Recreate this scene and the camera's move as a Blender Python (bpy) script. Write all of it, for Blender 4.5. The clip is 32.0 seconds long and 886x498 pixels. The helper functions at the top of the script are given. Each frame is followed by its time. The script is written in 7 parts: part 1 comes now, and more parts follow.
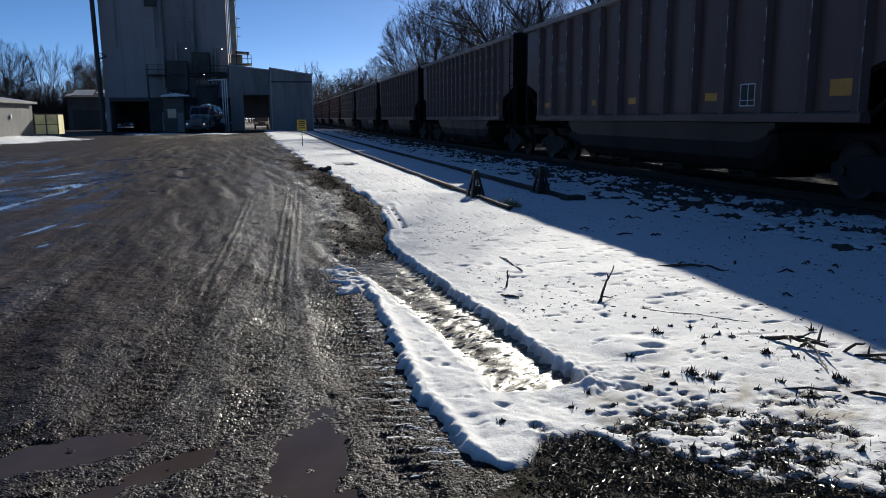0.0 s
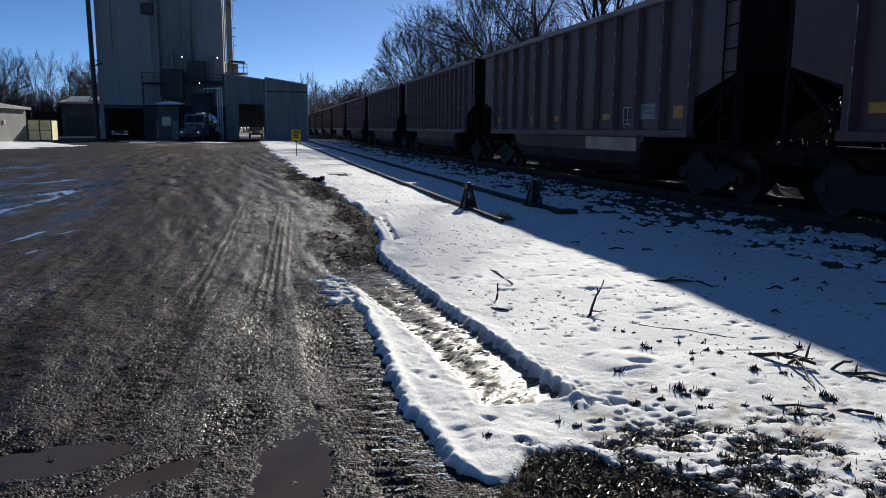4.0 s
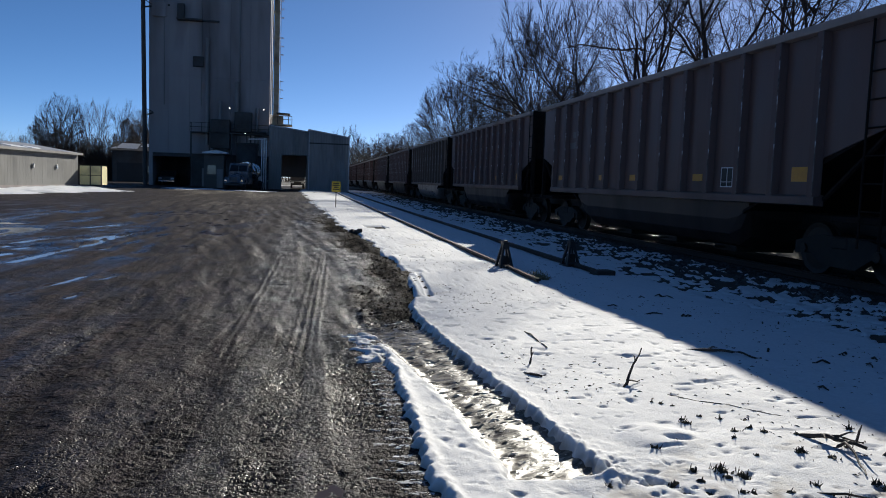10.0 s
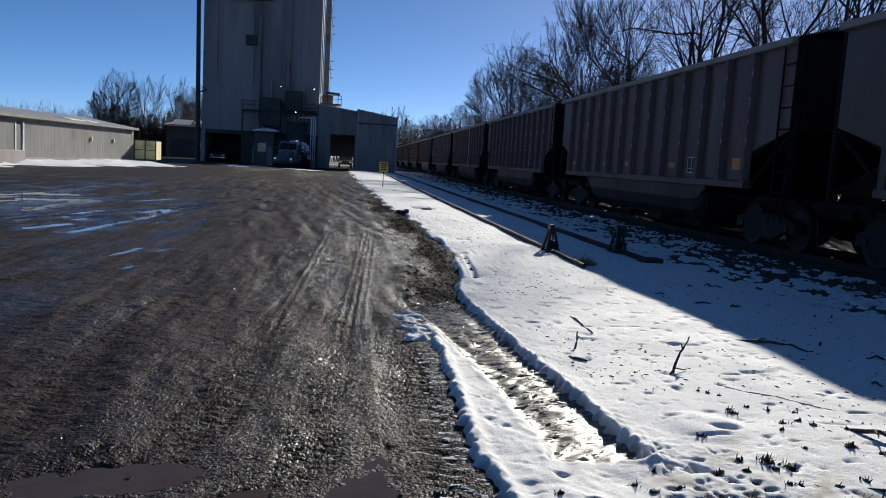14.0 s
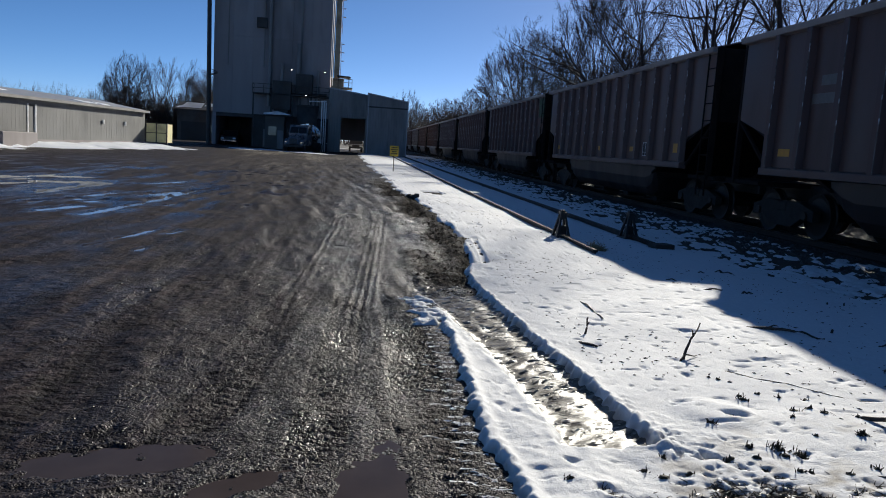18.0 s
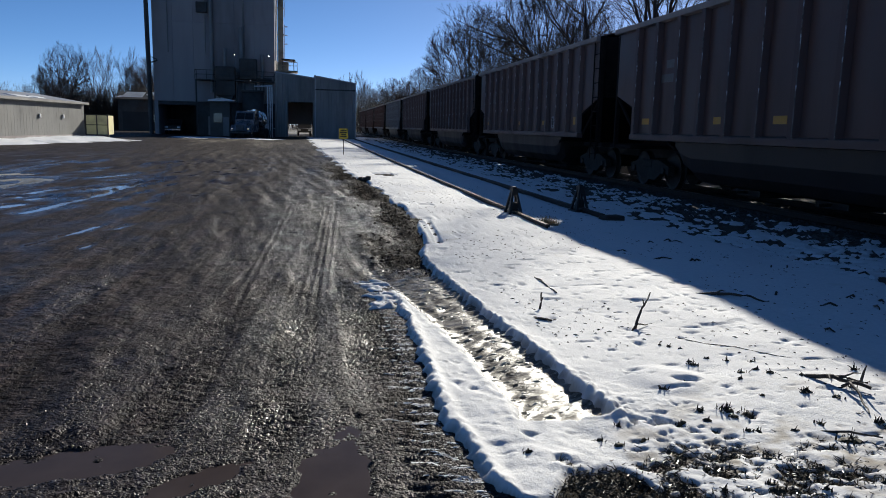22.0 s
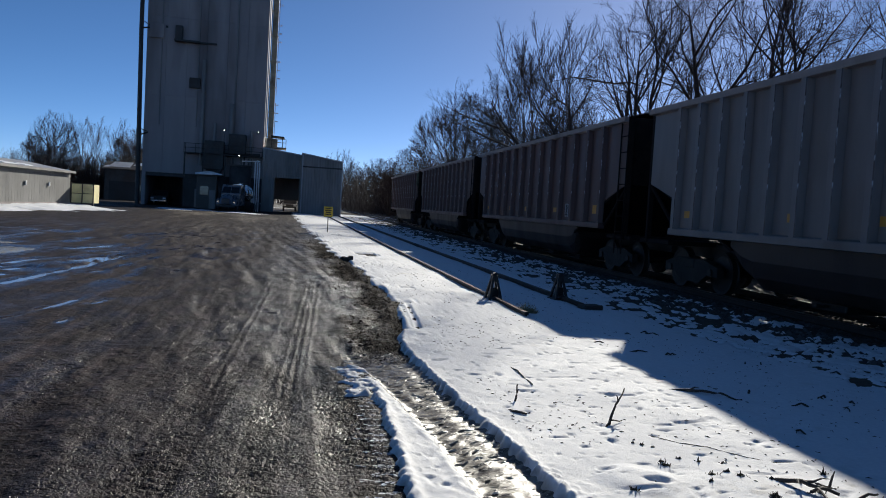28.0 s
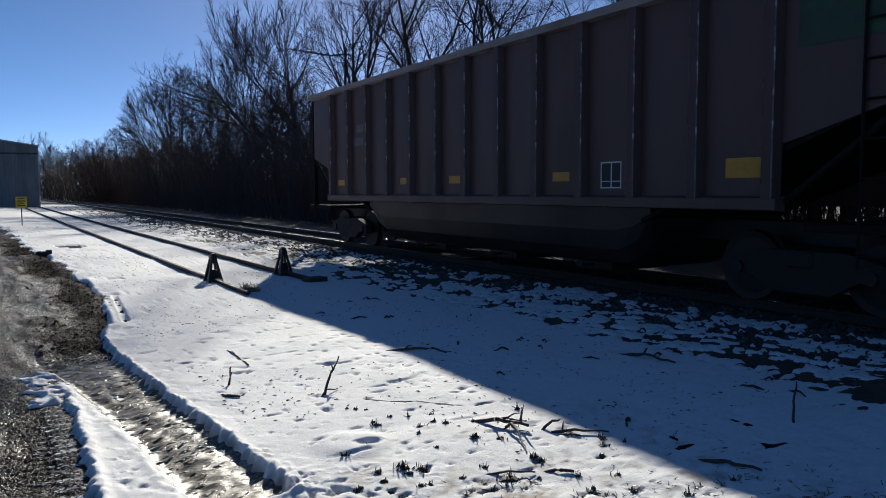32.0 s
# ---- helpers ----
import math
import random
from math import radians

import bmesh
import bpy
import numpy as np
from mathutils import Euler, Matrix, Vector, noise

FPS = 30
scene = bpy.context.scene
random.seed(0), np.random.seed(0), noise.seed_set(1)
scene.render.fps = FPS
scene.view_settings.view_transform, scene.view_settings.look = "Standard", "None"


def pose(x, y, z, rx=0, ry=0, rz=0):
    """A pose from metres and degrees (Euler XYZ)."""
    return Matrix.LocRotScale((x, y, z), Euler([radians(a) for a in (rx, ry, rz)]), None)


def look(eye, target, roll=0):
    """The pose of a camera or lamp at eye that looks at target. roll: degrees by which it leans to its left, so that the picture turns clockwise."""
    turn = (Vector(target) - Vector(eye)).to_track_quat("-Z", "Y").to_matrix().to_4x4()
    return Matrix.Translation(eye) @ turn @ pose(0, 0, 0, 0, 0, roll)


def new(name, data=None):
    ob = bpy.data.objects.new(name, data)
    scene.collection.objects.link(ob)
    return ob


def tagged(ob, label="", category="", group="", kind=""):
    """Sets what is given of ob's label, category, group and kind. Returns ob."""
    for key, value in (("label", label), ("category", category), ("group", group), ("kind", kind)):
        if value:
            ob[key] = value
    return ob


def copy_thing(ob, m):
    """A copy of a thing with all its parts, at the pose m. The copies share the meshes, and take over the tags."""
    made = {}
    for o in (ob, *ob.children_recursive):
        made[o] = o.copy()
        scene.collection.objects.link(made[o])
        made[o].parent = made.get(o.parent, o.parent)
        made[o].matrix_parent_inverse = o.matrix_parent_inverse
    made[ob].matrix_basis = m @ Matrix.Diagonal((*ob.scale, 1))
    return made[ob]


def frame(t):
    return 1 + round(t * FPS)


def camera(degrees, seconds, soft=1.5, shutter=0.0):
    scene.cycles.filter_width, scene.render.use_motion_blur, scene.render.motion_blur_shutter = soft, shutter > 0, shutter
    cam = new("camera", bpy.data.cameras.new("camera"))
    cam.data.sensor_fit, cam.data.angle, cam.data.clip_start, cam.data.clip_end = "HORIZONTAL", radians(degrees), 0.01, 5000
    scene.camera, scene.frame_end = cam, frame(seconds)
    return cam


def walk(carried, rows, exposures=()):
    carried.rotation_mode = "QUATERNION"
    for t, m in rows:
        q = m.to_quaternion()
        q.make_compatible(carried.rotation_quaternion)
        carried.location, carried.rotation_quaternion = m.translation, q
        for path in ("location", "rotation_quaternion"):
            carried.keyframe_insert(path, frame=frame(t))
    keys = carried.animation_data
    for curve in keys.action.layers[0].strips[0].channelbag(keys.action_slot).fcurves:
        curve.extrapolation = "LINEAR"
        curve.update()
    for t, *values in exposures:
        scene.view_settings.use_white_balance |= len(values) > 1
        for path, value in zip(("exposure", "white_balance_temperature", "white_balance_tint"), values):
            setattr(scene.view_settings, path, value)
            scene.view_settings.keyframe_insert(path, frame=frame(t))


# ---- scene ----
cam = camera(60.8, 32.0, soft=1.0)
PATH = [
    (0, (-0.014, -0.215, 1.379), (0.455, 1.698, 1.036), -0.4),
    (0.5, (0.005, -0.215, 1.375), (0.546, 1.673, 0.997), -0.3),
    (1, (0.007, -0.228, 1.384), (0.587, 1.643, 0.982), -0.1),
    (1.5, (0.016, -0.216, 1.384), (0.636, 1.648, 1.007), 0.6),
    (2, (0.009, -0.225, 1.396), (0.629, 1.639, 1.019), 0.8),
    (2.5, (0.005, -0.214, 1.387), (0.523, 1.687, 1.046), 0.1),
    (4.5, (0.007, -0.214, 1.379), (0.492, 1.702, 1.076), 0.4),
    (5, (-0.004, -0.223, 1.386), (0.47, 1.698, 1.095), 0.1),
    (5.5, (-0.014, -0.157, 1.394), (0.369, 1.763, 0.988), 1.9),
    (6, (0.0, -0.148, 1.445), (0.347, 1.811, 1.242), 1.8),
    (6.5, (0.028, -0.111, 1.44), (0.388, 1.836, 1.152), 1.7),
    (7, (0.005, -0.135, 1.456), (0.363, 1.818, 1.212), 2.2),
    (7.5, (0.011, -0.119, 1.437), (0.38, 1.83, 1.179), 2.8),
    (8, (0.015, -0.138, 1.436), (0.39, 1.81, 1.185), 2.5),
    (8.5, (0.019, -0.138, 1.456), (0.326, 1.828, 1.254), 1.5),
    (9, (0.013, -0.147, 1.452), (0.311, 1.825, 1.302), 1.5),
    (9.5, (0.022, -0.136, 1.454), (0.396, 1.82, 1.263), 1.6),
    (10, (0.035, -0.137, 1.425), (0.432, 1.815, 1.251), 2.0),
    (10.5, (0.018, -0.145, 1.436), (0.414, 1.81, 1.289), 2.7),
    (11, (0.005, -0.154, 1.436), (0.374, 1.803, 1.254), 2.6),
    (11.5, (0.019, -0.148, 1.432), (0.368, 1.813, 1.252), 3.0),
    (12, (0.016, -0.156, 1.427), (0.363, 1.805, 1.24), 2.7),
    (12.5, (0.003, -0.183, 1.444), (0.331, 1.782, 1.275), 3.5),
    (13, (0.005, -0.164, 1.438), (0.314, 1.804, 1.263), 3.1),
    (13.5, (-0.015, -0.192, 1.445), (0.294, 1.776, 1.26), 3.1),
    (14, (-0.004, -0.167, 1.414), (0.279, 1.8, 1.189), 3.4),
    (14.5, (-0.013, -0.169, 1.431), (0.274, 1.799, 1.221), 4.0),
    (16.5, (-0.002, -0.173, 1.425), (0.27, 1.797, 1.209), 3.9),
    (17, (-0.014, -0.176, 1.438), (0.244, 1.791, 1.188), 3.0),
    (17.5, (-0.014, -0.171, 1.429), (0.235, 1.798, 1.187), 3.5),
    (18, (-0.009, -0.159, 1.412), (0.25, 1.806, 1.145), 3.7),
    (18.5, (-0.018, -0.172, 1.429), (0.239, 1.795, 1.173), 3.8),
    (19, (-0.002, -0.16, 1.418), (0.289, 1.802, 1.165), 3.7),
    (19.5, (0.001, -0.152, 1.429), (0.274, 1.812, 1.172), 3.0),
    (20, (0.029, -0.152, 1.42), (0.344, 1.809, 1.191), 2.7),
    (20.5, (0.034, -0.171, 1.436), (0.448, 1.775, 1.23), 1.9),
    (21, (0.008, -0.188, 1.449), (0.382, 1.766, 1.246), 1.3),
    (21.5, (0.022, -0.175, 1.433), (0.371, 1.785, 1.239), 1.2),
    (22, (0.01, -0.18, 1.434), (0.386, 1.759, 1.119), 1.4),
    (22.5, (0.053, -0.2, 1.422), (0.7, 1.653, 1.037), 2.5),
    (23, (0.007, -0.203, 1.453), (0.613, 1.678, 1.147), 1.5),
    (23.5, (-0.009, -0.19, 1.427), (0.482, 1.721, 1.1), 2.6),
    (24, (-0.02, -0.194, 1.431), (0.456, 1.724, 1.129), 2.6),
    (24.5, (0.002, -0.175, 1.423), (0.444, 1.755, 1.139), 2.4),
    (25, (0.004, -0.176, 1.466), (0.381, 1.785, 1.364), 2.5),
    (25.5, (-0.005, -0.191, 1.481), (0.41, 1.763, 1.391), 2.8),
    (26, (0.01, -0.169, 1.469), (0.439, 1.781, 1.347), 3.2),
    (26.5, (0.022, -0.177, 1.454), (0.433, 1.778, 1.356), 2.9),
    (28.5, (0.006, -0.279, 1.545), (0.443, 1.669, 1.43), 4.0),
    (29, (0.043, -0.252, 1.491), (0.623, 1.655, 1.33), 6.1),
    (29.5, (0.036, -0.249, 1.517), (0.573, 1.668, 1.326), 5.2),
    (30, (0.017, -0.267, 1.549), (0.501, 1.662, 1.342), 3.1),
    (30.5, (0.043, -0.257, 1.534), (0.451, 1.692, 1.349), 1.0),
    (31, (0.042, -0.24, 1.507), (0.469, 1.708, 1.346), 1.1),
    (31.5, (0.067, -0.253, 1.531), (0.541, 1.683, 1.374), 1.0),
    (32, (0.275, -0.26, 1.513), (1.334, 1.43, 1.359), -0.2),
]
walk(cam, [(t, look(eye, target, roll)) for t, eye, target, roll in PATH], [(0, 0.22, 6300, 18), (32, 0.22, 6300, 18)])

# world, sun, exposure
SUN_AZ, SUN_EL = radians(28.0), radians(21.8)      # azimuth from +y towards +x
world = bpy.data.worlds.new("sky_world")
scene.world = world
world.use_nodes = True
wn, wl = world.node_tree.nodes, world.node_tree.links
wn.clear()
sky = wn.new("ShaderNodeTexSky")
sky.sky_type = "NISHITA"
sky.sun_disc = False
sky.sun_elevation = SUN_EL
sky.sun_rotation = SUN_AZ
sky.altitude = 3000
sky.air_density, sky.dust_density, sky.ozone_density = 0.55, 1.0, 3.2
back = wn.new("ShaderNodeBackground")
back.inputs["Strength"].default_value = 0.083
wout = wn.new("ShaderNodeOutputWorld")
deep = wn.new("ShaderNodeHueSaturation")
deep.inputs["Saturation"].default_value = 1.12
deep.inputs["Hue"].default_value = 0.493
wl.new(sky.outputs[0], deep.inputs["Color"])
wl.new(deep.outputs[0], back.inputs[0])
wl.new(back.outputs[0], wout.inputs[0])
sun_data = bpy.data.lights.new("sun", "SUN")
sun_data.energy, sun_data.angle, sun_data.color = 5.0, radians(0.53), (1.0, 0.985, 0.81)
sun = new("sun", sun_data)
sun.matrix_world = look((0, 0, 60), (-60 * math.sin(SUN_AZ), -60 * math.cos(SUN_AZ), 60 - 60 * math.tan(SUN_EL)))


# ---- small tools ----
def part(name, bm, material, parent=None, label="", smooth=False):
    """One bmesh as one mesh object, under a thing or a part."""
    me = bpy.data.meshes.new(name)
    bm.to_mesh(me)
    bm.free()
    return mesh_part(name, me, material, parent, label, smooth)


def mesh_part(name, me, material, parent=None, label="", smooth=False):
    if material is not None and not me.materials:
        me.materials.append(material)
    if smooth:
        me.polygons.foreach_set("use_smooth", [True] * len(me.polygons))
    ob = new(name, me)
    if parent is not None:
        ob.parent = parent
    if label:
        ob["label"] = label
    return ob


def from_lists(name, verts, faces):
    me = bpy.data.meshes.new(name)
    me.from_pydata(verts, [], faces)
    me.update()
    return me


def thing(name, label, category, group="", m=None):
    """An Empty at the base of a thing."""
    ob = new(name)
    ob.empty_display_size = 0.2
    if m is not None:
        ob.matrix_basis = m
    return tagged(ob, label, category, group)


def box(bm, x0, x1, y0, y1, z0, z1, bevel=0.0):
    m = Matrix.LocRotScale(((x0 + x1) / 2, (y0 + y1) / 2, (z0 + z1) / 2), None, (abs(x1 - x0), abs(y1 - y0), abs(z1 - z0)))
    made = bmesh.ops.create_cube(bm, size=1.0, matrix=m)
    if bevel:
        edges = {e for v in made["verts"] for e in v.link_edges}
        bmesh.ops.bevel(bm, geom=list(edges), offset=bevel, segments=1, affect="EDGES")
    return bm


def boxed(x0, x1, y0, y1, z0, z1, bevel=0.0):
    return box(bmesh.new(), x0, x1, y0, y1, z0, z1, bevel)


def rod(bm, a, b, r0, r1=None, sides=8, caps=True):
    a, b = Vector(a), Vector(b)
    d = b - a
    m = Matrix.Translation((a + b) / 2) @ d.to_track_quat("Z", "Y").to_matrix().to_4x4()
    bmesh.ops.create_cone(bm, cap_ends=caps, segments=sides, radius1=r0, radius2=r0 if r1 is None else r1, depth=d.length, matrix=m)
    return bm


def prism(profile, axis, a, b):
    """A closed outline of (u, v) pulled along an axis from a to b. axis x: (y, z); y: (x, z); z: (x, y)."""
    bm = bmesh.new()
    put = {"x": lambda u, v, w: (w, u, v), "y": lambda u, v, w: (u, w, v), "z": lambda u, v, w: (u, v, w)}[axis]
    lo = [bm.verts.new(put(u, v, a)) for u, v in profile]
    hi = [bm.verts.new(put(u, v, b)) for u, v in profile]
    bm.faces.new(lo)
    bm.faces.new(hi[::-1])
    for i in range(len(profile)):
        j = (i + 1) % len(profile)
        bm.faces.new((lo[j], lo[i], hi[i], hi[j]))
    bmesh.ops.recalc_face_normals(bm, faces=bm.faces)
    return bm


def hash2(ix, iy, seed):
    h = (ix.astype(np.int64) * 374761393 + iy.astype(np.int64) * 668265263 + seed * 1442695041) & 0x7FFFFFFF
    h = ((h ^ (h >> 13)) * 1274126177) & 0x7FFFFFFF
    return ((h ^ (h >> 16)) & 0xFFFF) / 65535.0


def vnoise(x, y, scale, seed=0):
    """Smooth value noise, -1 to 1, features about `scale` metres apart."""
    x, y = np.asarray(x, float) / scale, np.asarray(y, float) / scale
    ix, iy = np.floor(x), np.floor(y)
    fx, fy = x - ix, y - iy
    fx, fy = fx * fx * (3 - 2 * fx), fy * fy * (3 - 2 * fy)
    a, b = hash2(ix, iy, seed), hash2(ix + 1, iy, seed)
    c, d = hash2(ix, iy + 1, seed), hash2(ix + 1, iy + 1, seed)
    return 2 * (a + (b - a) * fx + (c - a) * fy + (a - b - c + d) * fx * fy) - 1


def fbm(x, y, scale, octaves=3, seed=0):
    total, amp = 0, 1.0
    for k in range(octaves):
        total = total + amp * vnoise(x, y, scale / 2 ** k, seed + 17 * k)
        amp *= 0.5
    return total


def sstep(a, b, v):
    t = np.clip((v - a) / (b - a), 0, 1)
    return t * t * (3 - 2 * t)


# ---- materials ----
def mat(name, low, high, scale=4.0, rough=(0.5, 0.7), metal=0.0, bump=0.0, bump_scale=40.0, stain=None, stain_scale=0.6,
        stain_at=(0.5, 0.7), stretch=(1, 1, 1), vary=0.0, spec=0.5, where="Object", detail=5.0, island=False, emit=None):
    """Two-tone noise with a second, larger layer of stains, uneven roughness and a fine relief."""
    m = bpy.data.materials.new(name)
    m.use_nodes = True
    n, l = m.node_tree.nodes, m.node_tree.links
    n.clear()
    out, bsdf = n.new("ShaderNodeOutputMaterial"), n.new("ShaderNodeBsdfPrincipled")
    l.new(bsdf.outputs[0], out.inputs[0])
    coord, mapping = n.new("ShaderNodeTexCoord"), n.new("ShaderNodeMapping")
    mapping.inputs["Scale"].default_value = stretch
    l.new(coord.outputs[where], mapping.inputs["Vector"])

    def noise_of(sc, det, off):
        t = n.new("ShaderNodeTexNoise")
        t.inputs["Scale"].default_value, t.inputs["Detail"].default_value, t.inputs["Roughness"].default_value = sc, det, 0.6
        shift = n.new("ShaderNodeVectorMath")
        shift.operation = "ADD"
        shift.inputs[1].default_value = (off, off * 1.7, -off)
        l.new(mapping.outputs[0], shift.inputs[0])
        l.new(shift.outputs[0], t.inputs["Vector"])
        return t.outputs["Fac"]

    def ramp(src, a, b, ca, cb):
        r = n.new("ShaderNodeMapRange")
        r.inputs["From Min"].default_value, r.inputs["From Max"].default_value = a, b
        r.inputs["To Min"].default_value, r.inputs["To Max"].default_value = ca, cb
        l.new(src, r.inputs["Value"])
        return r.outputs[0]

    def mix(fac, a, b, kind="MIX"):
        x = n.new("ShaderNodeMix")
        x.data_type, x.blend_type = "RGBA", kind
        if isinstance(fac, float):
            x.inputs[0].default_value = fac
        else:
            l.new(fac, x.inputs[0])
        for k, v in ((6, a), (7, b)):
            if isinstance(v, tuple):
                x.inputs[k].default_value = (*v, 1)
            else:
                l.new(v, x.inputs[k])
        return x.outputs[2]

    fine = noise_of(scale, detail, 0.0)
    col = mix(ramp(fine, 0.3, 0.7, 0, 1), tuple(low), tuple(high))
    big = noise_of(stain_scale, 4.0, 7.3)
    if stain is not None:
        col = mix(ramp(big, stain_at[0], stain_at[1], 0, 1), col, tuple(stain))
    if vary:
        if island:
            src = n.new("ShaderNodeNewGeometry").outputs["Random Per Island"]
        else:
            src = n.new("ShaderNodeObjectInfo").outputs["Random"]
        hsv = n.new("ShaderNodeHueSaturation")
        l.new(ramp(src, 0, 1, 1 - vary, 1 + vary), hsv.inputs["Value"])
        l.new(col, hsv.inputs["Color"])
        col = hsv.outputs[0]
    l.new(col, bsdf.inputs["Base Color"])
    both = n.new("ShaderNodeMath")
    both.operation = "MULTIPLY_ADD"
    l.new(fine, both.inputs[0])
    both.inputs[1].default_value = 0.5
    half = n.new("ShaderNodeMath")
    half.operation = "MULTIPLY"
    half.inputs[1].default_value = 0.5
    l.new(big, half.inputs[0])
    l.new(half.outputs[0], both.inputs[2])
    l.new(ramp(both.outputs[0], 0.38, 0.62, rough[0], rough[1]), bsdf.inputs["Roughness"])
    bsdf.inputs["Metallic"].default_value = metal
    bsdf.inputs["Specular IOR Level"].default_value = spec
    if bump:
        b = n.new("ShaderNodeBump")
        b.inputs["Strength"].default_value = 1.0
        b.inputs["Distance"].default_value = bump
        l.new(noise_of(bump_scale, 4.0, 3.1), b.inputs["Height"])
        l.new(b.outputs[0], bsdf.inputs["Normal"])
    if emit:
        bsdf.inputs["Emission Color"].default_value = (*emit[:3], 1)
        bsdf.inputs["Emission Strength"].default_value = emit[3]
    return m


SNOW = mat("snow", (0.76, 0.765, 0.78), (0.86, 0.86, 0.865), 30, (0.7, 0.95), bump=0.004, bump_scale=70, stain=(0.66, 0.63, 0.56), stain_scale=1.6, stain_at=(0.64, 0.8), spec=0.15)
snow_bsdf = next(k for k in SNOW.node_tree.nodes if k.type == "BSDF_PRINCIPLED")
snow_bsdf.inputs["Subsurface Weight"].default_value = 0.35
snow_bsdf.inputs["Subsurface Radius"].default_value = (1.0, 1.0, 1.0)
snow_bsdf.inputs["Subsurface Scale"].default_value = 0.012
snow_nodes, snow_links = SNOW.node_tree.nodes, SNOW.node_tree.links
soiled = snow_nodes.new("ShaderNodeMix")
soiled.data_type = "RGBA"
soiled.inputs[7].default_value = (0.23, 0.185, 0.13, 1)
grime = snow_nodes.new("ShaderNodeAttribute")
grime.attribute_name = "grime"
snow_links.new(snow_bsdf.inputs["Base Color"].links[0].from_socket, soiled.inputs[6])
snow_links.new(grime.outputs["Fac"], soiled.inputs[0])
snow_links.new(soiled.outputs[2], snow_bsdf.inputs["Base Color"])
SNOW_FAR = mat("far_snow", (0.72, 0.75, 0.80), (0.88, 0.89, 0.92), 0.9, (0.5, 0.7), bump=0.03, bump_scale=3)


def yard_gravel():
    """Wet gravel with silt filling it in the driven lanes and churned mud beside the snow."""
    m = bpy.data.materials.new("wet_gravel")
    m.use_nodes = True
    n, l = m.node_tree.nodes, m.node_tree.links
    n.clear()
    out, bsdf = n.new("ShaderNodeOutputMaterial"), n.new("ShaderNodeBsdfPrincipled")
    l.new(bsdf.outputs[0], out.inputs[0])
    co = n.new("ShaderNodeTexCoord").outputs["Object"]

    def value(op, a, b):
        k = n.new("ShaderNodeMath")
        k.operation = op
        for i, v in enumerate((a, b)):
            if isinstance(v, (int, float)):
                k.inputs[i].default_value = v
            else:
                l.new(v, k.inputs[i])
        return k.outputs[0]

    def rescale(src, a, b, lo, hi):
        r = n.new("ShaderNodeMapRange")
        for name, v in (("From Min", a), ("From Max", b), ("To Min", lo), ("To Max", hi)):
            r.inputs[name].default_value = v
        l.new(src, r.inputs["Value"])
        return r.outputs[0]

    def tone(fac, a, b):
        x = n.new("ShaderNodeMix")
        x.data_type = "RGBA"
        l.new(fac, x.inputs[0])
        for k, v in ((6, a), (7, b)):
            if isinstance(v, tuple):
                x.inputs[k].default_value = (*v, 1)
            else:
                l.new(v, x.inputs[k])
        return x.outputs[2]

    def cells(scale):
        v = n.new("ShaderNodeTexVoronoi")
        v.inputs["Scale"].default_value = scale
        l.new(co, v.inputs["Vector"])
        return v.outputs["Distance"], rescale(v.outputs["Color"], 0, 1, 0, 1)

    def grain(scale, detail):
        t = n.new("ShaderNodeTexNoise")
        t.inputs["Scale"].default_value, t.inputs["Detail"].default_value = scale, detail
        l.new(co, t.inputs["Vector"])
        return t.outputs["Fac"]

    masks = []
    for name in ("silt", "mud", "sheen", "frost"):
        a = n.new("ShaderNodeAttribute")
        a.attribute_name = name
        masks.append(a.outputs["Fac"])
    silt, mud, sheen, frost = masks
    near_d, near_c = cells(105.0)
    big_d, big_c = cells(42.0)
    lump_d, lump_c = cells(17.0)
    dirt = grain(7.0, 6.0)
    pebble = tone(value("POWER", near_c, 2.4), (0.0068, 0.0056, 0.0056), (0.075, 0.063, 0.065))
    pebble = tone(rescale(big_c, 0.62, 0.95, 0, 0.8), pebble, (0.094, 0.080, 0.080))
    pebble = tone(rescale(big_c, 0.05, 0.3, 0.8, 0), pebble, (0.006, 0.005, 0.0045))
    mid_c = cells(25.0)[1]
    pebble = tone(rescale(mid_c, 0.72, 0.95, 0, 0.7), pebble, (0.090, 0.076, 0.076))
    pebble = tone(rescale(dirt, 0.42, 0.68, 0, 0.75), pebble, (0.02, 0.0165, 0.014))
    paste = tone(rescale(grain(24.0, 6.0), 0.35, 0.65, 0, 1), (0.013, 0.0090, 0.0088), (0.041, 0.030, 0.0295))
    fill = value("MULTIPLY", silt, rescale(dirt, 0.3, 0.6, 0.62, 1.0))
    color = tone(fill, pebble, paste)
    clod = tone(rescale(grain(30.0, 5.0), 0.4, 0.65, 0, 1), (0.010, 0.0075, 0.006), (0.034, 0.025, 0.020))
    color = tone(mud, color, clod)
    color = tone(value("MULTIPLY", frost, rescale(grain(3.0, 6.0), 0.4, 0.6, 0.15, 1.0)), color, (0.20, 0.175, 0.145))
    def scraped(scale, turn):
        drawn = n.new("ShaderNodeMapping")
        drawn.inputs["Scale"].default_value = scale
        drawn.inputs["Rotation"].default_value = (0, 0, turn)
        l.new(co, drawn.inputs["Vector"])
        t = n.new("ShaderNodeTexNoise")
        t.inputs["Scale"].default_value, t.inputs["Detail"].default_value = 1.0, 7.0
        l.new(drawn.outputs[0], t.inputs["Vector"])
        return t.outputs["Fac"]

    scrape = scraped((8.0, 0.22, 1.0), 0.05)
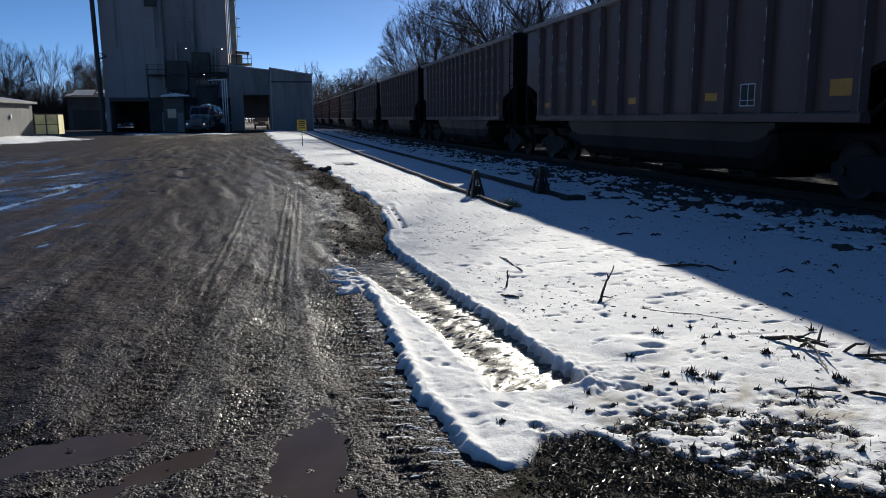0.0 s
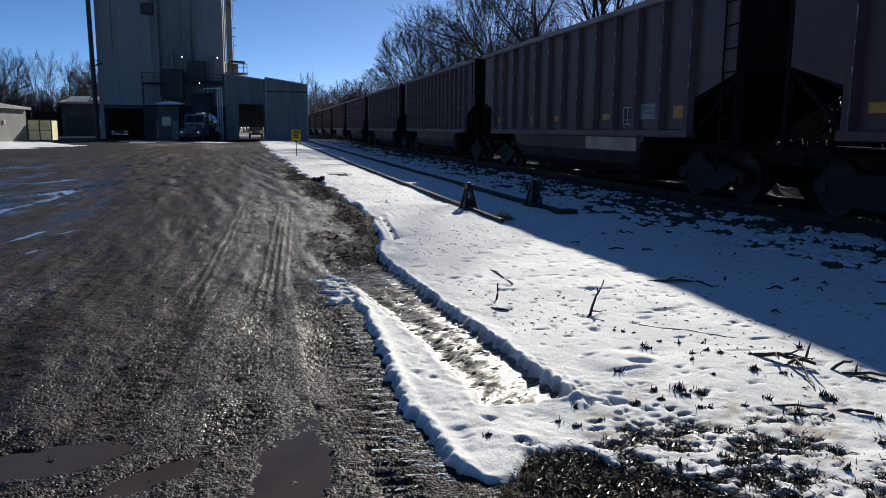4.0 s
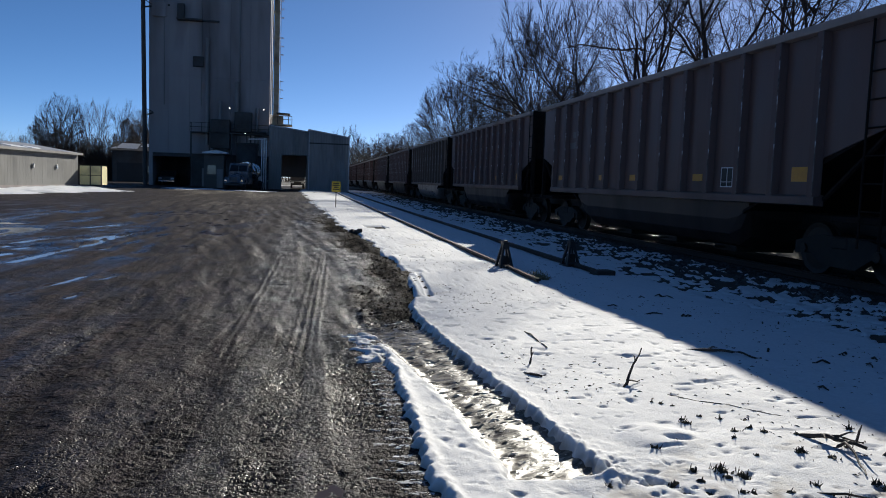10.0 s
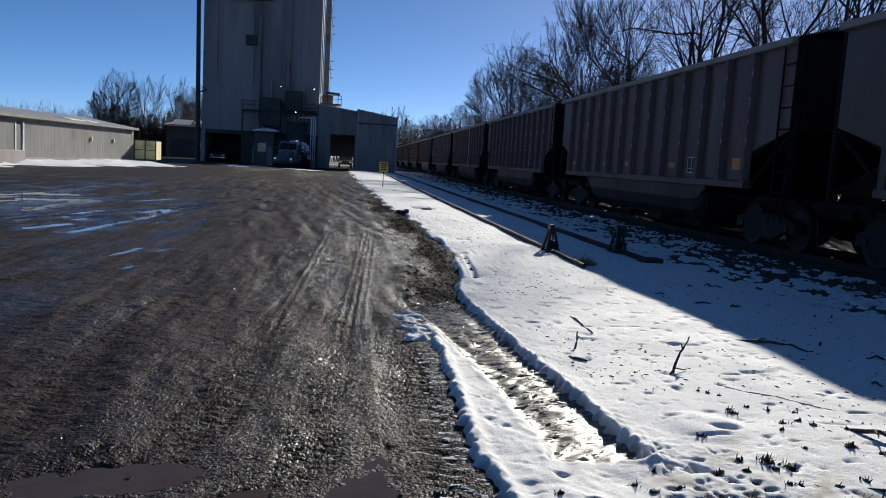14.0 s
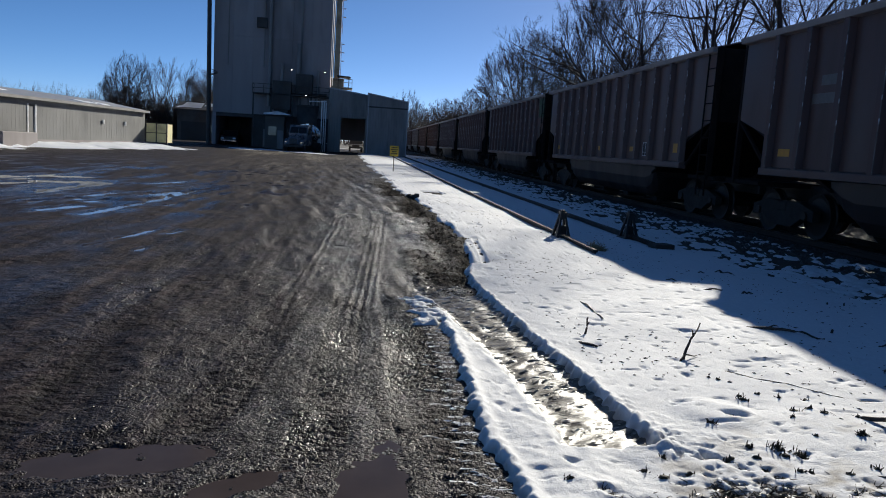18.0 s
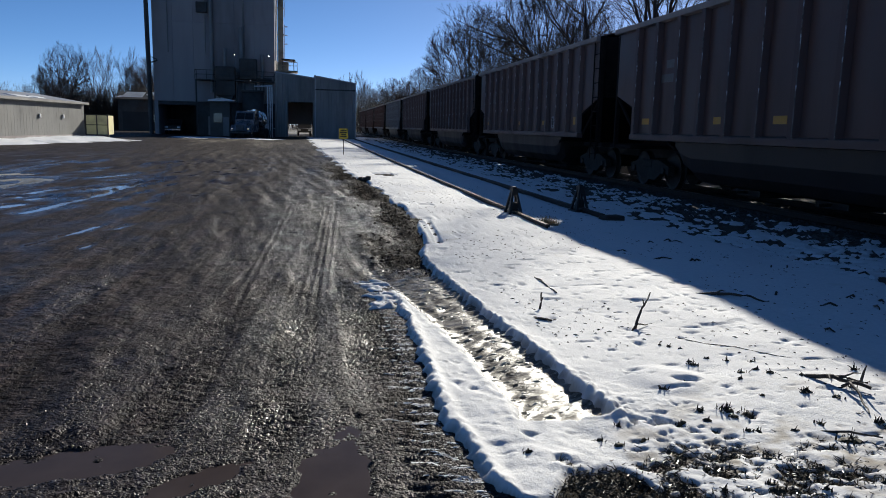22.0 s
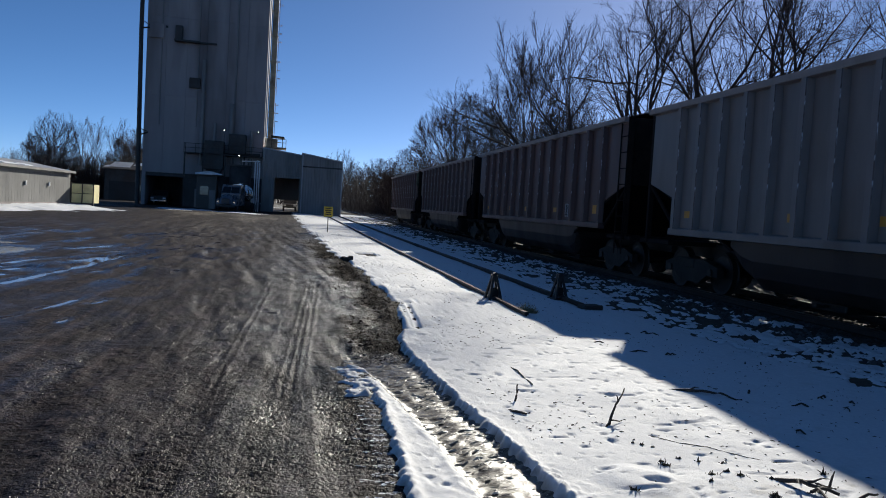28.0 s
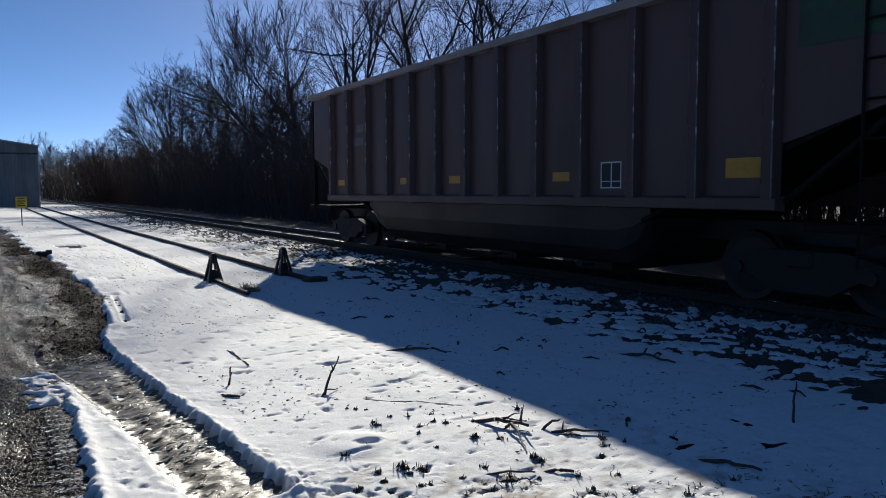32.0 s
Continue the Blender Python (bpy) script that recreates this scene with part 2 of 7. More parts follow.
    lanes = value("MULTIPLY", rescale(scrape, 0.36, 0.64, 0.6, 1.45), rescale(scraped((5.0, 0.3, 1.0), 0.24), 0.36, 0.64, 0.7, 1.35))
    uneven = n.new("ShaderNodeHueSaturation")
    clumps = value("MULTIPLY", rescale(lump_c, 0, 1, 0.75, 1.3), rescale(lump_d, 0.1, 0.6, 1.15, 0.8))
    l.new(value("MULTIPLY", value("MULTIPLY", rescale(grain(10.0, 9.0), 0.32, 0.68, 0.4, 1.65), clumps), lanes), uneven.inputs["Value"])
    l.new(color, uneven.inputs["Color"])
    color = uneven.outputs[0]
    l.new(color, bsdf.inputs["Base Color"])
    wet = rescale(grain(1.6, 5.0), 0.35, 0.65, 0.26, 0.48)
    rough = value("ADD", wet, value("MULTIPLY", silt, 0.25))
    rough = value("MULTIPLY", rough, rescale(sheen, 0, 1, 1.0, 0.35))
    l.new(value("ADD", rough, value("MULTIPLY", mud, 0.35)), bsdf.inputs["Roughness"])
    gloss = value("ADD", rescale(mud, 0, 1, 0.06, 0.01), value("MULTIPLY", sheen, 0.22))
    spark = value("MULTIPLY", rescale(near_c, 0.78, 0.9, 0, 0.5), rescale(silt, 0, 1, 1.0, 0.35))
    l.new(value("ADD", gloss, spark), bsdf.inputs["Specular IOR Level"])
    height = value("ADD", value("MULTIPLY", near_d, -0.45), value("MULTIPLY", big_d, -0.7))
    height = value("MULTIPLY", height, rescale(silt, 0, 1, 1.4, 0.35))
    height = value("MULTIPLY", height, rescale(sheen, 0, 1, 1.0, 0.25))
    height = value("ADD", height, value("MULTIPLY", grain(38.0, 5.0), rescale(mud, 0, 1, 0.9, 2.2)))
    height = value("ADD", height, value("MULTIPLY", grain(11.0, 4.0), 1.6))
    height = value("ADD", height, value("MULTIPLY", scrape, 1.2))
    height = value("ADD", height, value("MULTIPLY", lump_d, -0.5))
    b = n.new("ShaderNodeBump")
    b.inputs["Distance"].default_value = 0.011
    l.new(height, b.inputs["Height"])
    l.new(b.outputs[0], bsdf.inputs["Normal"])
    return m


GRAVEL = yard_gravel()
FAR_GROUND = mat("winter_field", (0.07, 0.06, 0.045), (0.14, 0.12, 0.09), 0.4, (0.7, 0.9), stain=(0.6, 0.62, 0.66), stain_scale=0.05, stain_at=(0.6, 0.63))
SOIL = mat("soil_with_dead_grass", (0.009, 0.007, 0.005), (0.042, 0.03, 0.019), 60, (0.3, 0.95), bump=0.008, bump_scale=75, stain=(0.010, 0.010, 0.005), stain_scale=3.0, spec=0.018)
RUT_ICE = mat("icy_rut", (0.036, 0.027, 0.017), (0.118, 0.092, 0.062), 20, (0.24, 0.55), bump=0.005, bump_scale=48, stain=(0.28, 0.25, 0.195), stain_scale=15, stain_at=(0.52, 0.62), spec=0.2, stretch=(0.4, 1.3, 1))
ice_nodes, ice_links = RUT_ICE.node_tree.nodes, RUT_ICE.node_tree.links
ice_bsdf = next(k for k in ice_nodes if k.type == "BSDF_PRINCIPLED")
# pale ice on the ridge crests, plus sun glare painted at the near end
crest = ice_nodes.new("ShaderNodeAttribute")
crest.attribute_name = "ridge"
icing_glare = ice_nodes.new("ShaderNodeMix")
icing_glare.data_type = "RGBA"
icing_glare.inputs[7].default_value = (0.31, 0.28, 0.225, 1)
ice_links.new(ice_bsdf.inputs["Base Color"].links[0].from_socket, icing_glare.inputs[6])
ice_links.new(crest.outputs["Fac"], icing_glare.inputs[0])
ice_links.new(icing_glare.outputs[2], ice_bsdf.inputs["Base Color"])
MUD_WATER = mat("muddy_puddle", (0.048, 0.035, 0.029), (0.068, 0.050, 0.042), 3, (0.12, 0.25), spec=0.12)
# meltwater; the pale base adds sky reflection as colour
WATER = mat("sky_pale_puddle", (0.12, 0.125, 0.13), (0.26, 0.27, 0.28), 3, (0.03, 0.12), stretch=(2.0, 0.4, 1))
STONE = mat("wet_stones", (0.009, 0.0073, 0.0072), (0.085, 0.071, 0.070), 14, (0.28, 0.55), vary=0.85, island=True, spec=0.28)
BALLAST = mat("ballast_rock", (0.03, 0.028, 0.027), (0.09, 0.083, 0.078), 20, (0.6, 0.9), vary=0.5, island=True)
RAIL = mat("rusty_rail", (0.018, 0.012, 0.009), (0.045, 0.029, 0.021), 25, (0.5, 0.8), metal=0.3, bump=0.002, bump_scale=60)
RAIL_TOP = mat("worn_rail_head", (0.35, 0.34, 0.33), (0.5, 0.49, 0.48), 30, (0.2, 0.4), metal=1.0)
TIE = mat("creosoted_tie", (0.025, 0.02, 0.016), (0.07, 0.058, 0.046), 18, (0.7, 0.9), stretch=(1, 6, 6), bump=0.006, bump_scale=30)
STEEL_BLACK = mat("black_steel", (0.012, 0.012, 0.013), (0.03, 0.028, 0.026), 12, (0.4, 0.7), metal=0.2, bump=0.001)
LEAVES = mat("leaf_litter", (0.032, 0.024, 0.016), (0.080, 0.059, 0.040), 6, (0.8, 0.95), bump=0.03, bump_scale=8, stain=(0.4, 0.41, 0.44), stain_scale=0.35, stain_at=(0.76, 0.80))
BARK = mat("winter_bark", (0.04, 0.028, 0.024), (0.095, 0.068, 0.058), 9, (0.8, 0.95), bump=0.01, bump_scale=25, stretch=(1, 1, 0.3), vary=0.25)
TWIGS = mat("bare_twigs", (0.034, 0.022, 0.019), (0.075, 0.049, 0.042), 5, (0.8, 0.95), vary=0.25)
SLIVER = mat("ice_slivers", (0.22, 0.185, 0.13), (0.62, 0.57, 0.48), 5, (0.2, 0.55), spec=0.25, vary=0.6, island=True)
SPILL = mat("spilled_snow_crumbs", (0.55, 0.55, 0.56), (0.74, 0.74, 0.75), 12, (0.6, 0.9), spec=0.1, vary=0.25, island=True)
CRUMB = mat("wet_soil_crumbs", (0.006, 0.0045, 0.003), (0.028, 0.019, 0.011), 20, (0.2, 0.6), spec=0.2, vary=0.6, island=True)
CLOD = mat("churned_dark_mud", (0.014, 0.011, 0.0095), (0.05, 0.039, 0.032), 30, (0.85, 0.97), bump=0.01, bump_scale=35, spec=0.02, vary=0.4, island=True)

# ---- the railway cars ----
TRACK_TURN = -math.degrees(math.atan(0.023))
RAIL_Z = 0.04
PITCH, SPEED, SLOWING = 17.9, 12.54, 0.0036


def run_left(t):
    """How far the train still rolls from second t to the clip's end, gathering speed a little."""
    u = 32.0 - t
    return SPEED * u - SLOWING * u * u


def track_x(y):
    return 9.85 + 0.023 * y


def paint(name, low, high, rust):
    return mat(name, low, high, 1.6, (0.35, 0.55), bump=0.0015, bump_scale=14, stain=rust, stain_scale=0.7, stain_at=(0.56, 0.8), stretch=(1, 1, 0.25), spec=0.32)


CAR_PAINTS = [paint("brown_grey_paint", (0.091, 0.048, 0.041), (0.120, 0.066, 0.057), (0.066, 0.04, 0.029)),
              paint("mid_grey_paint", (0.100, 0.057, 0.050), (0.132, 0.079, 0.070), (0.076, 0.05, 0.036)),
              paint("pale_grey_paint", (0.16, 0.13, 0.12), (0.22, 0.185, 0.17), (0.14, 0.1, 0.075)),
              paint("olive_grey_paint", (0.082, 0.05, 0.04), (0.108, 0.072, 0.056), (0.066, 0.043, 0.031))]
GLOSS_PAINTS = []
for k, (low, high) in enumerate((((0.087, 0.045, 0.041), (0.116, 0.063, 0.056)), ((0.097, 0.054, 0.048), (0.128, 0.076, 0.068)), ((0.18, 0.15, 0.14), (0.24, 0.205, 0.19)), ((0.076, 0.047, 0.038), (0.10, 0.067, 0.054)))):
    GLOSS_PAINTS.append(mat("rib_enamel", low, high, 2.5, (0.35, 0.6), bump=0.001, bump_scale=10, spec=0.25, stretch=(1, 1, 0.4)))
CAR_PAINTS.append(CAR_PAINTS[1])
GLOSS_PAINTS.append(GLOSS_PAINTS[1])
# body paint darkened: the shade below the sill is put into this colour
TROUGH = paint("shaded_trough_paint", (0.022, 0.015, 0.013), (0.042, 0.028, 0.025), (0.018, 0.012, 0.010))
# pale tone paints the sunlit rim along the car tops
RIM_LIGHT_PAINT = paint("rim_light_paint", (0.22, 0.18, 0.17), (0.32, 0.27, 0.26), (0.16, 0.11, 0.09))
BRIGHT_TAPE = mat("white_placard_paint", (0.6, 0.6, 0.6), (0.72, 0.72, 0.71), 9, (0.4, 0.6))
SILVER = mat("aluminium_trough_paint", (0.2, 0.2, 0.205), (0.3, 0.3, 0.305), 2, (0.25, 0.4), metal=0.75, stain=(0.2, 0.17, 0.14), stain_scale=0.8)
YELLOW = mat("yellow_reflective_tape", (0.52, 0.22, 0.015), (0.62, 0.28, 0.02), 12, (0.35, 0.5))
WHITE_TAPE = mat("white_marking_paint", (0.10, 0.085, 0.08), (0.16, 0.14, 0.135), 9, (0.4, 0.6))
# broken white glints along the post bends, painted as pale colour
GLINT_EDGE = mat("painted_glint_post_edge", (0.07, 0.045, 0.04), (0.11, 0.08, 0.07), 5, (0.2, 0.4), metal=0.0, stain=(0.85, 0.85, 0.86), stain_scale=1.3, stain_at=(0.55, 0.60), stretch=(1, 1, 0.7))
GREEN_PAINT = mat("faded_green_paint", (0.015, 0.05, 0.02), (0.03, 0.085, 0.035), 4, (0.4, 0.6), stain=(0.03, 0.035, 0.025), stain_scale=2.5)
# near-black, matte: the shade between two cars is painted into the end parts
END_STEEL = mat("shade_dark_end_frame", (0.012, 0.009, 0.009), (0.026, 0.019, 0.017), 3, (0.75, 0.95), spec=0.08)
BOGIE = mat("bogie_steel", (0.008, 0.007, 0.006), (0.022, 0.018, 0.015), 9, (0.6, 0.9), metal=0.1, bump=0.003, bump_scale=25)
WHEEL = mat("wheel_steel", (0.012, 0.010, 0.009), (0.035, 0.029, 0.025), 15, (0.5, 0.75), metal=0.4)

HALF = 6.85
SILL, EAVE = 1.23, 4.18


def post_mesh():
    """A hat-section side post, bolted foot to eave; outer face towards -x."""
    prof = [(0.0, -0.115), (-0.012, -0.115), (-0.128, -0.078), (-0.14, -0.064), (-0.14, 0.064), (-0.128, 0.078), (-0.012, 0.115), (0.0, 0.115)]
    bm = prism(prof, "z", SILL + 0.02, EAVE - 0.10)
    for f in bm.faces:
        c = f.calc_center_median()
        # narrow bend faces take the painted glints
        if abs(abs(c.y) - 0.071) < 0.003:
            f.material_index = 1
    me = bpy.data.meshes.new("side_post")
    bm.to_mesh(me)
    bm.free()
    return me


def lathe(profile, sides, axis="x"):
    """A closed ring of (r, w) spun round an axis."""
    bm = bmesh.new()
    rings = []
    for k in range(sides):
        a = 2 * math.pi * k / sides
        rings.append([bm.verts.new((w, r * math.cos(a), r * math.sin(a))) for r, w in profile])
    for k in range(sides):
        p, q = rings[k], rings[(k + 1) % sides]
        for i in range(len(profile)):
            j = (i + 1) % len(profile)
            bm.faces.new((p[i], p[j], q[j], q[i]))
    bmesh.ops.recalc_face_normals(bm, faces=bm.faces)
    return bm


def make_car(style, label):
    color = CAR_PAINTS[style]
    posts = 17 if style in (2, 4) else 13
    car = thing("hopper_car", label, "freight car", "cars of the train")
    # hopper shell: walls with a real inside, closed by the slope sheets
    for s in (-1, 1):
        bm = bmesh.new()
        prof = [(-HALF, SILL + 0.1), (HALF, SILL + 0.1), (HALF, 2.0), (8.2, 2.4), (8.2, EAVE), (-8.2, EAVE), (-8.2, 2.4), (-HALF, 2.0)]
        bm = prism(prof, "x", s * 1.50, s * 1.525)
        part("side_wall", bm, color, car)
        part("side_sill", prism([(s * 1.48, SILL - 0.02), (s * 1.67, SILL), (s * 1.67, SILL + 0.12), (s * 1.66, SILL + 0.14), (s * 1.48, SILL + 0.17)], "y", -HALF - 0.05, HALF + 0.05), color, car)
        # eave rail is paler than the wall to carry the painted rim light
        part("eave_rail", prism([(s * 1.48, EAVE - 0.14), (s * 1.67, EAVE - 0.12), (s * 1.69, EAVE), (s * 1.48, EAVE + 0.02)], "y", -8.25, 8.25), RIM_LIGHT_PAINT, car)
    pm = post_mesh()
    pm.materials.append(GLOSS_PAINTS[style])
    pm.materials.append(GLINT_EDGE)
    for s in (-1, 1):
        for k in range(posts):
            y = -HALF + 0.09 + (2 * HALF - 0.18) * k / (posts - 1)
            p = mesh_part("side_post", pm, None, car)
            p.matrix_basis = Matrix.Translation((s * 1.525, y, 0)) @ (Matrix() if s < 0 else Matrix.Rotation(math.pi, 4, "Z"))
    arch = [(-1.58, EAVE + 0.02), (-0.9, EAVE + 0.2), (-0.3, EAVE + 0.27), (0.3, EAVE + 0.27), (0.9, EAVE + 0.2), (1.58, EAVE + 0.02)]
    part("roof", prism(arch + [(u, v - 0.03) for u, v in arch[::-1]], "y", -8.1, 8.1), color, car)
    bm = bmesh.new()
    for x in (-0.33, 0.0, 0.33):
        box(bm, x - 0.12, x + 0.12, -7.7, 7.7, EAVE + 0.33, EAVE + 0.36)
    for k in range(12):
        y = -7.6 + 15.2 * k / 11
        box(bm, -0.45, 0.45, y - 0.03, y + 0.03, EAVE + 0.26, EAVE + 0.33)
    part("running_board", bm, STEEL_BLACK, car)
    # rounded trough of the hoppers under the sill
    half_prof = [(1.47, SILL), (1.46, 0.86), (1.38, 0.56), (1.15, 0.34), (0.75, 0.26)]
    ring = [(-x, z) for x, z in half_prof] + [(x, z) for x, z in half_prof[::-1]]
    bm = bmesh.new()
    stations = ((-4.75, 0.35), (-4.4, 0.78), (-4.0, 1.0), (3.9, 1.0), (4.3, 0.78), (4.65, 0.35))
    rows = []
    for y, k in stations:
        rows.append([bm.verts.new((x, y, SILL - (SILL - z) * k)) for x, z in ring])
    for a, b in zip(rows, rows[1:]):
        for i in range(len(ring) - 1):
            bm.faces.new((a[i], a[i + 1], b[i + 1], b[i]))
    bm.faces.new(rows[0])
    bm.faces.new(rows[-1][::-1])
    bmesh.ops.recalc_face_normals(bm, faces=bm.faces)
    # all but the silver trough carry the underside's shade in their paint
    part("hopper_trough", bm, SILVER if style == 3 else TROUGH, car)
    for y in (-2.7, 0.0, 2.7):
        bm = boxed(-0.7, 0.7, y - 0.45, y + 0.45, 0.12, 0.3, 0.02)
        rod(bm, (-0.95, y, 0.2), (0.95, y, 0.2), 0.03)
        part("outlet_gate", bm, STEEL_BLACK, car)
    part("centre_sill", boxed(-0.3, 0.3, -8.6, 8.6, 0.72, 1.05, 0.02), STEEL_BLACK, car)
    for s in (-1, 1):
        # slope sheet, end platform, corner posts and ladder, coloured with the gap's shade
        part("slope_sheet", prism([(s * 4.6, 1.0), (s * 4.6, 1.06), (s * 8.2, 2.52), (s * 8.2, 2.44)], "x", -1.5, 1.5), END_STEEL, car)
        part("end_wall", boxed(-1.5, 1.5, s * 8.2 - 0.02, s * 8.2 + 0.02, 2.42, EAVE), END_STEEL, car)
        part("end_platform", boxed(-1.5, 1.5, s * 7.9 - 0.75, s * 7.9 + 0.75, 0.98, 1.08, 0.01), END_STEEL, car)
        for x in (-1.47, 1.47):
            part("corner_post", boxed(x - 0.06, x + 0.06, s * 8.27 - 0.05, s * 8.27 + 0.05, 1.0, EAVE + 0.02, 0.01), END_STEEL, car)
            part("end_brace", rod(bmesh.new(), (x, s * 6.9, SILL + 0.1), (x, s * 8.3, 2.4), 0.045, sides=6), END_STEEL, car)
        bm = bmesh.new()
        x = -1.56 if s < 0 else 1.56
        for k in range(8):
            rod(bm, (x, s * 7.85, 0.75 + 0.42 * k), (x, s * 8.3, 0.75 + 0.42 * k), 0.014, sides=6)
        rod(bm, (x, s * 7.85, 0.6), (x, s * 7.85, EAVE), 0.02, sides=6)
        rod(bm, (x, s * 8.3, 0.6), (x, s * 8.3, EAVE), 0.02, sides=6)
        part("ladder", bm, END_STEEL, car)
        bm = boxed(-0.12, 0.12, s * 8.6, s * 8.88, 0.72, 0.95, 0.02)
        box(bm, -0.17, 0.17, s * 8.86, s * 8.94, 0.70, 0.98, 0.02)
        part("coupler", bm, BOGIE, car)
    # bogies
    for s in (-1, 1):
        bogie = new("bogie")
        bogie.parent = car
        bogie.matrix_basis = Matrix.Translation((0, s * 6.85, 0))
        for x in (-1.0, 1.0):
            bm = prism([(-1.15, 0.36), (-1.15, 0.58), (-0.6, 0.72), (0.6, 0.72), (1.15, 0.58), (1.15, 0.36), (0.75, 0.4), (0.4, 0.2), (-0.4, 0.2), (-0.75, 0.4)], "x", x - 0.08, x + 0.08)
            for y in (-0.25, 0, 0.25):
                rod(bm, (x, y, 0.22), (x, y, 0.66), 0.075, sides=8)
            part("side_frame", bm, BOGIE, bogie)
        part("bolster", boxed(-1.1, 1.1, -0.2, 0.2, 0.5, 0.72, 0.03), BOGIE, bogie)
        for y in (-0.89, 0.89):
            bm = bmesh.new()
            for x in (-1, 1):
                prof = [(0.10, x * 0.68), (0.10, x * 0.82), (0.38, x * 0.80), (0.46, x * 0.82), (0.46, x * 0.715), (0.485, x * 0.69), (0.485, x * 0.675), (0.36, x * 0.70)]
                w = lathe(prof, 24)
                tmp = bpy.data.meshes.new("tmp")
                w.to_mesh(tmp)
                w.free()
                bm.from_mesh(tmp)
                bpy.data.meshes.remove(tmp)
            rod(bm, (-1.12, 0, 0), (1.12, 0, 0), 0.085, sides=10)
            ws = part("wheelset", bm, WHEEL, bogie)
            ws.matrix_basis = Matrix.Translation((0, y, 0.46))
    # tape, placards and marking bars on the walls
    for s in (-1, 1):
        for k, y in enumerate((-6.36, -2.83, 0.5, 2.65, 6.25)):
            w = 0.42 if k else 0.56
            part("reflective_strip", boxed(s * 1.526, s * 1.531, y - w / 2, y + w / 2, 1.62, 1.62 + (0.15 if k else 0.25)), YELLOW, car, "yellow reflective tape")
        y = -4.0
        bm = bmesh.new()
        for a, b, c, d in ((-0.22, 0.22, 1.5, 1.52), (-0.22, 0.22, 1.88, 1.9), (-0.22, -0.2, 1.5, 1.9), (0.2, 0.22, 1.5, 1.9), (-0.02, 0.0, 1.52, 1.88), (-0.2, 0.2, 1.6, 1.612)):
            box(bm, s * 1.526, s * 1.532, y + a, y + b, c, d)
        part("placard_plate", boxed(s * 1.526, s * 1.529, y - 0.21, y + 0.21, 1.51, 1.89), STEEL_BLACK, car)
        part("placard_frame", bm, BRIGHT_TAPE, car, "white framed placard with unreadable marks")
        if style not in (2, 4):
            for z, w in ((2.95, 0.62), (2.62, 0.86)):
                part("marking_bar", boxed(s * 1.526, s * 1.529, 4.62, 4.62 + w, z, z + 0.19), WHITE_TAPE, car, "faded white bar of unreadable marks")
    return car


# the last car's near sill end stands at y = 5.2 when the clip ends
ORDER = [0, 1, 0, 2, 1, 0, 1, 0, 0, 1, 0, 0, 1, 3, 0, 1, 4, 1, 4, 1, 0, 4, 1, 0, 0, 1]
STYLE_LABELS = ["brown-grey ribbed steel covered hopper car", "dark grey ribbed steel covered hopper car", "pale grey hopper car with close-set ribs", "olive-grey weathered hopper car with silver trough", "dull brown-grey hopper car with close-set ribs"]


def car_pose(y):
    return pose(track_x(y), y, RAIL_Z, 0, 0, TRACK_TURN)


CARS = []
protos = {}
for i, style in enumerate(ORDER):
    y_end = 5.21 + HALF - i * PITCH
    m = car_pose(y_end + run_left(0.0))
    if style not in protos:
        protos[style] = c = make_car(style, STYLE_LABELS[style])
        c.matrix_basis = m
    else:
        c = copy_thing(protos[style], m)
    CARS.append((c, y_end))

# pale panels that single cars carry
PANEL_MARK = mat("faded_blue_marking", (0.10, 0.11, 0.13), (0.15, 0.16, 0.185), 6, (0.4, 0.6))
PANEL_GREY = mat("pale_blue_grey_panel", (0.24, 0.255, 0.28), (0.33, 0.345, 0.37), 5, (0.4, 0.6), stain=(0.18, 0.18, 0.19), stain_scale=3)
for k, y, w, z0, z1 in ((14, 1.70, 0.7, 1.5, 2.12), (5, 2.74, 0.6, 1.65, 2.15), (5, -0.5, 0.7, 1.6, 2.15), (6, 6.05, 0.5, 1.75, 2.25), (19, -5.07, 0.85, 1.62, 1.95)):
    p = part("pale_panel", boxed(-1.535, -1.5255, y - w / 2, y + w / 2, z0, z1), PANEL_GREY, CARS[k][0], "pale painted panel with unreadable marks")
    for z in (z0 + 0.1, z0 + 0.22):
        part("text_bar", boxed(-1.538, -1.5345, y - 0.35 * w, y + 0.3 * w, z, z + 0.04), PANEL_MARK, p)
part("trough_panel", boxed(-1.482, -1.468, -4.4, -1.5, 0.88, 1.2), SILVER, CARS[19][0], "bright aluminium panel on the trough")
# one car carries a white ladder strip; the last ones a faded green patch at the end
part("white_strip", boxed(-1.674, -1.6645, -2.31, -2.19, SILL + 0.05, EAVE - 0.05), BRIGHT_TAPE, CARS[10][0], "white painted vertical strip")
for k in (0, 8, 10):
    part("faded_green_patch", boxed(-1.531, -1.5255, -8.15, -7.05, 3.1, 4.0), GREEN_PAINT, CARS[k][0], "faded dark green painted patch")


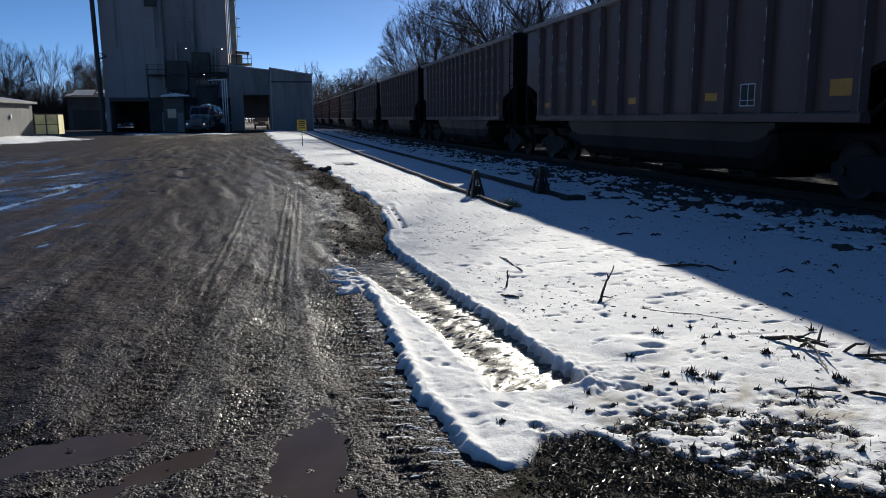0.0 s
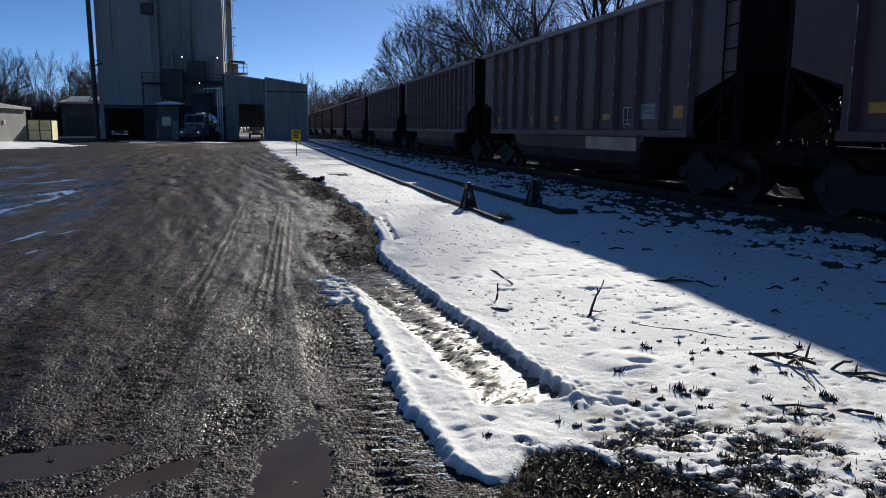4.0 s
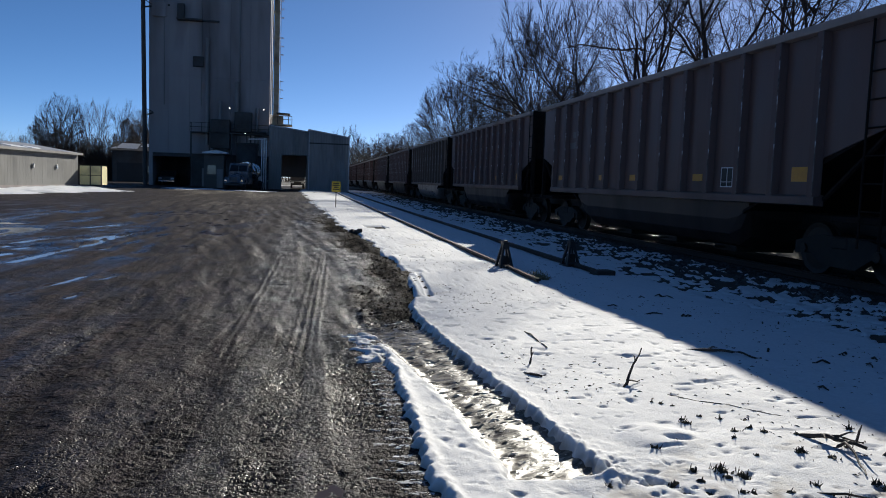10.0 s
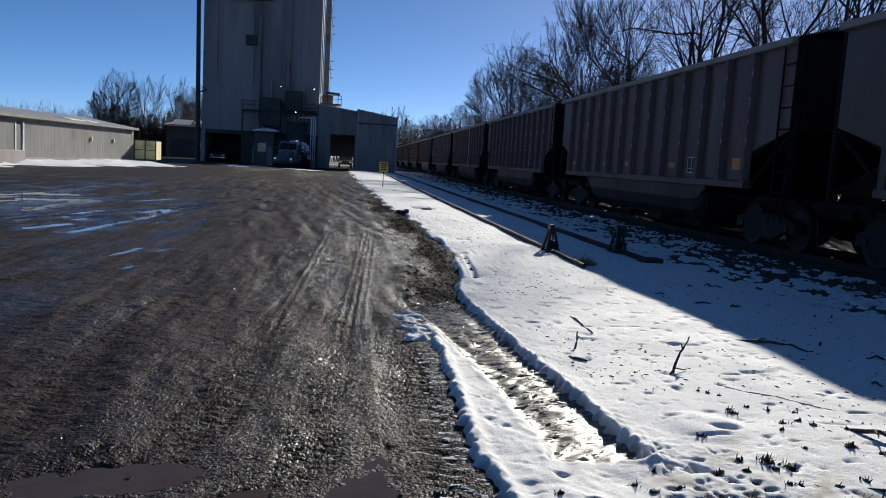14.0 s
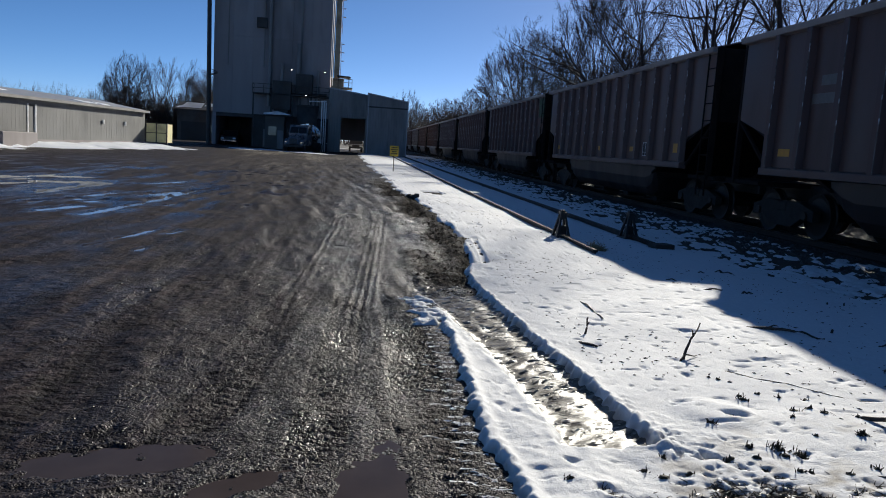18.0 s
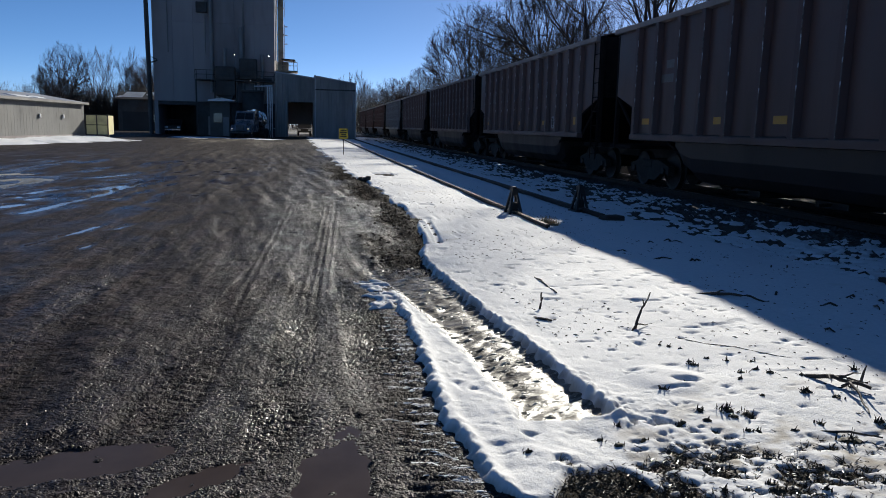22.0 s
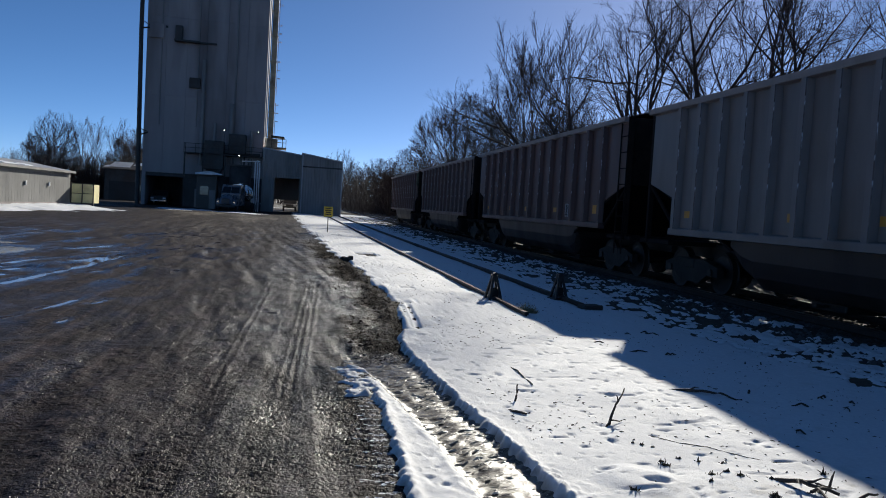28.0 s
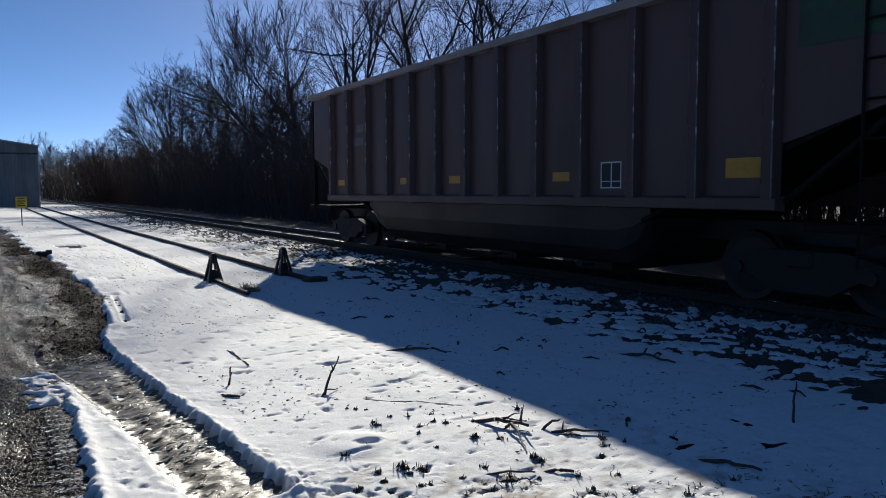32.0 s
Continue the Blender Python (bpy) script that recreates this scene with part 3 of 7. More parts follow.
def motions():
    """The train rolls past at an even speed; wheels turn while they are near."""
    for c, y_end in CARS:
        walk(c, [(t, car_pose(y_end + run_left(t))) for t in (0, 4, 8, 12, 16, 20, 24, 28, 32)])
        near = [t for t in (k / 20 for k in range(1, 640)) if -12 < y_end + run_left(t) < 34]
        if not near:
            continue
        for bogie in [o for o in c.children if o.name.startswith("bogie")]:
            for ws in [o for o in bogie.children if o.name.startswith("wheelset")]:
                base = ws.matrix_basis.translation.copy()
                turns = [(0.0, 0.0)] + [(t, (run_left(near[0]) - run_left(t)) / 0.46) for t in near] + [(32.0, (run_left(near[0]) - run_left(near[-1])) / 0.46)]
                walk(ws, [(t, Matrix.Translation(base) @ Matrix.Rotation(a, 4, "X")) for t, a in turns])

# ---- ground, snow and tracks ----
def line(points):
    """A function x(y) through points (y, x)."""
    ys, xs = zip(*sorted(points))
    return lambda y: np.interp(y, ys, xs)


snow_left = line(((2.9, 1.60), (3.28, 1.62), (3.8, 1.59), (4.7, 1.53), (5.3, 1.48), (6.2, 1.42), (7.0, 1.37), (7.6, 1.36), (8.2, 1.39), (8.7, 1.46), (9.2, 1.62), (11.3, 1.81), (14.9, 1.88), (20.5, 1.74), (23.6, 1.52), (40, 1.35), (57, 1.2), (90, 1.0)))
strip_left = line(((2.4, 0.80), (2.95, 0.76), (3.4, 0.72), (4.2, 0.745), (4.6, 0.77), (5.3, 0.80), (6.0, 0.81), (6.4, 0.78), (6.8, 0.72)))
strip_right = line(((3.0, 1.16), (3.4, 1.13), (4.5, 1.08), (5.6, 0.98), (6.3, 0.88), (6.75, 0.80), (7.0, 0.7)))
foot_xs, foot_ys = (0.70, 0.79, 0.89, 1.0, 1.09, 1.2, 1.38, 1.43, 1.5, 1.68, 1.77, 1.85, 2.05, 2.2, 3.0, 5.0, 9.0), (2.97, 2.64, 2.48, 2.49, 2.62, 2.74, 2.76, 2.65, 2.46, 2.41, 2.23, 2.13, 2.1, 1.9, 1.45, 0.6, -0.5)


def lug_edge(x, y):
    """1 along the two snow walls that tyre lugs have pressed into lobes."""
    rut_wall = sstep(0.12, 0.06, np.abs(x - snow_left(y))) * sstep(8.9, 8.2, y) * sstep(3.1, 3.3, y)
    road_wall = sstep(0.12, 0.06, np.abs(x - strip_left(y))) * sstep(6.4, 5.6, y) * sstep(2.4, 2.7, y)
    return np.maximum(rut_wall, 0.8 * road_wall)


def snow_depth(x, y):
    """Signed distance from the snow's edge, about: positive inside."""
    wob = 0.016 * vnoise(x, y, 0.16, 3) + 0.02 * vnoise(x, y, 0.05, 4) + np.clip(y - 9, 0, 30) * 0.012 * vnoise(x, y, 0.6, 5)
    foot = y - np.interp(x, foot_xs, foot_ys)
    main = np.minimum(x - snow_left(y), foot * 0.9)
    strip = np.minimum(np.minimum(x - strip_left(y), strip_right(y) - x), np.minimum(6.85 - y, foot * 0.9))
    join = np.minimum(np.minimum(x - strip_left(y), foot * 0.9), 3.32 - y)
    tip = sstep(5.7, 6.9, y)
    strip = strip + tip * (0.05 * np.sin(2 * np.pi * (y + 0.25 * x) / 0.14) + 0.05 * vnoise(x * 0.5, y, 0.06, 39) - 0.02)
    feather = np.minimum(np.minimum(x - 0.56, strip_left(y) + 0.05 - x), np.minimum(6.95 - y, y - 5.7)) - 0.09 + 0.07 * np.sin(2 * np.pi * (y + 0.25 * x) / 0.14) + 0.09 * vnoise(x * 0.5, y, 0.07, 40)
    strip = np.maximum(strip, np.minimum(feather, 0.012))
    d = np.maximum(np.maximum(main, strip), join) + wob
    lobes = (y - 0.9 * (x - 1.2) + 0.05 * vnoise(x, y, 0.25, 24)) / 0.135
    # thin, broken snow over the grass in front, on the ballast shoulder and on the far verge
    d = np.minimum(d, 0.2)
    d = d + lug_edge(x, y) * (0.030 * np.sin(np.pi * lobes) ** 2 * (0.7 + 0.5 * vnoise(x, y, 0.2, 69)) - 0.014 + 0.010 * vnoise(x, y, 0.04, 38)) * sstep(0.07, 0.0, np.abs(d))
    back = foot + 0.18 * vnoise(x, y, 0.5, 27)
    back = back - 0.12 * sstep(1.45, 1.75, x) * sstep(2.75, 2.3, x)
    bare = sstep(1.55, 0.15, back) * sstep(0.95, 1.35, x) * sstep(4.2, 3.1, x)
    bare = bare * (1 - sstep(2.7, 2.95, y) * sstep(1.8, 1.6, x))
    patch = 0.45 * vnoise(x, y, 0.34, 21) + 0.55 * vnoise(x, y * 1.3, 0.13, 22) + 0.55 * vnoise(x, y * 1.3, 0.055, 25) + 0.4 * vnoise(x, y, 0.026, 37)
    d = np.where(bare > 0.01, np.minimum(d, 0.07 * (0.95 - 0.80 * bare - patch + 0.6 * sstep(0.15, 0.0, bare))), d)
    d = d - 0.45 * np.clip(patch - 1.02, 0, 1) * sstep(1.9, 2.3, x) * sstep(5.2, 3.6, y)
    clump = 0.09 - np.hypot(x - 1.05, (y - 2.06) * 1.5) + 0.05 * vnoise(x, y, 0.09, 29)
    d = np.maximum(d, clump)
    shoulder_x = 5.6 + 0.023 * y
    band = sstep(-0.3, 0.35, x - shoulder_x)
    rough = 0.45 * vnoise(x, y * 0.7, 0.45, 31) + 0.6 * vnoise(x, y * 0.8, 0.16, 32) + 0.7 * vnoise(x, y, 0.075, 34)
    d = d - band * 0.5 * np.clip(rough + 0.45 + 0.35 * sstep(0, 2.2, x - shoulder_x), 0, 1)
    d = d - 2.0 * sstep(8.4, 9.0, x - 0.023 * y) * (0.6 + 0.5 * vnoise(x, y, 0.7, 33))
    scrape = np.clip(fbm(x * 0.6, y, 0.8, 3, 51) - 0.62, 0, 1) * sstep(9, 14, y) * sstep(3.6, 2.6, x)
    return d - 1.6 * scrape


def tread(x, y, x0, slope, width, period, depth):
    """Lugs pressed across a wheel track."""
    u = x - (x0 + slope * (y - 3))
    inside = sstep(width, width * 0.75, np.abs(u))
    wave = np.sin(2 * np.pi * (y + 0.35 * np.abs(u) + 0.02 * vnoise(x, y, 0.3, 8)) / period)
    return inside * (depth * wave * (0.6 + 0.4 * vnoise(x, y, 0.5, 9)) - depth * 0.8)


# meltwater in the wheel lanes of the yard: both ends and half the width
WET_LANES = ((-7.6, 19.4, -6.3, 20.4, 0.39), (-6.45, 16.6, -6.1, 20.3, 0.26), (-8.4, 21.4, -7.3, 22.2, 0.325), (-5.75, 14.2, -5.2, 15.6, 0.13),
             (-5.1, 13.1, -4.76, 14.1, 0.117), (-4.95, 14.9, -4.72, 15.5, 0.091), (-5.35, 16.0, -5.05, 17.6, 0.117), (-4.25, 12.9, -3.95, 15.5, 0.0975),
             (-3.97, 15.4, -3.65, 19.5, 0.169), (-4.2, 16.9, -3.93, 18.6, 0.26), (-3.5, 14.9, -3.34, 15.5, 0.091), (-4.45, 19.8, -4.0, 20.7, 0.156),
             (-5.3, 20.4, -4.7, 22.5, 0.156), (-8.3, 17.5, -7.6, 19.0, 0.208), (-9.6, 18.5, -8.7, 21.0, 0.39), (-2.98, 10.0, -2.78, 11.2, 0.035),
             (-3.12, 9.3, -3.06, 9.6, 0.03), (-2.5, 10.85, -2.37, 11.3, 0.03), (-2.48, 9.2, -2.43, 9.6, 0.03))


def lane_water(x, y, spread=1.0):
    """1 inside the wet lanes, fading to 0 at their ragged banks."""
    low = np.zeros_like(x)
    ragged = 0.55 * vnoise(x - 0.12 * y, y * 0.35, 0.12, 45) + 0.45 * vnoise(x - 0.12 * y, y * 0.3, 0.4, 46) + 0.5 * vnoise(x, y * 0.4, 0.05, 47)
    for x0, y0, x1, y1, half in WET_LANES:
        dx, dy = x1 - x0, y1 - y0
        k = ((x - x0) * dx + (y - y0) * dy) / (dx * dx + dy * dy)
        off = np.abs((x - x0) * dy - (y - y0) * dx) / math.hypot(dx, dy) / (half * spread)
        ends = np.maximum(np.abs(2 * k - 1) - 0.75, 0) * 3.2 / spread
        low = np.maximum(low, sstep(1.5, 0.6, np.hypot(off, ends) + ragged))
    return low
MUD_POOLS = ((0.13, 2.78, 0.48, 0.13, 80), (0.10, 2.28, 0.33, 0.2, 70), (-0.98, 3.1, 0.38, 0.13, 14), (-0.4, 2.88, 0.2, 0.07, 35), (-0.75, 2.6, 0.2, 0.06, 40))


WATER_Z, MUD_Z = -0.058, -0.030


def dips(x, y, pools, depth, seed):
    low = np.zeros_like(x)
    grit = 0.45 * vnoise(x, y, 0.07, seed + 2) + 0.35 * vnoise(x, y, 0.035, seed + 3)
    for cx, cy, a, b, turn in pools:
        c, s = math.cos(radians(turn)), math.sin(radians(turn))
        u, v = ((x - cx) * c + (y - cy) * s) / a, (-(x - cx) * s + (y - cy) * c) / b
        r = u * u + v * v + 0.7 * vnoise(u * 2.3 + cx, v * 1.2, 1.0, seed) + 0.4 * vnoise(u * 6, v * 4, 1.0, seed + 1)
        low = np.maximum(low, sstep(2.0, 0.25, r + grit))
    return -depth * low


def ridges(x, y):
    """Skewed lugs pressed into the iced rut, -1 to 1."""
    wave = np.sin(2 * np.pi * (y - 0.55 * (x - 1.2) + 0.08 * vnoise(x, y, 0.22, 14)) / 0.135)
    return wave * (0.6 + 0.6 * vnoise(x, y, 0.3, 13))


def lanes_wet(x, y):
    """Where meltwater stands in the long wheel lanes of the yard."""
    u = x - 0.12 * y
    return 0.6 * vnoise(u, y * 0.10, 0.32, 81) + 0.4 * vnoise(u, y * 0.3, 0.26, 82) + 0.25 * vnoise(u, y * 0.35, 1.5, 83) + 0.35 * vnoise(x, y * 0.8, 0.6, 86)


def ground_z(x, y):
    near = sstep(40, 12, np.hypot(x, y))
    road = sstep(0.25, -0.25, x - np.minimum(snow_left(y) - 0.15, 1.6)) * sstep(0.0, 1.2, y)
    z = 0.03 * fbm(x, y, 2.2, 3, 1) * near - 0.10 * sstep(2.6, 4.2, x) * sstep(6, 10, y)
    crumbly = 1 - 0.85 * sstep(0.0, 0.3, x - snow_left(y)) * sstep(2.7, 3.3, y)
    z = z + crumbly * (0.006 * vnoise(x, y, 0.11, 2) * near + 0.004 * vnoise(x, y, 0.05, 6) * sstep(14, 7, np.hypot(x, y)))
    # crusted wheel paths of the yard, drawn along the way in
    along = x * math.cos(0.12) + (y - 3) * math.sin(0.12)
    z = z + road * sstep(70, 25, y) * (0.020 * vnoise(along, y * 0.12, 0.33, 11) + 0.010 * vnoise(along, y * 0.2, 0.13, 12) + 0.014 * vnoise(x + 0.35 * y, y * 0.2, 0.5, 10) * sstep(-0.5, -3, x))
    for x0, slope, width, period, depth in ((0.44, 0.02, 0.20, 0.085, 0.010), (-0.12, 0.05, 0.17, 0.075, 0.010), (-0.75, 0.09, 0.2, 0.08, 0.009), (0.2, 0.13, 0.12, 0.06, 0.006), (-1.6, 0.02, 0.2, 0.08, 0.006)):
        z = z + tread(x, y, x0, slope, width, period, depth) * sstep(13, 6, y) * sstep(0.8, 1.5, y)
    # wider ruts and washboard further into the yard
    far_lane = road * sstep(8, 14, y) * sstep(75, 50, y)
    z = z + far_lane * (0.016 * vnoise(along - 0.05 * y, y * 0.09, 0.55, 91) + 0.012 * vnoise(along - 0.05 * y, y * 0.12, 0.2, 94) + 0.006 * vnoise(x - 0.22 * y, y * 0.35, 0.45, 92))
    for x0, slope in ((0.05, 0.061), (0.13, 0.062), (0.20, 0.06), (0.27, 0.063), (-0.5, 0.045), (-0.42, 0.046)):
        u = x - x0 - slope * (y - 6.45)
        z = z + 0.007 * sstep(0.03, 0.0, np.abs(u)) * sstep(5.0, 6.5, y) * sstep(16, 12.5, y)
    # the iced rut between the snow strips, pressed in with skewed lugs
    rut = sstep(0.0, 0.06, x - strip_right(y) - 0.01) * sstep(0.0, 0.06, snow_left(y) - x) * sstep(3.2, 3.5, y) * sstep(8.6, 7.6, y)
    z = z + rut * (-0.020 + 0.007 * ridges(x, y) + 0.0035 * vnoise(x * 0.35, y + 0.3 * x, 0.05, 15))
    # dark churned edge along the snow
    edge = sstep(0.75, 0.2, np.abs(x - snow_left(y) + 0.3)) * sstep(7.0, 8.6, y) * sstep(32, 18, y)
    z = z + edge * (0.035 * vnoise(x, y * 0.6, 0.35, 16) + 0.030 * vnoise(x, y * 0.7, 0.14, 18) - 0.015)
    # ballast bed of the main track
    bed = sstep(6.2, 8.6, x - 0.023 * y) * sstep(13.6, 11.2, x - 0.023 * y) * sstep(700, 500, np.abs(y))
    z = z * (1 - bed) + bed * (-0.13 + 0.02 * vnoise(x, y, 0.15, 19) * near)
    z = z - 0.03 * sstep(0.5, -3.0, x) * near
    u, v = x * 0.97 + y * 0.24, y * 0.97 - x * 0.24
    streak = lanes_wet(x, y)
    held_in = np.maximum(sstep(1.2, 1.0, np.hypot((x + 14.5) / 10.5, (y - 21) / 8)), sstep(1.2, 1.0, np.hypot((x + 3.9) / 2.2, (y - 12.4) / 3.0)))
    zone = sstep(8.8, 10.5, y) * sstep(26, 21, y) * sstep(-2.3, -3.4, x) * sstep(-26, -16, x) * held_in
    flat = 0.9 * np.maximum(zone, sstep(1.3, 0.9, np.hypot((x + 3.9) / 2.2, (y - 12.4) / 3.0)))
    z = z * (1 - flat) + flat * (WATER_Z + 0.013 + 0.007 * vnoise(u, v, 0.5, 84) + 0.004 * vnoise(u, v, 0.15, 85))
    held = sstep(1.45, 1.3, np.hypot((x + 14.5) / 10.5, (y - 21) / 8)) + sstep(1.45, 1.3, np.hypot((x + 3.9) / 2.2, (y - 12.4) / 3.0))
    z = np.where(held > 0.02, np.maximum(z, WATER_Z + 0.010), z)
    wet = np.maximum(lane_water(x, y), sstep(-0.12, 0.04, streak - 2.2 * (1 - zone * sstep(-7.0, -8.2, x)) - 0.18))
    z = z * (1 - wet) + wet * (WATER_Z - 0.012)
    margin = -dips(x, y, [(cx, cy, 1.5 * a, 2.0 * b, turn) for cx, cy, a, b, turn in MUD_POOLS], 1.0, 43)
    z = z * (1 - 0.8 * margin) + 0.8 * margin * (MUD_Z + 0.008)
    pool = -dips(x, y, MUD_POOLS, 1.0, 43)
    return z * (1 - pool) + pool * (MUD_Z - 0.008)


def spaced(start, stop, first, ratio):
    out, step = [start], first
    while out[-1] < stop:
        out.append(out[-1] + step)
        step *= ratio
    return out


def sheet(name, xs, ys, height, keep, slot):
    """A grid of heights; keep: which quads stay, slot: their material."""
    X, Y = np.meshgrid(np.array(xs), np.array(ys))
    Z = height(X, Y)
    ny, nx = X.shape
    cx, cy = (X[:-1, :-1] + X[1:, 1:]) / 2, (Y[:-1, :-1] + Y[1:, 1:]) / 2
    ok = keep(X, Y)
    quad_ok = (ok[:-1, :-1] | ok[1:, :-1] | ok[:-1, 1:] | ok[1:, 1:])
    idx = np.arange(ny * nx).reshape(ny, nx)
    quads = np.stack([idx[:-1, :-1], idx[:-1, 1:], idx[1:, 1:], idx[1:, :-1]], -1)[quad_ok]
    slots = slot(cx, cy)[quad_ok].astype(np.int32)
    used = np.unique(quads)
    back_map = np.full(ny * nx, -1)
    back_map[used] = np.arange(len(used))
    co = np.stack([X, Y, Z], -1).reshape(-1, 3)[used]
    quads = back_map[quads]
    me = bpy.data.meshes.new(name)
    me.vertices.add(len(co))
    me.vertices.foreach_set("co", co.astype(np.float32).ravel())
    me.loops.add(quads.size)
    me.loops.foreach_set("vertex_index", quads.astype(np.int32).ravel())
    me.polygons.add(len(quads))
    me.polygons.foreach_set("loop_start", np.arange(0, quads.size, 4, dtype=np.int32))
    me.polygons.foreach_set("material_index", slots)
    me.polygons.foreach_set("use_smooth", np.ones(len(quads), bool))
    me.update()
    me.validate()
    return me


def ground_slot(x, y):
    s = np.zeros(x.shape, int)
    s[x > np.minimum(snow_left(y) + 0.05, 1.66)] = 1
    s[(y < np.interp(x, foot_xs, foot_ys) + 0.05) & (x > 0.95 + 0.2 * vnoise(x, y, 0.5, 35) + 0.1 * vnoise(x, y, 0.12, 36))] = 1
    rut = (x > strip_right(y) - 0.03) & (x < snow_left(y) + 0.04) & (y > 3.2) & (y < 7.3 + 0.9 * vnoise(x, y, 0.25, 5) + 0.5 * vnoise(x, y, 0.09, 7))
    s[rut] = 2
    far = (np.hypot(x, y - 40) > 95) | (x < -30) | (y < -25)
    s[far] = 3
    s[(x > 5.2 + 0.3 * vnoise(x, y, 0.4, 88) + 0.023 * y) & (y < 120)] = 4
    s[x > 12.6 + 0.023 * y] = 4
    return s


near_left = spaced(2.2, 6.0, 0.032, 1.006)
left = [-v for v in near_left + spaced(near_left[-1] + 0.06, 3500, 0.07, 1.045)][::-1]
GX = left + list(np.arange(-2.17, 2.6, 0.021)) + spaced(2.6, 9.0, 0.05, 1.004) + spaced(9.06, 3500, 0.12, 1.13)
front = list(1.3 * 1.0058 ** np.arange(0, 330)) + list(1.3 * 1.0058 ** 330 * 1.010 ** np.arange(1, 132))
GY = [1.3 - v for v in spaced(0.05, 3500, 0.05, 1.3)][::-1] + front + spaced(front[-1] * 1.01, 3800, 0.4, 1.12)
g_me = sheet("ground", GX, GY, ground_z, lambda x, y: np.ones(x.shape, bool), ground_slot)
for m in (GRAVEL, SOIL, RUT_ICE, FAR_GROUND, LEAVES):
    g_me.materials.append(m)


def silt_mask(x, y):
    """Where fine silt fills the gravel: left of the driven lane, and in its wheel paths."""
    lane = 0.6 * vnoise(x - 0.05 * y, y * 0.07, 0.42, 101) + 0.45 * vnoise(x - 0.05 * y, y * 0.1, 0.17, 102) + 0.4 * vnoise(x, y * 0.4, 0.7, 103)
    aside = sstep(-0.4, -1.9, x - 0.05 * (y - 4)) + 0.55 * sstep(14, 26, y)
    return np.clip(0.12 + 0.85 * aside + 0.55 * lane, 0, 1)


def sheen_mask(x, y):
    """Films of water along the wheel lanes of the yard."""
    lie = sstep(-0.9, -2.4, x - 0.03 * (y - 4)) * sstep(4.0, 6.0, y) * sstep(40, 26, y) * sstep(-40, -20, x)
    lanes = sstep(-0.35, 0.25, lanes_wet(x, y) - 0.25) * (0.35 + 0.65 * sstep(11.5, 14.5, y))
    return np.clip(np.maximum(lie * lanes, 0.9 * lane_water(x, y, 2.4)), 0, 1)


def frost_mask(x, y):
    """Pale dried and frosted gravel between the lanes before the mill."""
    area = sstep(1.15, 0.6, np.hypot((x + 3.0 + 0.03 * (y - 50)) / 5.5, (y - 55) / 22))
    dry = sstep(1.2, 0.5, np.hypot((x + 6.6) / 4.0, (y - 67) / 7)) * sstep(-0.5, 0.2, vnoise(x * 0.7, y * 0.15, 0.8, 24))
    return 1.5 * dry + 0.8 * area * sstep(0.0, 0.7, vnoise(x * 0.8, y * 0.12, 0.9, 23) + 0.6 * vnoise(x, y * 0.3, 0.5, 89))


def mud_mask(x, y):
    off = x - snow_left(y) + 0.06 * vnoise(x, y, 0.3, 104)
    band = sstep(-0.8, -0.22, off + 0.35 * vnoise(x, y * 0.5, 0.45, 105)) * sstep(0.6, 0.3, off)
    lugs = 0.4 * sstep(-0.40, -0.12, x - strip_left(y) + 0.08 * vnoise(x, y, 0.2, 108)) * sstep(7.2, 6.2, y) * sstep(0.1, 0.0, x - strip_left(y))
    return lugs + band * sstep(6.6, 8.4, y + 1.2 * vnoise(x, y, 0.3, 106)) * sstep(34, 22, y)


vert = np.empty(len(g_me.vertices) * 3, np.float32)
g_me.vertices.foreach_get("co", vert)
vert = vert.reshape(-1, 3).astype(float)
def crest_glare_mask(x, y):
    # last term whitens the near end in place of the sun's glare
    return np.clip(1.2 * ridges(x, y) + 1.5 * vnoise(x * 0.35, y + 0.3 * x, 0.06, 107) - 0.75 + 0.4 * sstep(4.2, 3.4, y), 0, 1)


for name, mask in (("silt", silt_mask), ("mud", mud_mask), ("ridge", crest_glare_mask), ("sheen", sheen_mask), ("frost", frost_mask)):
    g_me.attributes.new(name, "FLOAT", "POINT").data.foreach_set("value", mask(vert[:, 0], vert[:, 1]).astype(np.float32))
ground = tagged(mesh_part("ground", g_me, None), "wet dark gravel yard with icy wheel tracks", "ground", kind="structure")


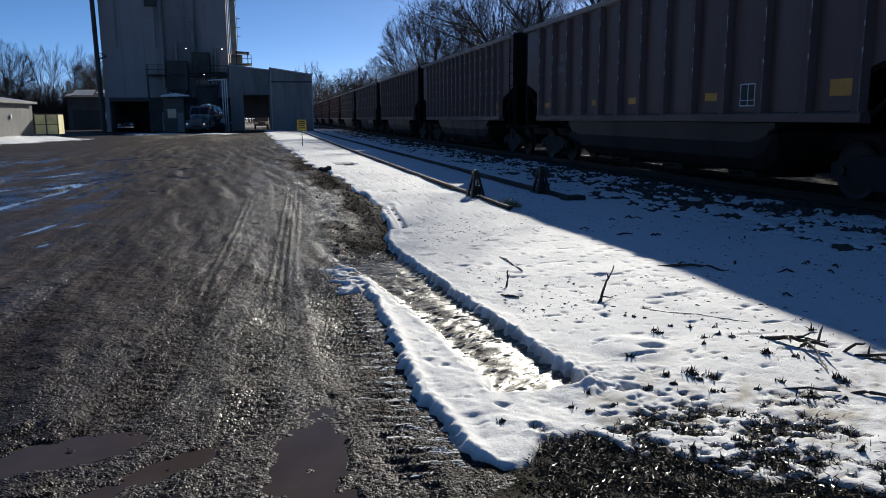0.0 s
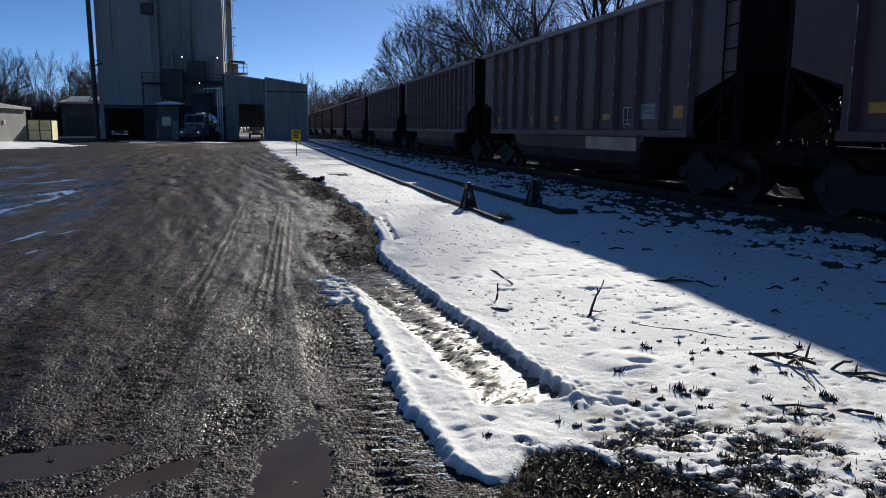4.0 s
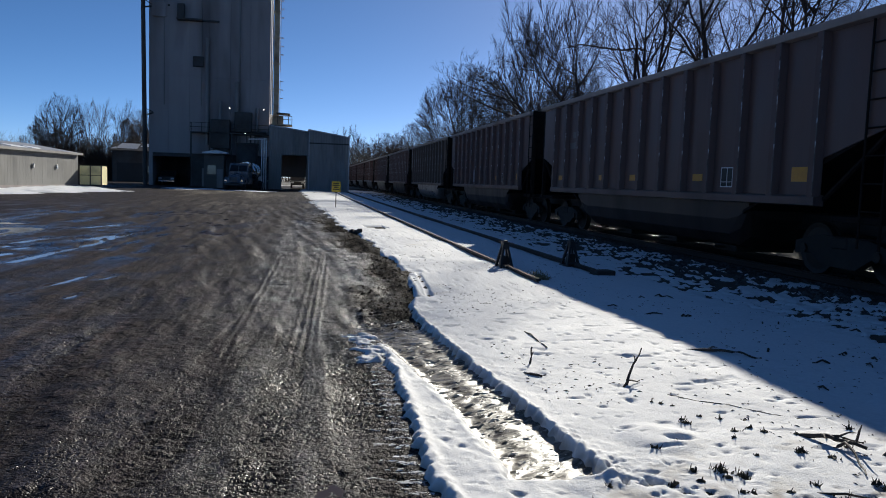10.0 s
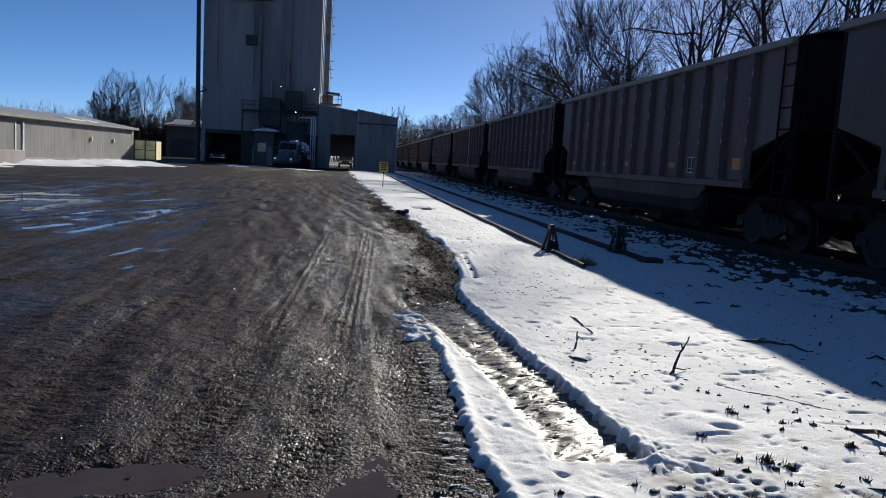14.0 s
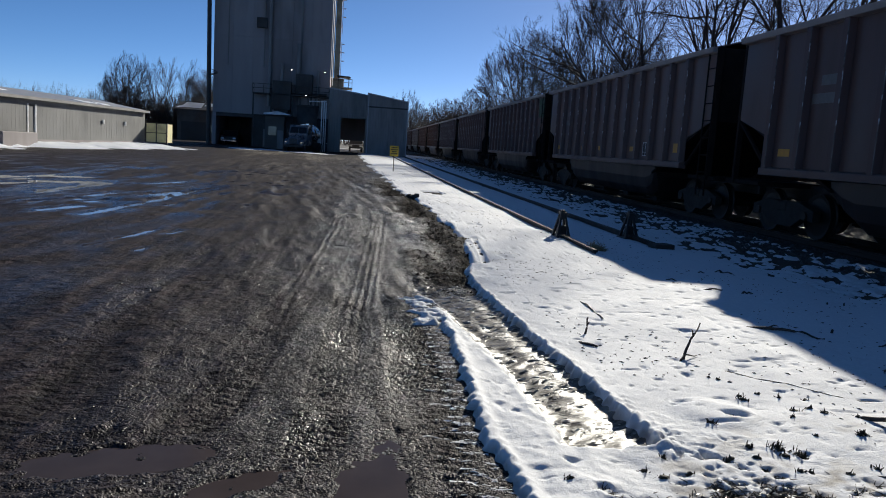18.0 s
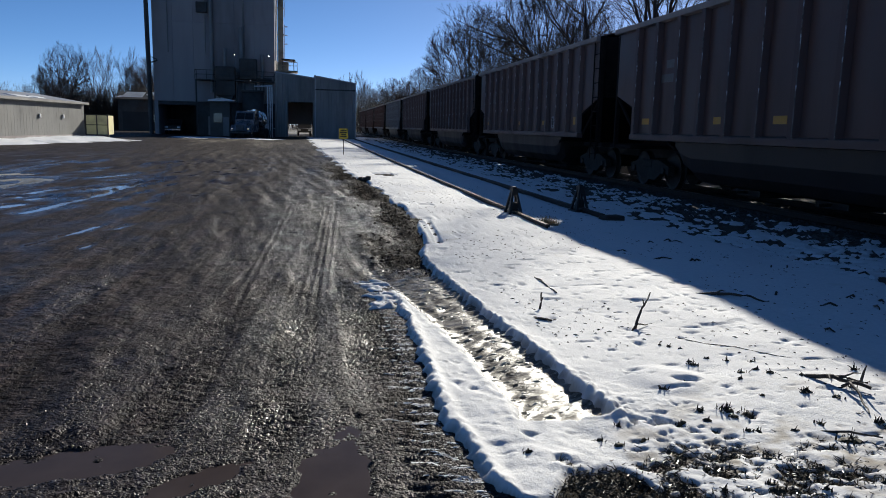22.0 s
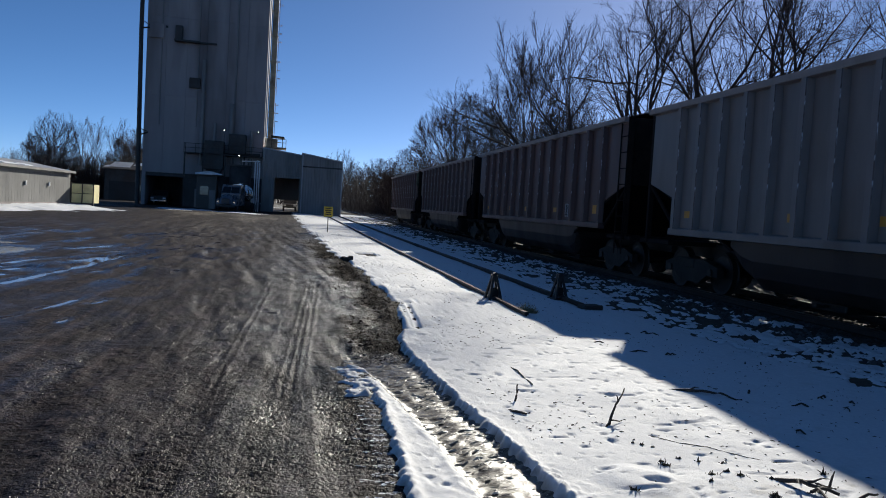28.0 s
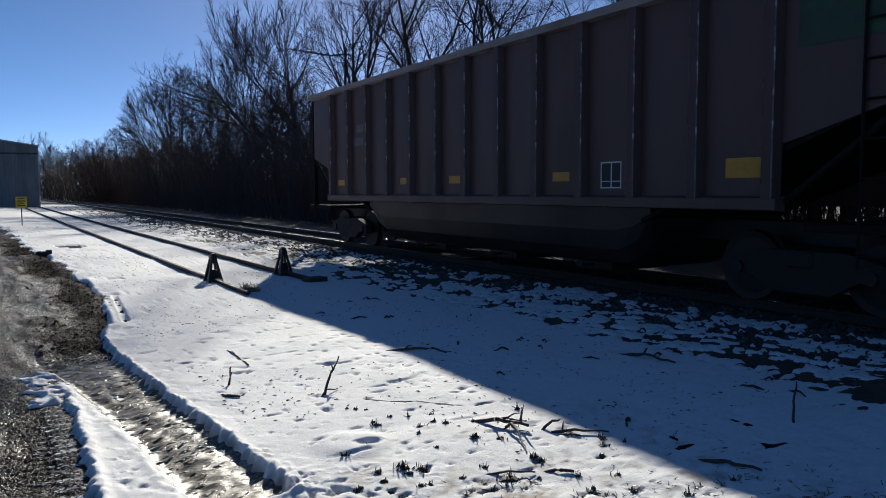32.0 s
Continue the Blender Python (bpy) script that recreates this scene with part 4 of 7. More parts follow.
def snow_z(x, y):
    d = snow_depth(x, y)
    thin = sstep(3.5, 2.7, y) * sstep(1.0, 1.4, x)
    wall = lug_edge(x, y)
    thick = (0.034 - 0.022 * thin - 0.014 * sstep(5.0, 5.8, x) - 0.017 * sstep(1.22, 1.0, x) * (1 - wall)) * (wall * sstep(-0.012, 0.042, d) + (1 - wall) * sstep(-0.012, 0.05 - 0.02 * thin, d))
    lobes = (y - 0.9 * (x - 1.2) + 0.05 * vnoise(x, y, 0.25, 24)) / 0.135
    berm = wall * (0.008 + 0.018 * np.sin(np.pi * lobes) ** 2 * (0.7 + 0.5 * vnoise(x, y, 0.2, 69)) + 0.008 * vnoise(x, y, 0.045, 61)) * sstep(-0.004, 0.03, d) * sstep(0.09, 0.035, d)
    berm = berm + (1 - wall) * (1 - thin) * 0.008 * sstep(0.0, 0.03, d) * sstep(0.10, 0.04, d) * (0.6 + 0.8 * vnoise(x, y, 0.05, 61)) * sstep(16, 9, y)
    lumps = 0.006 * vnoise(x, y, 0.9, 62) + 0.0018 * vnoise(x, y, 0.2, 63) + 0.0012 * vnoise(x, y, 0.05, 67)
    pits = np.clip(vnoise(x * 0.7, y * 1.2, 0.085, 65) * 4.5 - 3.1, 0, 1) + 0.8 * np.clip(vnoise(x, y * 1.2, 0.15, 68) * 4.0 - 2.9, 0, 1)
    pits = pits + 0.45 * np.clip(vnoise(x, y * 1.3, 0.045, 70) * 4.0 - 2.8, 0, 1) * sstep(12, 7, y)
    dents = -0.008 * np.clip(vnoise(x, y, 0.28, 64) * 2.2 - 1.2, 0, 1) - 0.020 * pits
    lane = -0.05 * sstep(0.05, 0.02, np.abs(x - snow_left(y) - 0.17)) * sstep(8.9, 9.3, y) * sstep(11.6, 11.2, y) * (0.6 + 0.5 * vnoise(x, y, 0.12, 66))
    hole = -0.035 * sstep(0.10, 0.02, np.hypot(x - 2.25, (y - 3.72) * 1.5)) + 0.024 * sstep(0.3, 0.12, np.hypot(x - 2.14, y - 3.78)) - 0.02 * sstep(0.08, 0.02, np.hypot(x - 2.02, (y - 3.95) * 1.6))
    return ground_z(x, y) * 0.85 + thick + berm + (lumps + dents + lane) * sstep(0.02, 0.2, d) + hole - 0.03 * sstep(0.0, -0.05, d)


SX = list(np.arange(0.45, 2.0, 0.0115)) + list(np.arange(2.0, 4.6, 0.02)) + spaced(4.62, 14.0, 0.035, 1.008)
SY = list(np.arange(-3.0, 1.34, 0.05)) + list(1.35 * 1.004 ** np.arange(0, 480)) + list(9.2 * 1.011 ** np.arange(0, 160)) + spaced(9.2 * 1.011 ** 160, 95, 0.6, 1.06)
s_me = sheet("snow", SX, SY, snow_z, lambda x, y: snow_depth(x, y) > -0.04, lambda x, y: np.zeros(x.shape))
s_me.materials.append(SNOW)


def grime_mask(x, y):
    """Mud thrown against the rut walls and soil showing through the thin snow over the grass."""
    d = snow_depth(x, y)
    splash = lug_edge(x, y) * sstep(0.035, 0.005, d) * np.clip(0.45 + 0.5 * vnoise(x, y, 0.05, 110), 0, 0.7)
    thin = sstep(3.9, 2.6, y - 0.25 * (x - 2)) * sstep(1.2, 1.6, x) * sstep(4.3, 3.2, x)
    soaked = thin * np.clip(0.55 * vnoise(x, y, 0.4, 111) + 0.6 * vnoise(x, y * 1.4, 0.12, 112) + 0.5 * vnoise(x, y, 0.045, 113) - 0.12, 0, 0.85)
    wet_rim = sstep(0.02, 0.0, d) * sstep(3.6, 2.9, y) * 0.55
    return np.clip(np.maximum(np.maximum(splash, soaked), wet_rim), 0, 1)


vert = np.empty(len(s_me.vertices) * 3, np.float32)
s_me.vertices.foreach_get("co", vert)
vert = vert.reshape(-1, 3).astype(float)
s_me.attributes.new("grime", "FLOAT", "POINT").data.foreach_set("value", grime_mask(vert[:, 0], vert[:, 1]).astype(np.float32))
snow = tagged(mesh_part("snow_cover", s_me, None), "trodden white snow with rut edges and grass showing through", "snow", kind="structure")


def lagoon(name, rims, z, material, label):
    """Level water, one disc for each hollow; the ground's own banks shape its edge."""
    bm = bmesh.new()
    for cx, cy, a, b, turn in rims:
        c, s = math.cos(radians(turn)), math.sin(radians(turn))
        ring = []
        for k in range(28):
            t = 2 * math.pi * k / 28
            u, v = 1.3 * a * math.cos(t), 1.3 * b * math.sin(t)
            ring.append(bm.verts.new((cx + u * c - v * s, cy + u * s + v * c, z)))
        bm.faces.new(ring)
        z += 0.0006
    return tagged(part(name, bm, material), label, "water", kind="structure")


lagoon("puddle_water", ((-14.5, 21.0, 10.5, 8.0, 0), (-3.9, 12.4, 2.2, 3.0, 0)), WATER_Z, WATER, "shallow meltwater puddles mirroring the blue sky, its brightness partly painted in")
lagoon("muddy_puddle_water", MUD_POOLS, MUD_Z, MUD_WATER, "smooth brown muddy puddles on the gravel")


def scatter(name, material, label, count, pick, size, seed, category="stones", long=None):
    """Many small angular pieces as one sheet of loose stuff."""
    rng = np.random.default_rng(seed)
    x, y = pick(rng, count)
    s = size(rng, len(x), x, y)
    base = np.array([(1, 0, 0), (-0.6, 0.9, 0), (-0.6, -0.8, 0.1), (0.1, 0.1, 0.75), (0.5, 0.7, 0.35)])
    tri = np.array([(0, 4, 3), (4, 1, 3), (1, 2, 3), (2, 0, 3), (0, 1, 4)])
    a = rng.uniform(0, 2 * np.pi, len(x)) if long is None else radians(long[0]) + rng.normal(0, 0.3, len(x))
    c, sn = np.cos(a), np.sin(a)
    jit = base[None] * rng.uniform(0.6, 1.3, (len(x), 5, 3))
    if long is not None:
        jit = jit * np.array([long[1], 1.0, long[2]])
    px = (jit[..., 0] * c[:, None] - jit[..., 1] * sn[:, None]) * s[:, None] + x[:, None]
    py = (jit[..., 0] * sn[:, None] + jit[..., 1] * c[:, None]) * s[:, None] + y[:, None]
    pz = jit[..., 2] * s[:, None] + (ground_z(x, y) - 0.15 * s)[:, None]
    co = np.stack([px, py, pz], -1).reshape(-1, 3)
    fc = (tri[None] + 5 * np.arange(len(x))[:, None, None]).reshape(-1, 3)
    me = from_lists(name, co.tolist(), fc.tolist())
    return tagged(mesh_part(name, me, material), label, category, kind="stuff")


def on_road(rng, n):
    y = 1.5 * np.exp(2.25 * rng.random(n) ** 0.68)
    x = 0.1 + rng.normal(0, 0.34, n) * (0.45 * y + 0.7)
    ok = (x < np.minimum(snow_left(y), strip_left(np.clip(y, 2.4, 6.8))) + 0.1) & (x > -2.8)
    ok &= (rng.random(n) > 0.9 * silt_mask(x, y)) & (ground_z(x, y) > MUD_Z + 0.004)
    return x[ok], y[ok]


def down_the_lane(rng, n):
    y = 5.2 + 13.0 * rng.random(n) ** 1.25 * rng.random(n) ** 0.25
    x = 0.05 * (y - 5) + rng.normal(0.15, 0.75, n)
    ok = (x < snow_left(y) - 0.05) & ((x < strip_left(np.clip(y, 2.4, 6.8)) + 0.1) | (y > 7.4)) & (rng.random(n) > 0.75 * silt_mask(x, y)) & (rng.random(n) > mud_mask(x, y))
    return x[ok], y[ok]


def in_mud(rng, n):
    y = rng.uniform(7.2, 30, n)
    x = snow_left(y) + rng.uniform(-1.1, 0.12, n)
    ok = mud_mask(x, y) > rng.random(n)
    return x[ok], y[ok]


def on_shoulder(rng, n):
    y = rng.uniform(1, 6, n) ** 2.2 + 1
    x = 5.9 + 0.023 * y + rng.beta(1.6, 1.0, n) * 5.6
    return x, y


scatter("gravel_stones", STONE, "loose wet dark gravel stones", 150000, on_road, lambda r, n, x, y: (0.003 + 0.006 * r.random(n) ** 2.5) * np.clip(y / 4, 0.85, 1.1), 5)
scatter("lane_stones", STONE, "loose wet gravel stones along the driven lane", 42000, down_the_lane, lambda r, n, x, y: (0.003 + 0.005 * r.random(n) ** 2) * np.clip(y / 8, 0.85, 1.5), 35)
scatter("mud_clods", CLOD, "dark churned clods of mud beside the snow", 9000, in_mud, lambda r, n, x, y: 0.006 + 0.028 * r.random(n) ** 3, 15, "mud")
scatter("ballast_stones", BALLAST, "dark snow-dusted railway ballast stones", 20000, on_shoulder, lambda r, n, x, y: r.uniform(0.02, 0.06, n) * np.where(x - 0.023 * y < 7, 0.8, 1.2), 6)


def in_soil(rng, n):
    x, y = rng.uniform(0.9, 4.0, n), rng.uniform(1.3, 3.2, n)
    ok = (snow_depth(x, y) < 0.0) & (y < np.interp(x, foot_xs, foot_ys) + 0.9)
    return x[ok], y[ok]


# pale pieces added to imitate the wet soil's glints
scatter("ice_bits", SLIVER, "pale icy bits standing in for glints on the wet soil", 4500, in_soil, lambda r, n, x, y: 0.002 + 0.006 * r.random(n) ** 2, 26, "ice")
scatter("soil_crumbs", CRUMB, "dark wet crumbs of soil and rotten grass", 30000, in_soil, lambda r, n, x, y: 0.002 + 0.009 * r.random(n) ** 2, 25, "soil")


def in_rut(rng, n):
    y = 3.2 + 4.6 * rng.random(n) ** 1.3
    x = strip_right(y) + (snow_left(y) - strip_right(y)) * rng.uniform(0.02, 0.98, n)
    ok = (ridges(x, y) + rng.normal(0, 0.5, n) > 0.1) & (snow_depth(x, y) < 0.01)
    return x[ok], y[ok]


def beside_strip(rng, n):
    y = 2.5 + 4.3 * rng.random(n)
    x = strip_left(y) - 0.02 - np.abs(rng.normal(0, 0.10, n)) - 0.03 * (y > 6)
    ok = np.sin(2 * np.pi * (y + 0.45 * x) / 0.125) + rng.normal(0, 0.5, n) > 0.5
    return x[ok], y[ok]


scatter("rut_ice_slivers", SLIVER, "broken slivers of dirty ice in the rut", 1500, in_rut, lambda r, n, x, y: (0.006 + 0.014 * r.random(n) ** 2) * np.clip(y / 4, 0.9, 1.15), 27, "ice", (28, 3.6, 0.7))
scatter("spilled_snow", SPILL, "crumbs of spilled snow in the tread marks", 3000, beside_strip, lambda r, n, x, y: 0.005 + 0.013 * r.random(n) ** 2, 29, "snow", (-12, 3.0, 0.35))

RAIL_PROFILE = [(-0.07, 0), (0.07, 0), (0.07, 0.012), (0.012, 0.03), (0.010, 0.115), (0.036, 0.125), (0.036, 0.155), (0.028, 0.16), (-0.028, 0.16), (-0.036, 0.155), (-0.036, 0.125), (-0.010, 0.115), (-0.012, 0.03), (-0.07, 0.012)]


def rail(name, points, z_top, label, worn):
    """A rail swept along (x, y) points."""
    bm = bmesh.new()
    rows = []
    for x, y in points:
        rows.append([bm.verts.new((x + u, y, z_top - 0.16 + v)) for u, v in RAIL_PROFILE])
    for a, b in zip(rows, rows[1:]):
        for i in range(len(RAIL_PROFILE)):
            j = (i + 1) % len(RAIL_PROFILE)
            f = bm.faces.new((a[j], a[i], b[i], b[j]))
            if worn and i in (6, 7, 8):
                f.material_index = 1
    bm.faces.new(rows[0])
    bm.faces.new(rows[-1][::-1])
    bmesh.ops.recalc_face_normals(bm, faces=bm.faces)
    ob = part(name, bm, RAIL)
    ob.data.materials.append(RAIL_TOP)
    return tagged(ob, label, "rail", "rails", "structure")


for side in (-0.75, 0.75):
    rail("main_rail", [(track_x(y) + side, y) for y in (-300, 0, 60, 500)], RAIL_Z, "worn bright-topped steel rail of the main line", True)


def siding_x(y):
    return 4.30 + 0.0150 * y + 0.000035 * max(y - 40, 0) ** 2


rail("siding_rail", [(siding_x(y) - 0.73, y) for y in (10.7, 25, 40, 55, 70, 85, 100)], 0.035, "rusty rail of the dead-end siding in snow", False)
rail("siding_rail", [(siding_x(y) + 0.73, y) for y in (12.1, 25, 40, 55, 70, 85, 100)], 0.035, "rusty rail of the dead-end siding in snow", False)
tie_me = bpy.data.meshes.new("tie")
bm = boxed(-1.3, 1.3, -0.11, 0.11, -0.17, 0.0, 0.015)
bm.to_mesh(tie_me)
bm.free()
tie_me.materials.append(TIE)
ties = thing("track_ties", "dark creosoted wooden ties under the main rails", "railway ties")
ties["kind"] = "structure"
for k in range(150):
    y = -6 + 0.55 * k
    t = mesh_part("tie", tie_me, None, ties)
    t.matrix_basis = pose(track_x(y), y, RAIL_Z - 0.155, 0, 0, TRACK_TURN)

# ---- the mill, its yard and sheds ----
CONCRETE = mat("weathered_concrete", (0.29, 0.255, 0.25), (0.385, 0.342, 0.334), 0.35, (0.7, 0.9), bump=0.01, bump_scale=3, stain=(0.105, 0.09, 0.086), stain_scale=0.16, stain_at=(0.46, 0.72), stretch=(1, 1, 0.22), vary=0.05)
DARK_METAL = mat("sooty_steel", (0.03, 0.028, 0.027), (0.075, 0.07, 0.066), 1.2, (0.5, 0.75), metal=0.2, stain=(0.05, 0.035, 0.027), stain_scale=0.6)
GREY_SIDING = mat("grey_steel_siding", (0.20, 0.19, 0.182), (0.26, 0.248, 0.238), 0.8, (0.4, 0.6), stain=(0.11, 0.105, 0.1), stain_scale=0.3, stretch=(1, 1, 0.3))
PALE_SIDING = mat("pale_steel_siding", (0.125, 0.125, 0.122), (0.155, 0.155, 0.152), 0.7, (0.4, 0.6), stain=(0.10, 0.099, 0.096), stain_scale=0.35, stretch=(1, 1, 0.4))
TAN_PAINT = mat("yellow_brown_paint", (0.40, 0.28, 0.17), (0.52, 0.38, 0.24), 1.5, (0.45, 0.65), stain=(0.2, 0.12, 0.06), stain_scale=0.9)
WHITE_METAL = mat("white_enamel", (0.68, 0.69, 0.7), (0.8, 0.8, 0.8), 2, (0.35, 0.55), stain=(0.5, 0.48, 0.45), stain_scale=1.2)
ROOF_METAL = mat("galvanised_roofing", (0.3, 0.3, 0.31), (0.42, 0.42, 0.43), 1.4, (0.4, 0.6), metal=0.4)
GLASS_DARK = mat("cab_glass", (0.02, 0.025, 0.03), (0.04, 0.045, 0.05), 2, (0.03, 0.08), spec=0.7)
CHROME = mat("chrome", (0.6, 0.6, 0.62), (0.75, 0.75, 0.76), 3, (0.08, 0.2), metal=1.0)
TRUCK_BLUE = mat("blue_truck_paint", (0.085, 0.105, 0.135), (0.12, 0.145, 0.175), 2, (0.2, 0.35), spec=0.6)
YELLOW_FENCE = mat("pale_yellow_panel", (0.66, 0.60, 0.30), (0.76, 0.70, 0.38), 1.5, (0.5, 0.7), stain=(0.5, 0.45, 0.25), stain_scale=0.8)
LAMP_GLOW = mat("lit_lamp", (0.9, 0.9, 0.85), (0.9, 0.9, 0.85), 1, (0.4, 0.5), emit=(1.0, 0.96, 0.85, 6.0))
SIGN_YELLOW = mat("yellow_sign_paint", (0.62, 0.40, 0.02), (0.72, 0.48, 0.03), 6, (0.35, 0.5))
RUBBER = mat("black_rubber", (0.012, 0.012, 0.012), (0.025, 0.025, 0.025), 8, (0.7, 0.9))
TAN_PLASTER = mat("tan_block_wall", (0.09, 0.08, 0.07), (0.13, 0.115, 0.10), 1.2, (0.75, 0.9), stain=(0.12, 0.11, 0.1), stain_scale=0.5)


def ribbed(x0, x1, z_low, z_high, y, pitch, depth=0.035):
    """A ribbed steel wall facing -y; z_high may slope: (left, right)."""
    zl, zr = z_high if isinstance(z_high, tuple) else (z_high, z_high)
    bm = bmesh.new()
    n = max(1, round((x1 - x0) / pitch))
    xs = []
    for k in range(n):
        a = x0 + (x1 - x0) * k / n
        w = (x1 - x0) / n
        xs += [(a, 0), (a + 0.55 * w, 0), (a + 0.65 * w, -depth), (a + 0.9 * w, -depth)]
    xs.append((x1, 0))
    top = lambda x: zl + (zr - zl) * (x - x0) / (x1 - x0)
    lo = [bm.verts.new((x, y + d, z_low)) for x, d in xs]
    hi = [bm.verts.new((x, y + d, top(x))) for x, d in xs]
    lo2 = [bm.verts.new((x0, y + 0.12, z_low)), bm.verts.new((x1, y + 0.12, z_low))]
    hi2 = [bm.verts.new((x0, y + 0.12, top(x0))), bm.verts.new((x1, y + 0.12, top(x1)))]
    for i in range(len(xs) - 1):
        bm.faces.new((lo[i], lo[i + 1], hi[i + 1], hi[i]))
    bm.faces.new((lo2[1], lo2[0], hi2[0], hi2[1]))
    bm.faces.new((lo2[0], lo[0], hi[0], hi2[0]))
    bm.faces.new((lo[-1], lo2[1], hi2[1], hi[-1]))
    bm.faces.new(hi + [hi2[1], hi2[0]])
    return bm


def railing(parent, x0, x1, y0, y1, z, material, high=1.05):
    """Posts and two bars round three sides of a platform."""
    corners = [(x0, y1), (x0, y0), (x1, y0), (x1, y1)]
    for (ax, ay), (bx, by) in zip(corners, corners[1:]):
        for h in (0.55, high):
            part("rail_bar", rod(bmesh.new(), (ax, ay, z + h), (bx, by, z + h), 0.03, sides=6), material, parent)
        n = max(1, round(math.hypot(bx - ax, by - ay) / 1.3))
        for k in range(n + 1):
            t = k / n
            part("rail_post", rod(bmesh.new(), (ax + (bx - ax) * t, ay + (by - ay) * t, z), (ax + (bx - ax) * t, ay + (by - ay) * t, z + high), 0.03, sides=6), material, parent)


# tower: slip-formed bays above a dark ground floor
tower = thing("mill_tower", "tall grey stained concrete mill tower", "tower", m=Matrix.Translation((-9.6, 95, 0)))
X0, X1, TOP = -6.93, 6.93, 42.0
edges = [X0, -4.7, -2.35, -0.1, 2.3, 4.6, X1]
for k, (a, b) in enumerate(zip(edges, edges[1:])):
    out = (0.0, 0.03, 0.10, 0.05, 0.02, 0.0)[k]
    for z0, z1 in ((3.9, 13.0), (13.0, 22.2), (22.2, 31.5), (31.5, TOP)):
        part("concrete_panel", boxed(a + 0.008, b - 0.008, -out, 0.4, z0 + 0.006, z1 - 0.006, 0.008), CONCRETE, tower)
part("core", boxed(X0 + 0.05, X1 - 0.05, 0.3, 15.0, 3.9, TOP - 0.1), CONCRETE, tower)
part("parapet", boxed(X0 - 0.1, X1 + 0.1, -0.1, 15.1, TOP - 0.08, TOP + 0.7, 0.03), CONCRETE, tower)
part("ground_floor_wall", boxed(-2.1, X1, 0.1, 15.0, -0.2, 3.9), DARK_METAL, tower)
part("ground_floor_wall", boxed(X0, -6.5, 0.0, 15.0, -0.2, 3.9), CONCRETE, tower)
part("bay_back_wall", boxed(-6.5, -2.1, 9.0, 15.0, -0.2, 3.9), DARK_METAL, tower)
part("bay_lintel", boxed(-6.5, -2.1, -0.05, 0.35, 3.45, 3.88), DARK_METAL, tower)
part("steel_door", boxed(-0.9, 0.2, 0.0, 0.1, 0.0, 2.2, 0.01), GREY_SIDING, tower)
for x in (-5.2, -1.0, 3.4):
    part("drain_pipe", rod(bmesh.new(), (x, -0.2, 9.5), (x, -0.2, TOP), 0.07, sides=8), GREY_SIDING, tower)
# balcony and hoods on the face
balcony = part("balcony", boxed(-3.75, -0.9, -1.0, 0.0, 19.35, 19.55, 0.02), DARK_METAL, tower, "dark steel balcony")
part("hood", boxed(-3.7, -2.9, -0.7, 0.0, 19.6, 21.2, 0.05), DARK_METAL, balcony)
part("arm", boxed(-0.9, 1.0, -0.3, -0.1, 19.4, 19.6), DARK_METAL, balcony)
part("vent_box", boxed(-6.6, -5.0, -0.35, 0.0, 19.6, 21.3, 0.05), CONCRETE, tower)
part("vent_box", boxed(-1.95, -0.7, -0.5, 0.0, 14.1, 15.3, 0.05), DARK_METAL, tower)
part("vent_hole", boxed(-4.85, -4.6, -0.06, 0.02, 20.9, 21.15), DARK_METAL, tower)
part("cable_tray", boxed(3.25, 3.45, -0.15, 0.0, 12.0, 26.0), GREY_SIDING, tower)

# leg pipe at the corner of the tower
leg = thing("conveyor_leg", "dark tall steel conveyor pipe beside the tower", "conveyor", m=Matrix.Translation((-16.85, 93.2, 0)))
part("pipe", rod(bmesh.new(), (0.25, 0, 0), (0, 0, 20), 0.27, 0.24, 12), DARK_METAL, leg)
part("pipe", rod(bmesh.new(), (0, 0, 20), (0, 0, 42), 0.24, 0.24, 12), DARK_METAL, leg)
for z in (8.0, 20.3, 31):
    part("bracket", rod(bmesh.new(), (0, 0.2, z), (0.8, 1.9, z + 0.5), 0.09, sides=6), DARK_METAL, leg)
    part("bracket", rod(bmesh.new(), (0, 0.2, z + 0.9), (0.8, 1.9, z + 0.6), 0.05, sides=6), DARK_METAL, leg)

# bucket elevator and ladder at the other corner
elev = thing("bucket_elevator", "yellow-brown bucket elevator casing with caged ladder", "elevator", m=Matrix.Translation((-2.1, 95.2, 0)))
part("casing", boxed(-0.15, 0.5, -0.45, 0.45, 7.3, 42, 0.03), TAN_PAINT, elev)
part("return_casing", boxed(-0.52, -0.38, -0.4, 0.3, 9.0, 42, 0.02), WHITE_METAL, elev)
part("return_casing", boxed(-0.3, -0.22, -0.42, 0.2, 9.0, 42, 0.01), DARK_METAL, elev)
for z in np.arange(12, 42, 3.05):
    part("flange", boxed(-0.2, 0.55, -0.5, 0.5, z, z + 0.1), TAN_PAINT, elev)
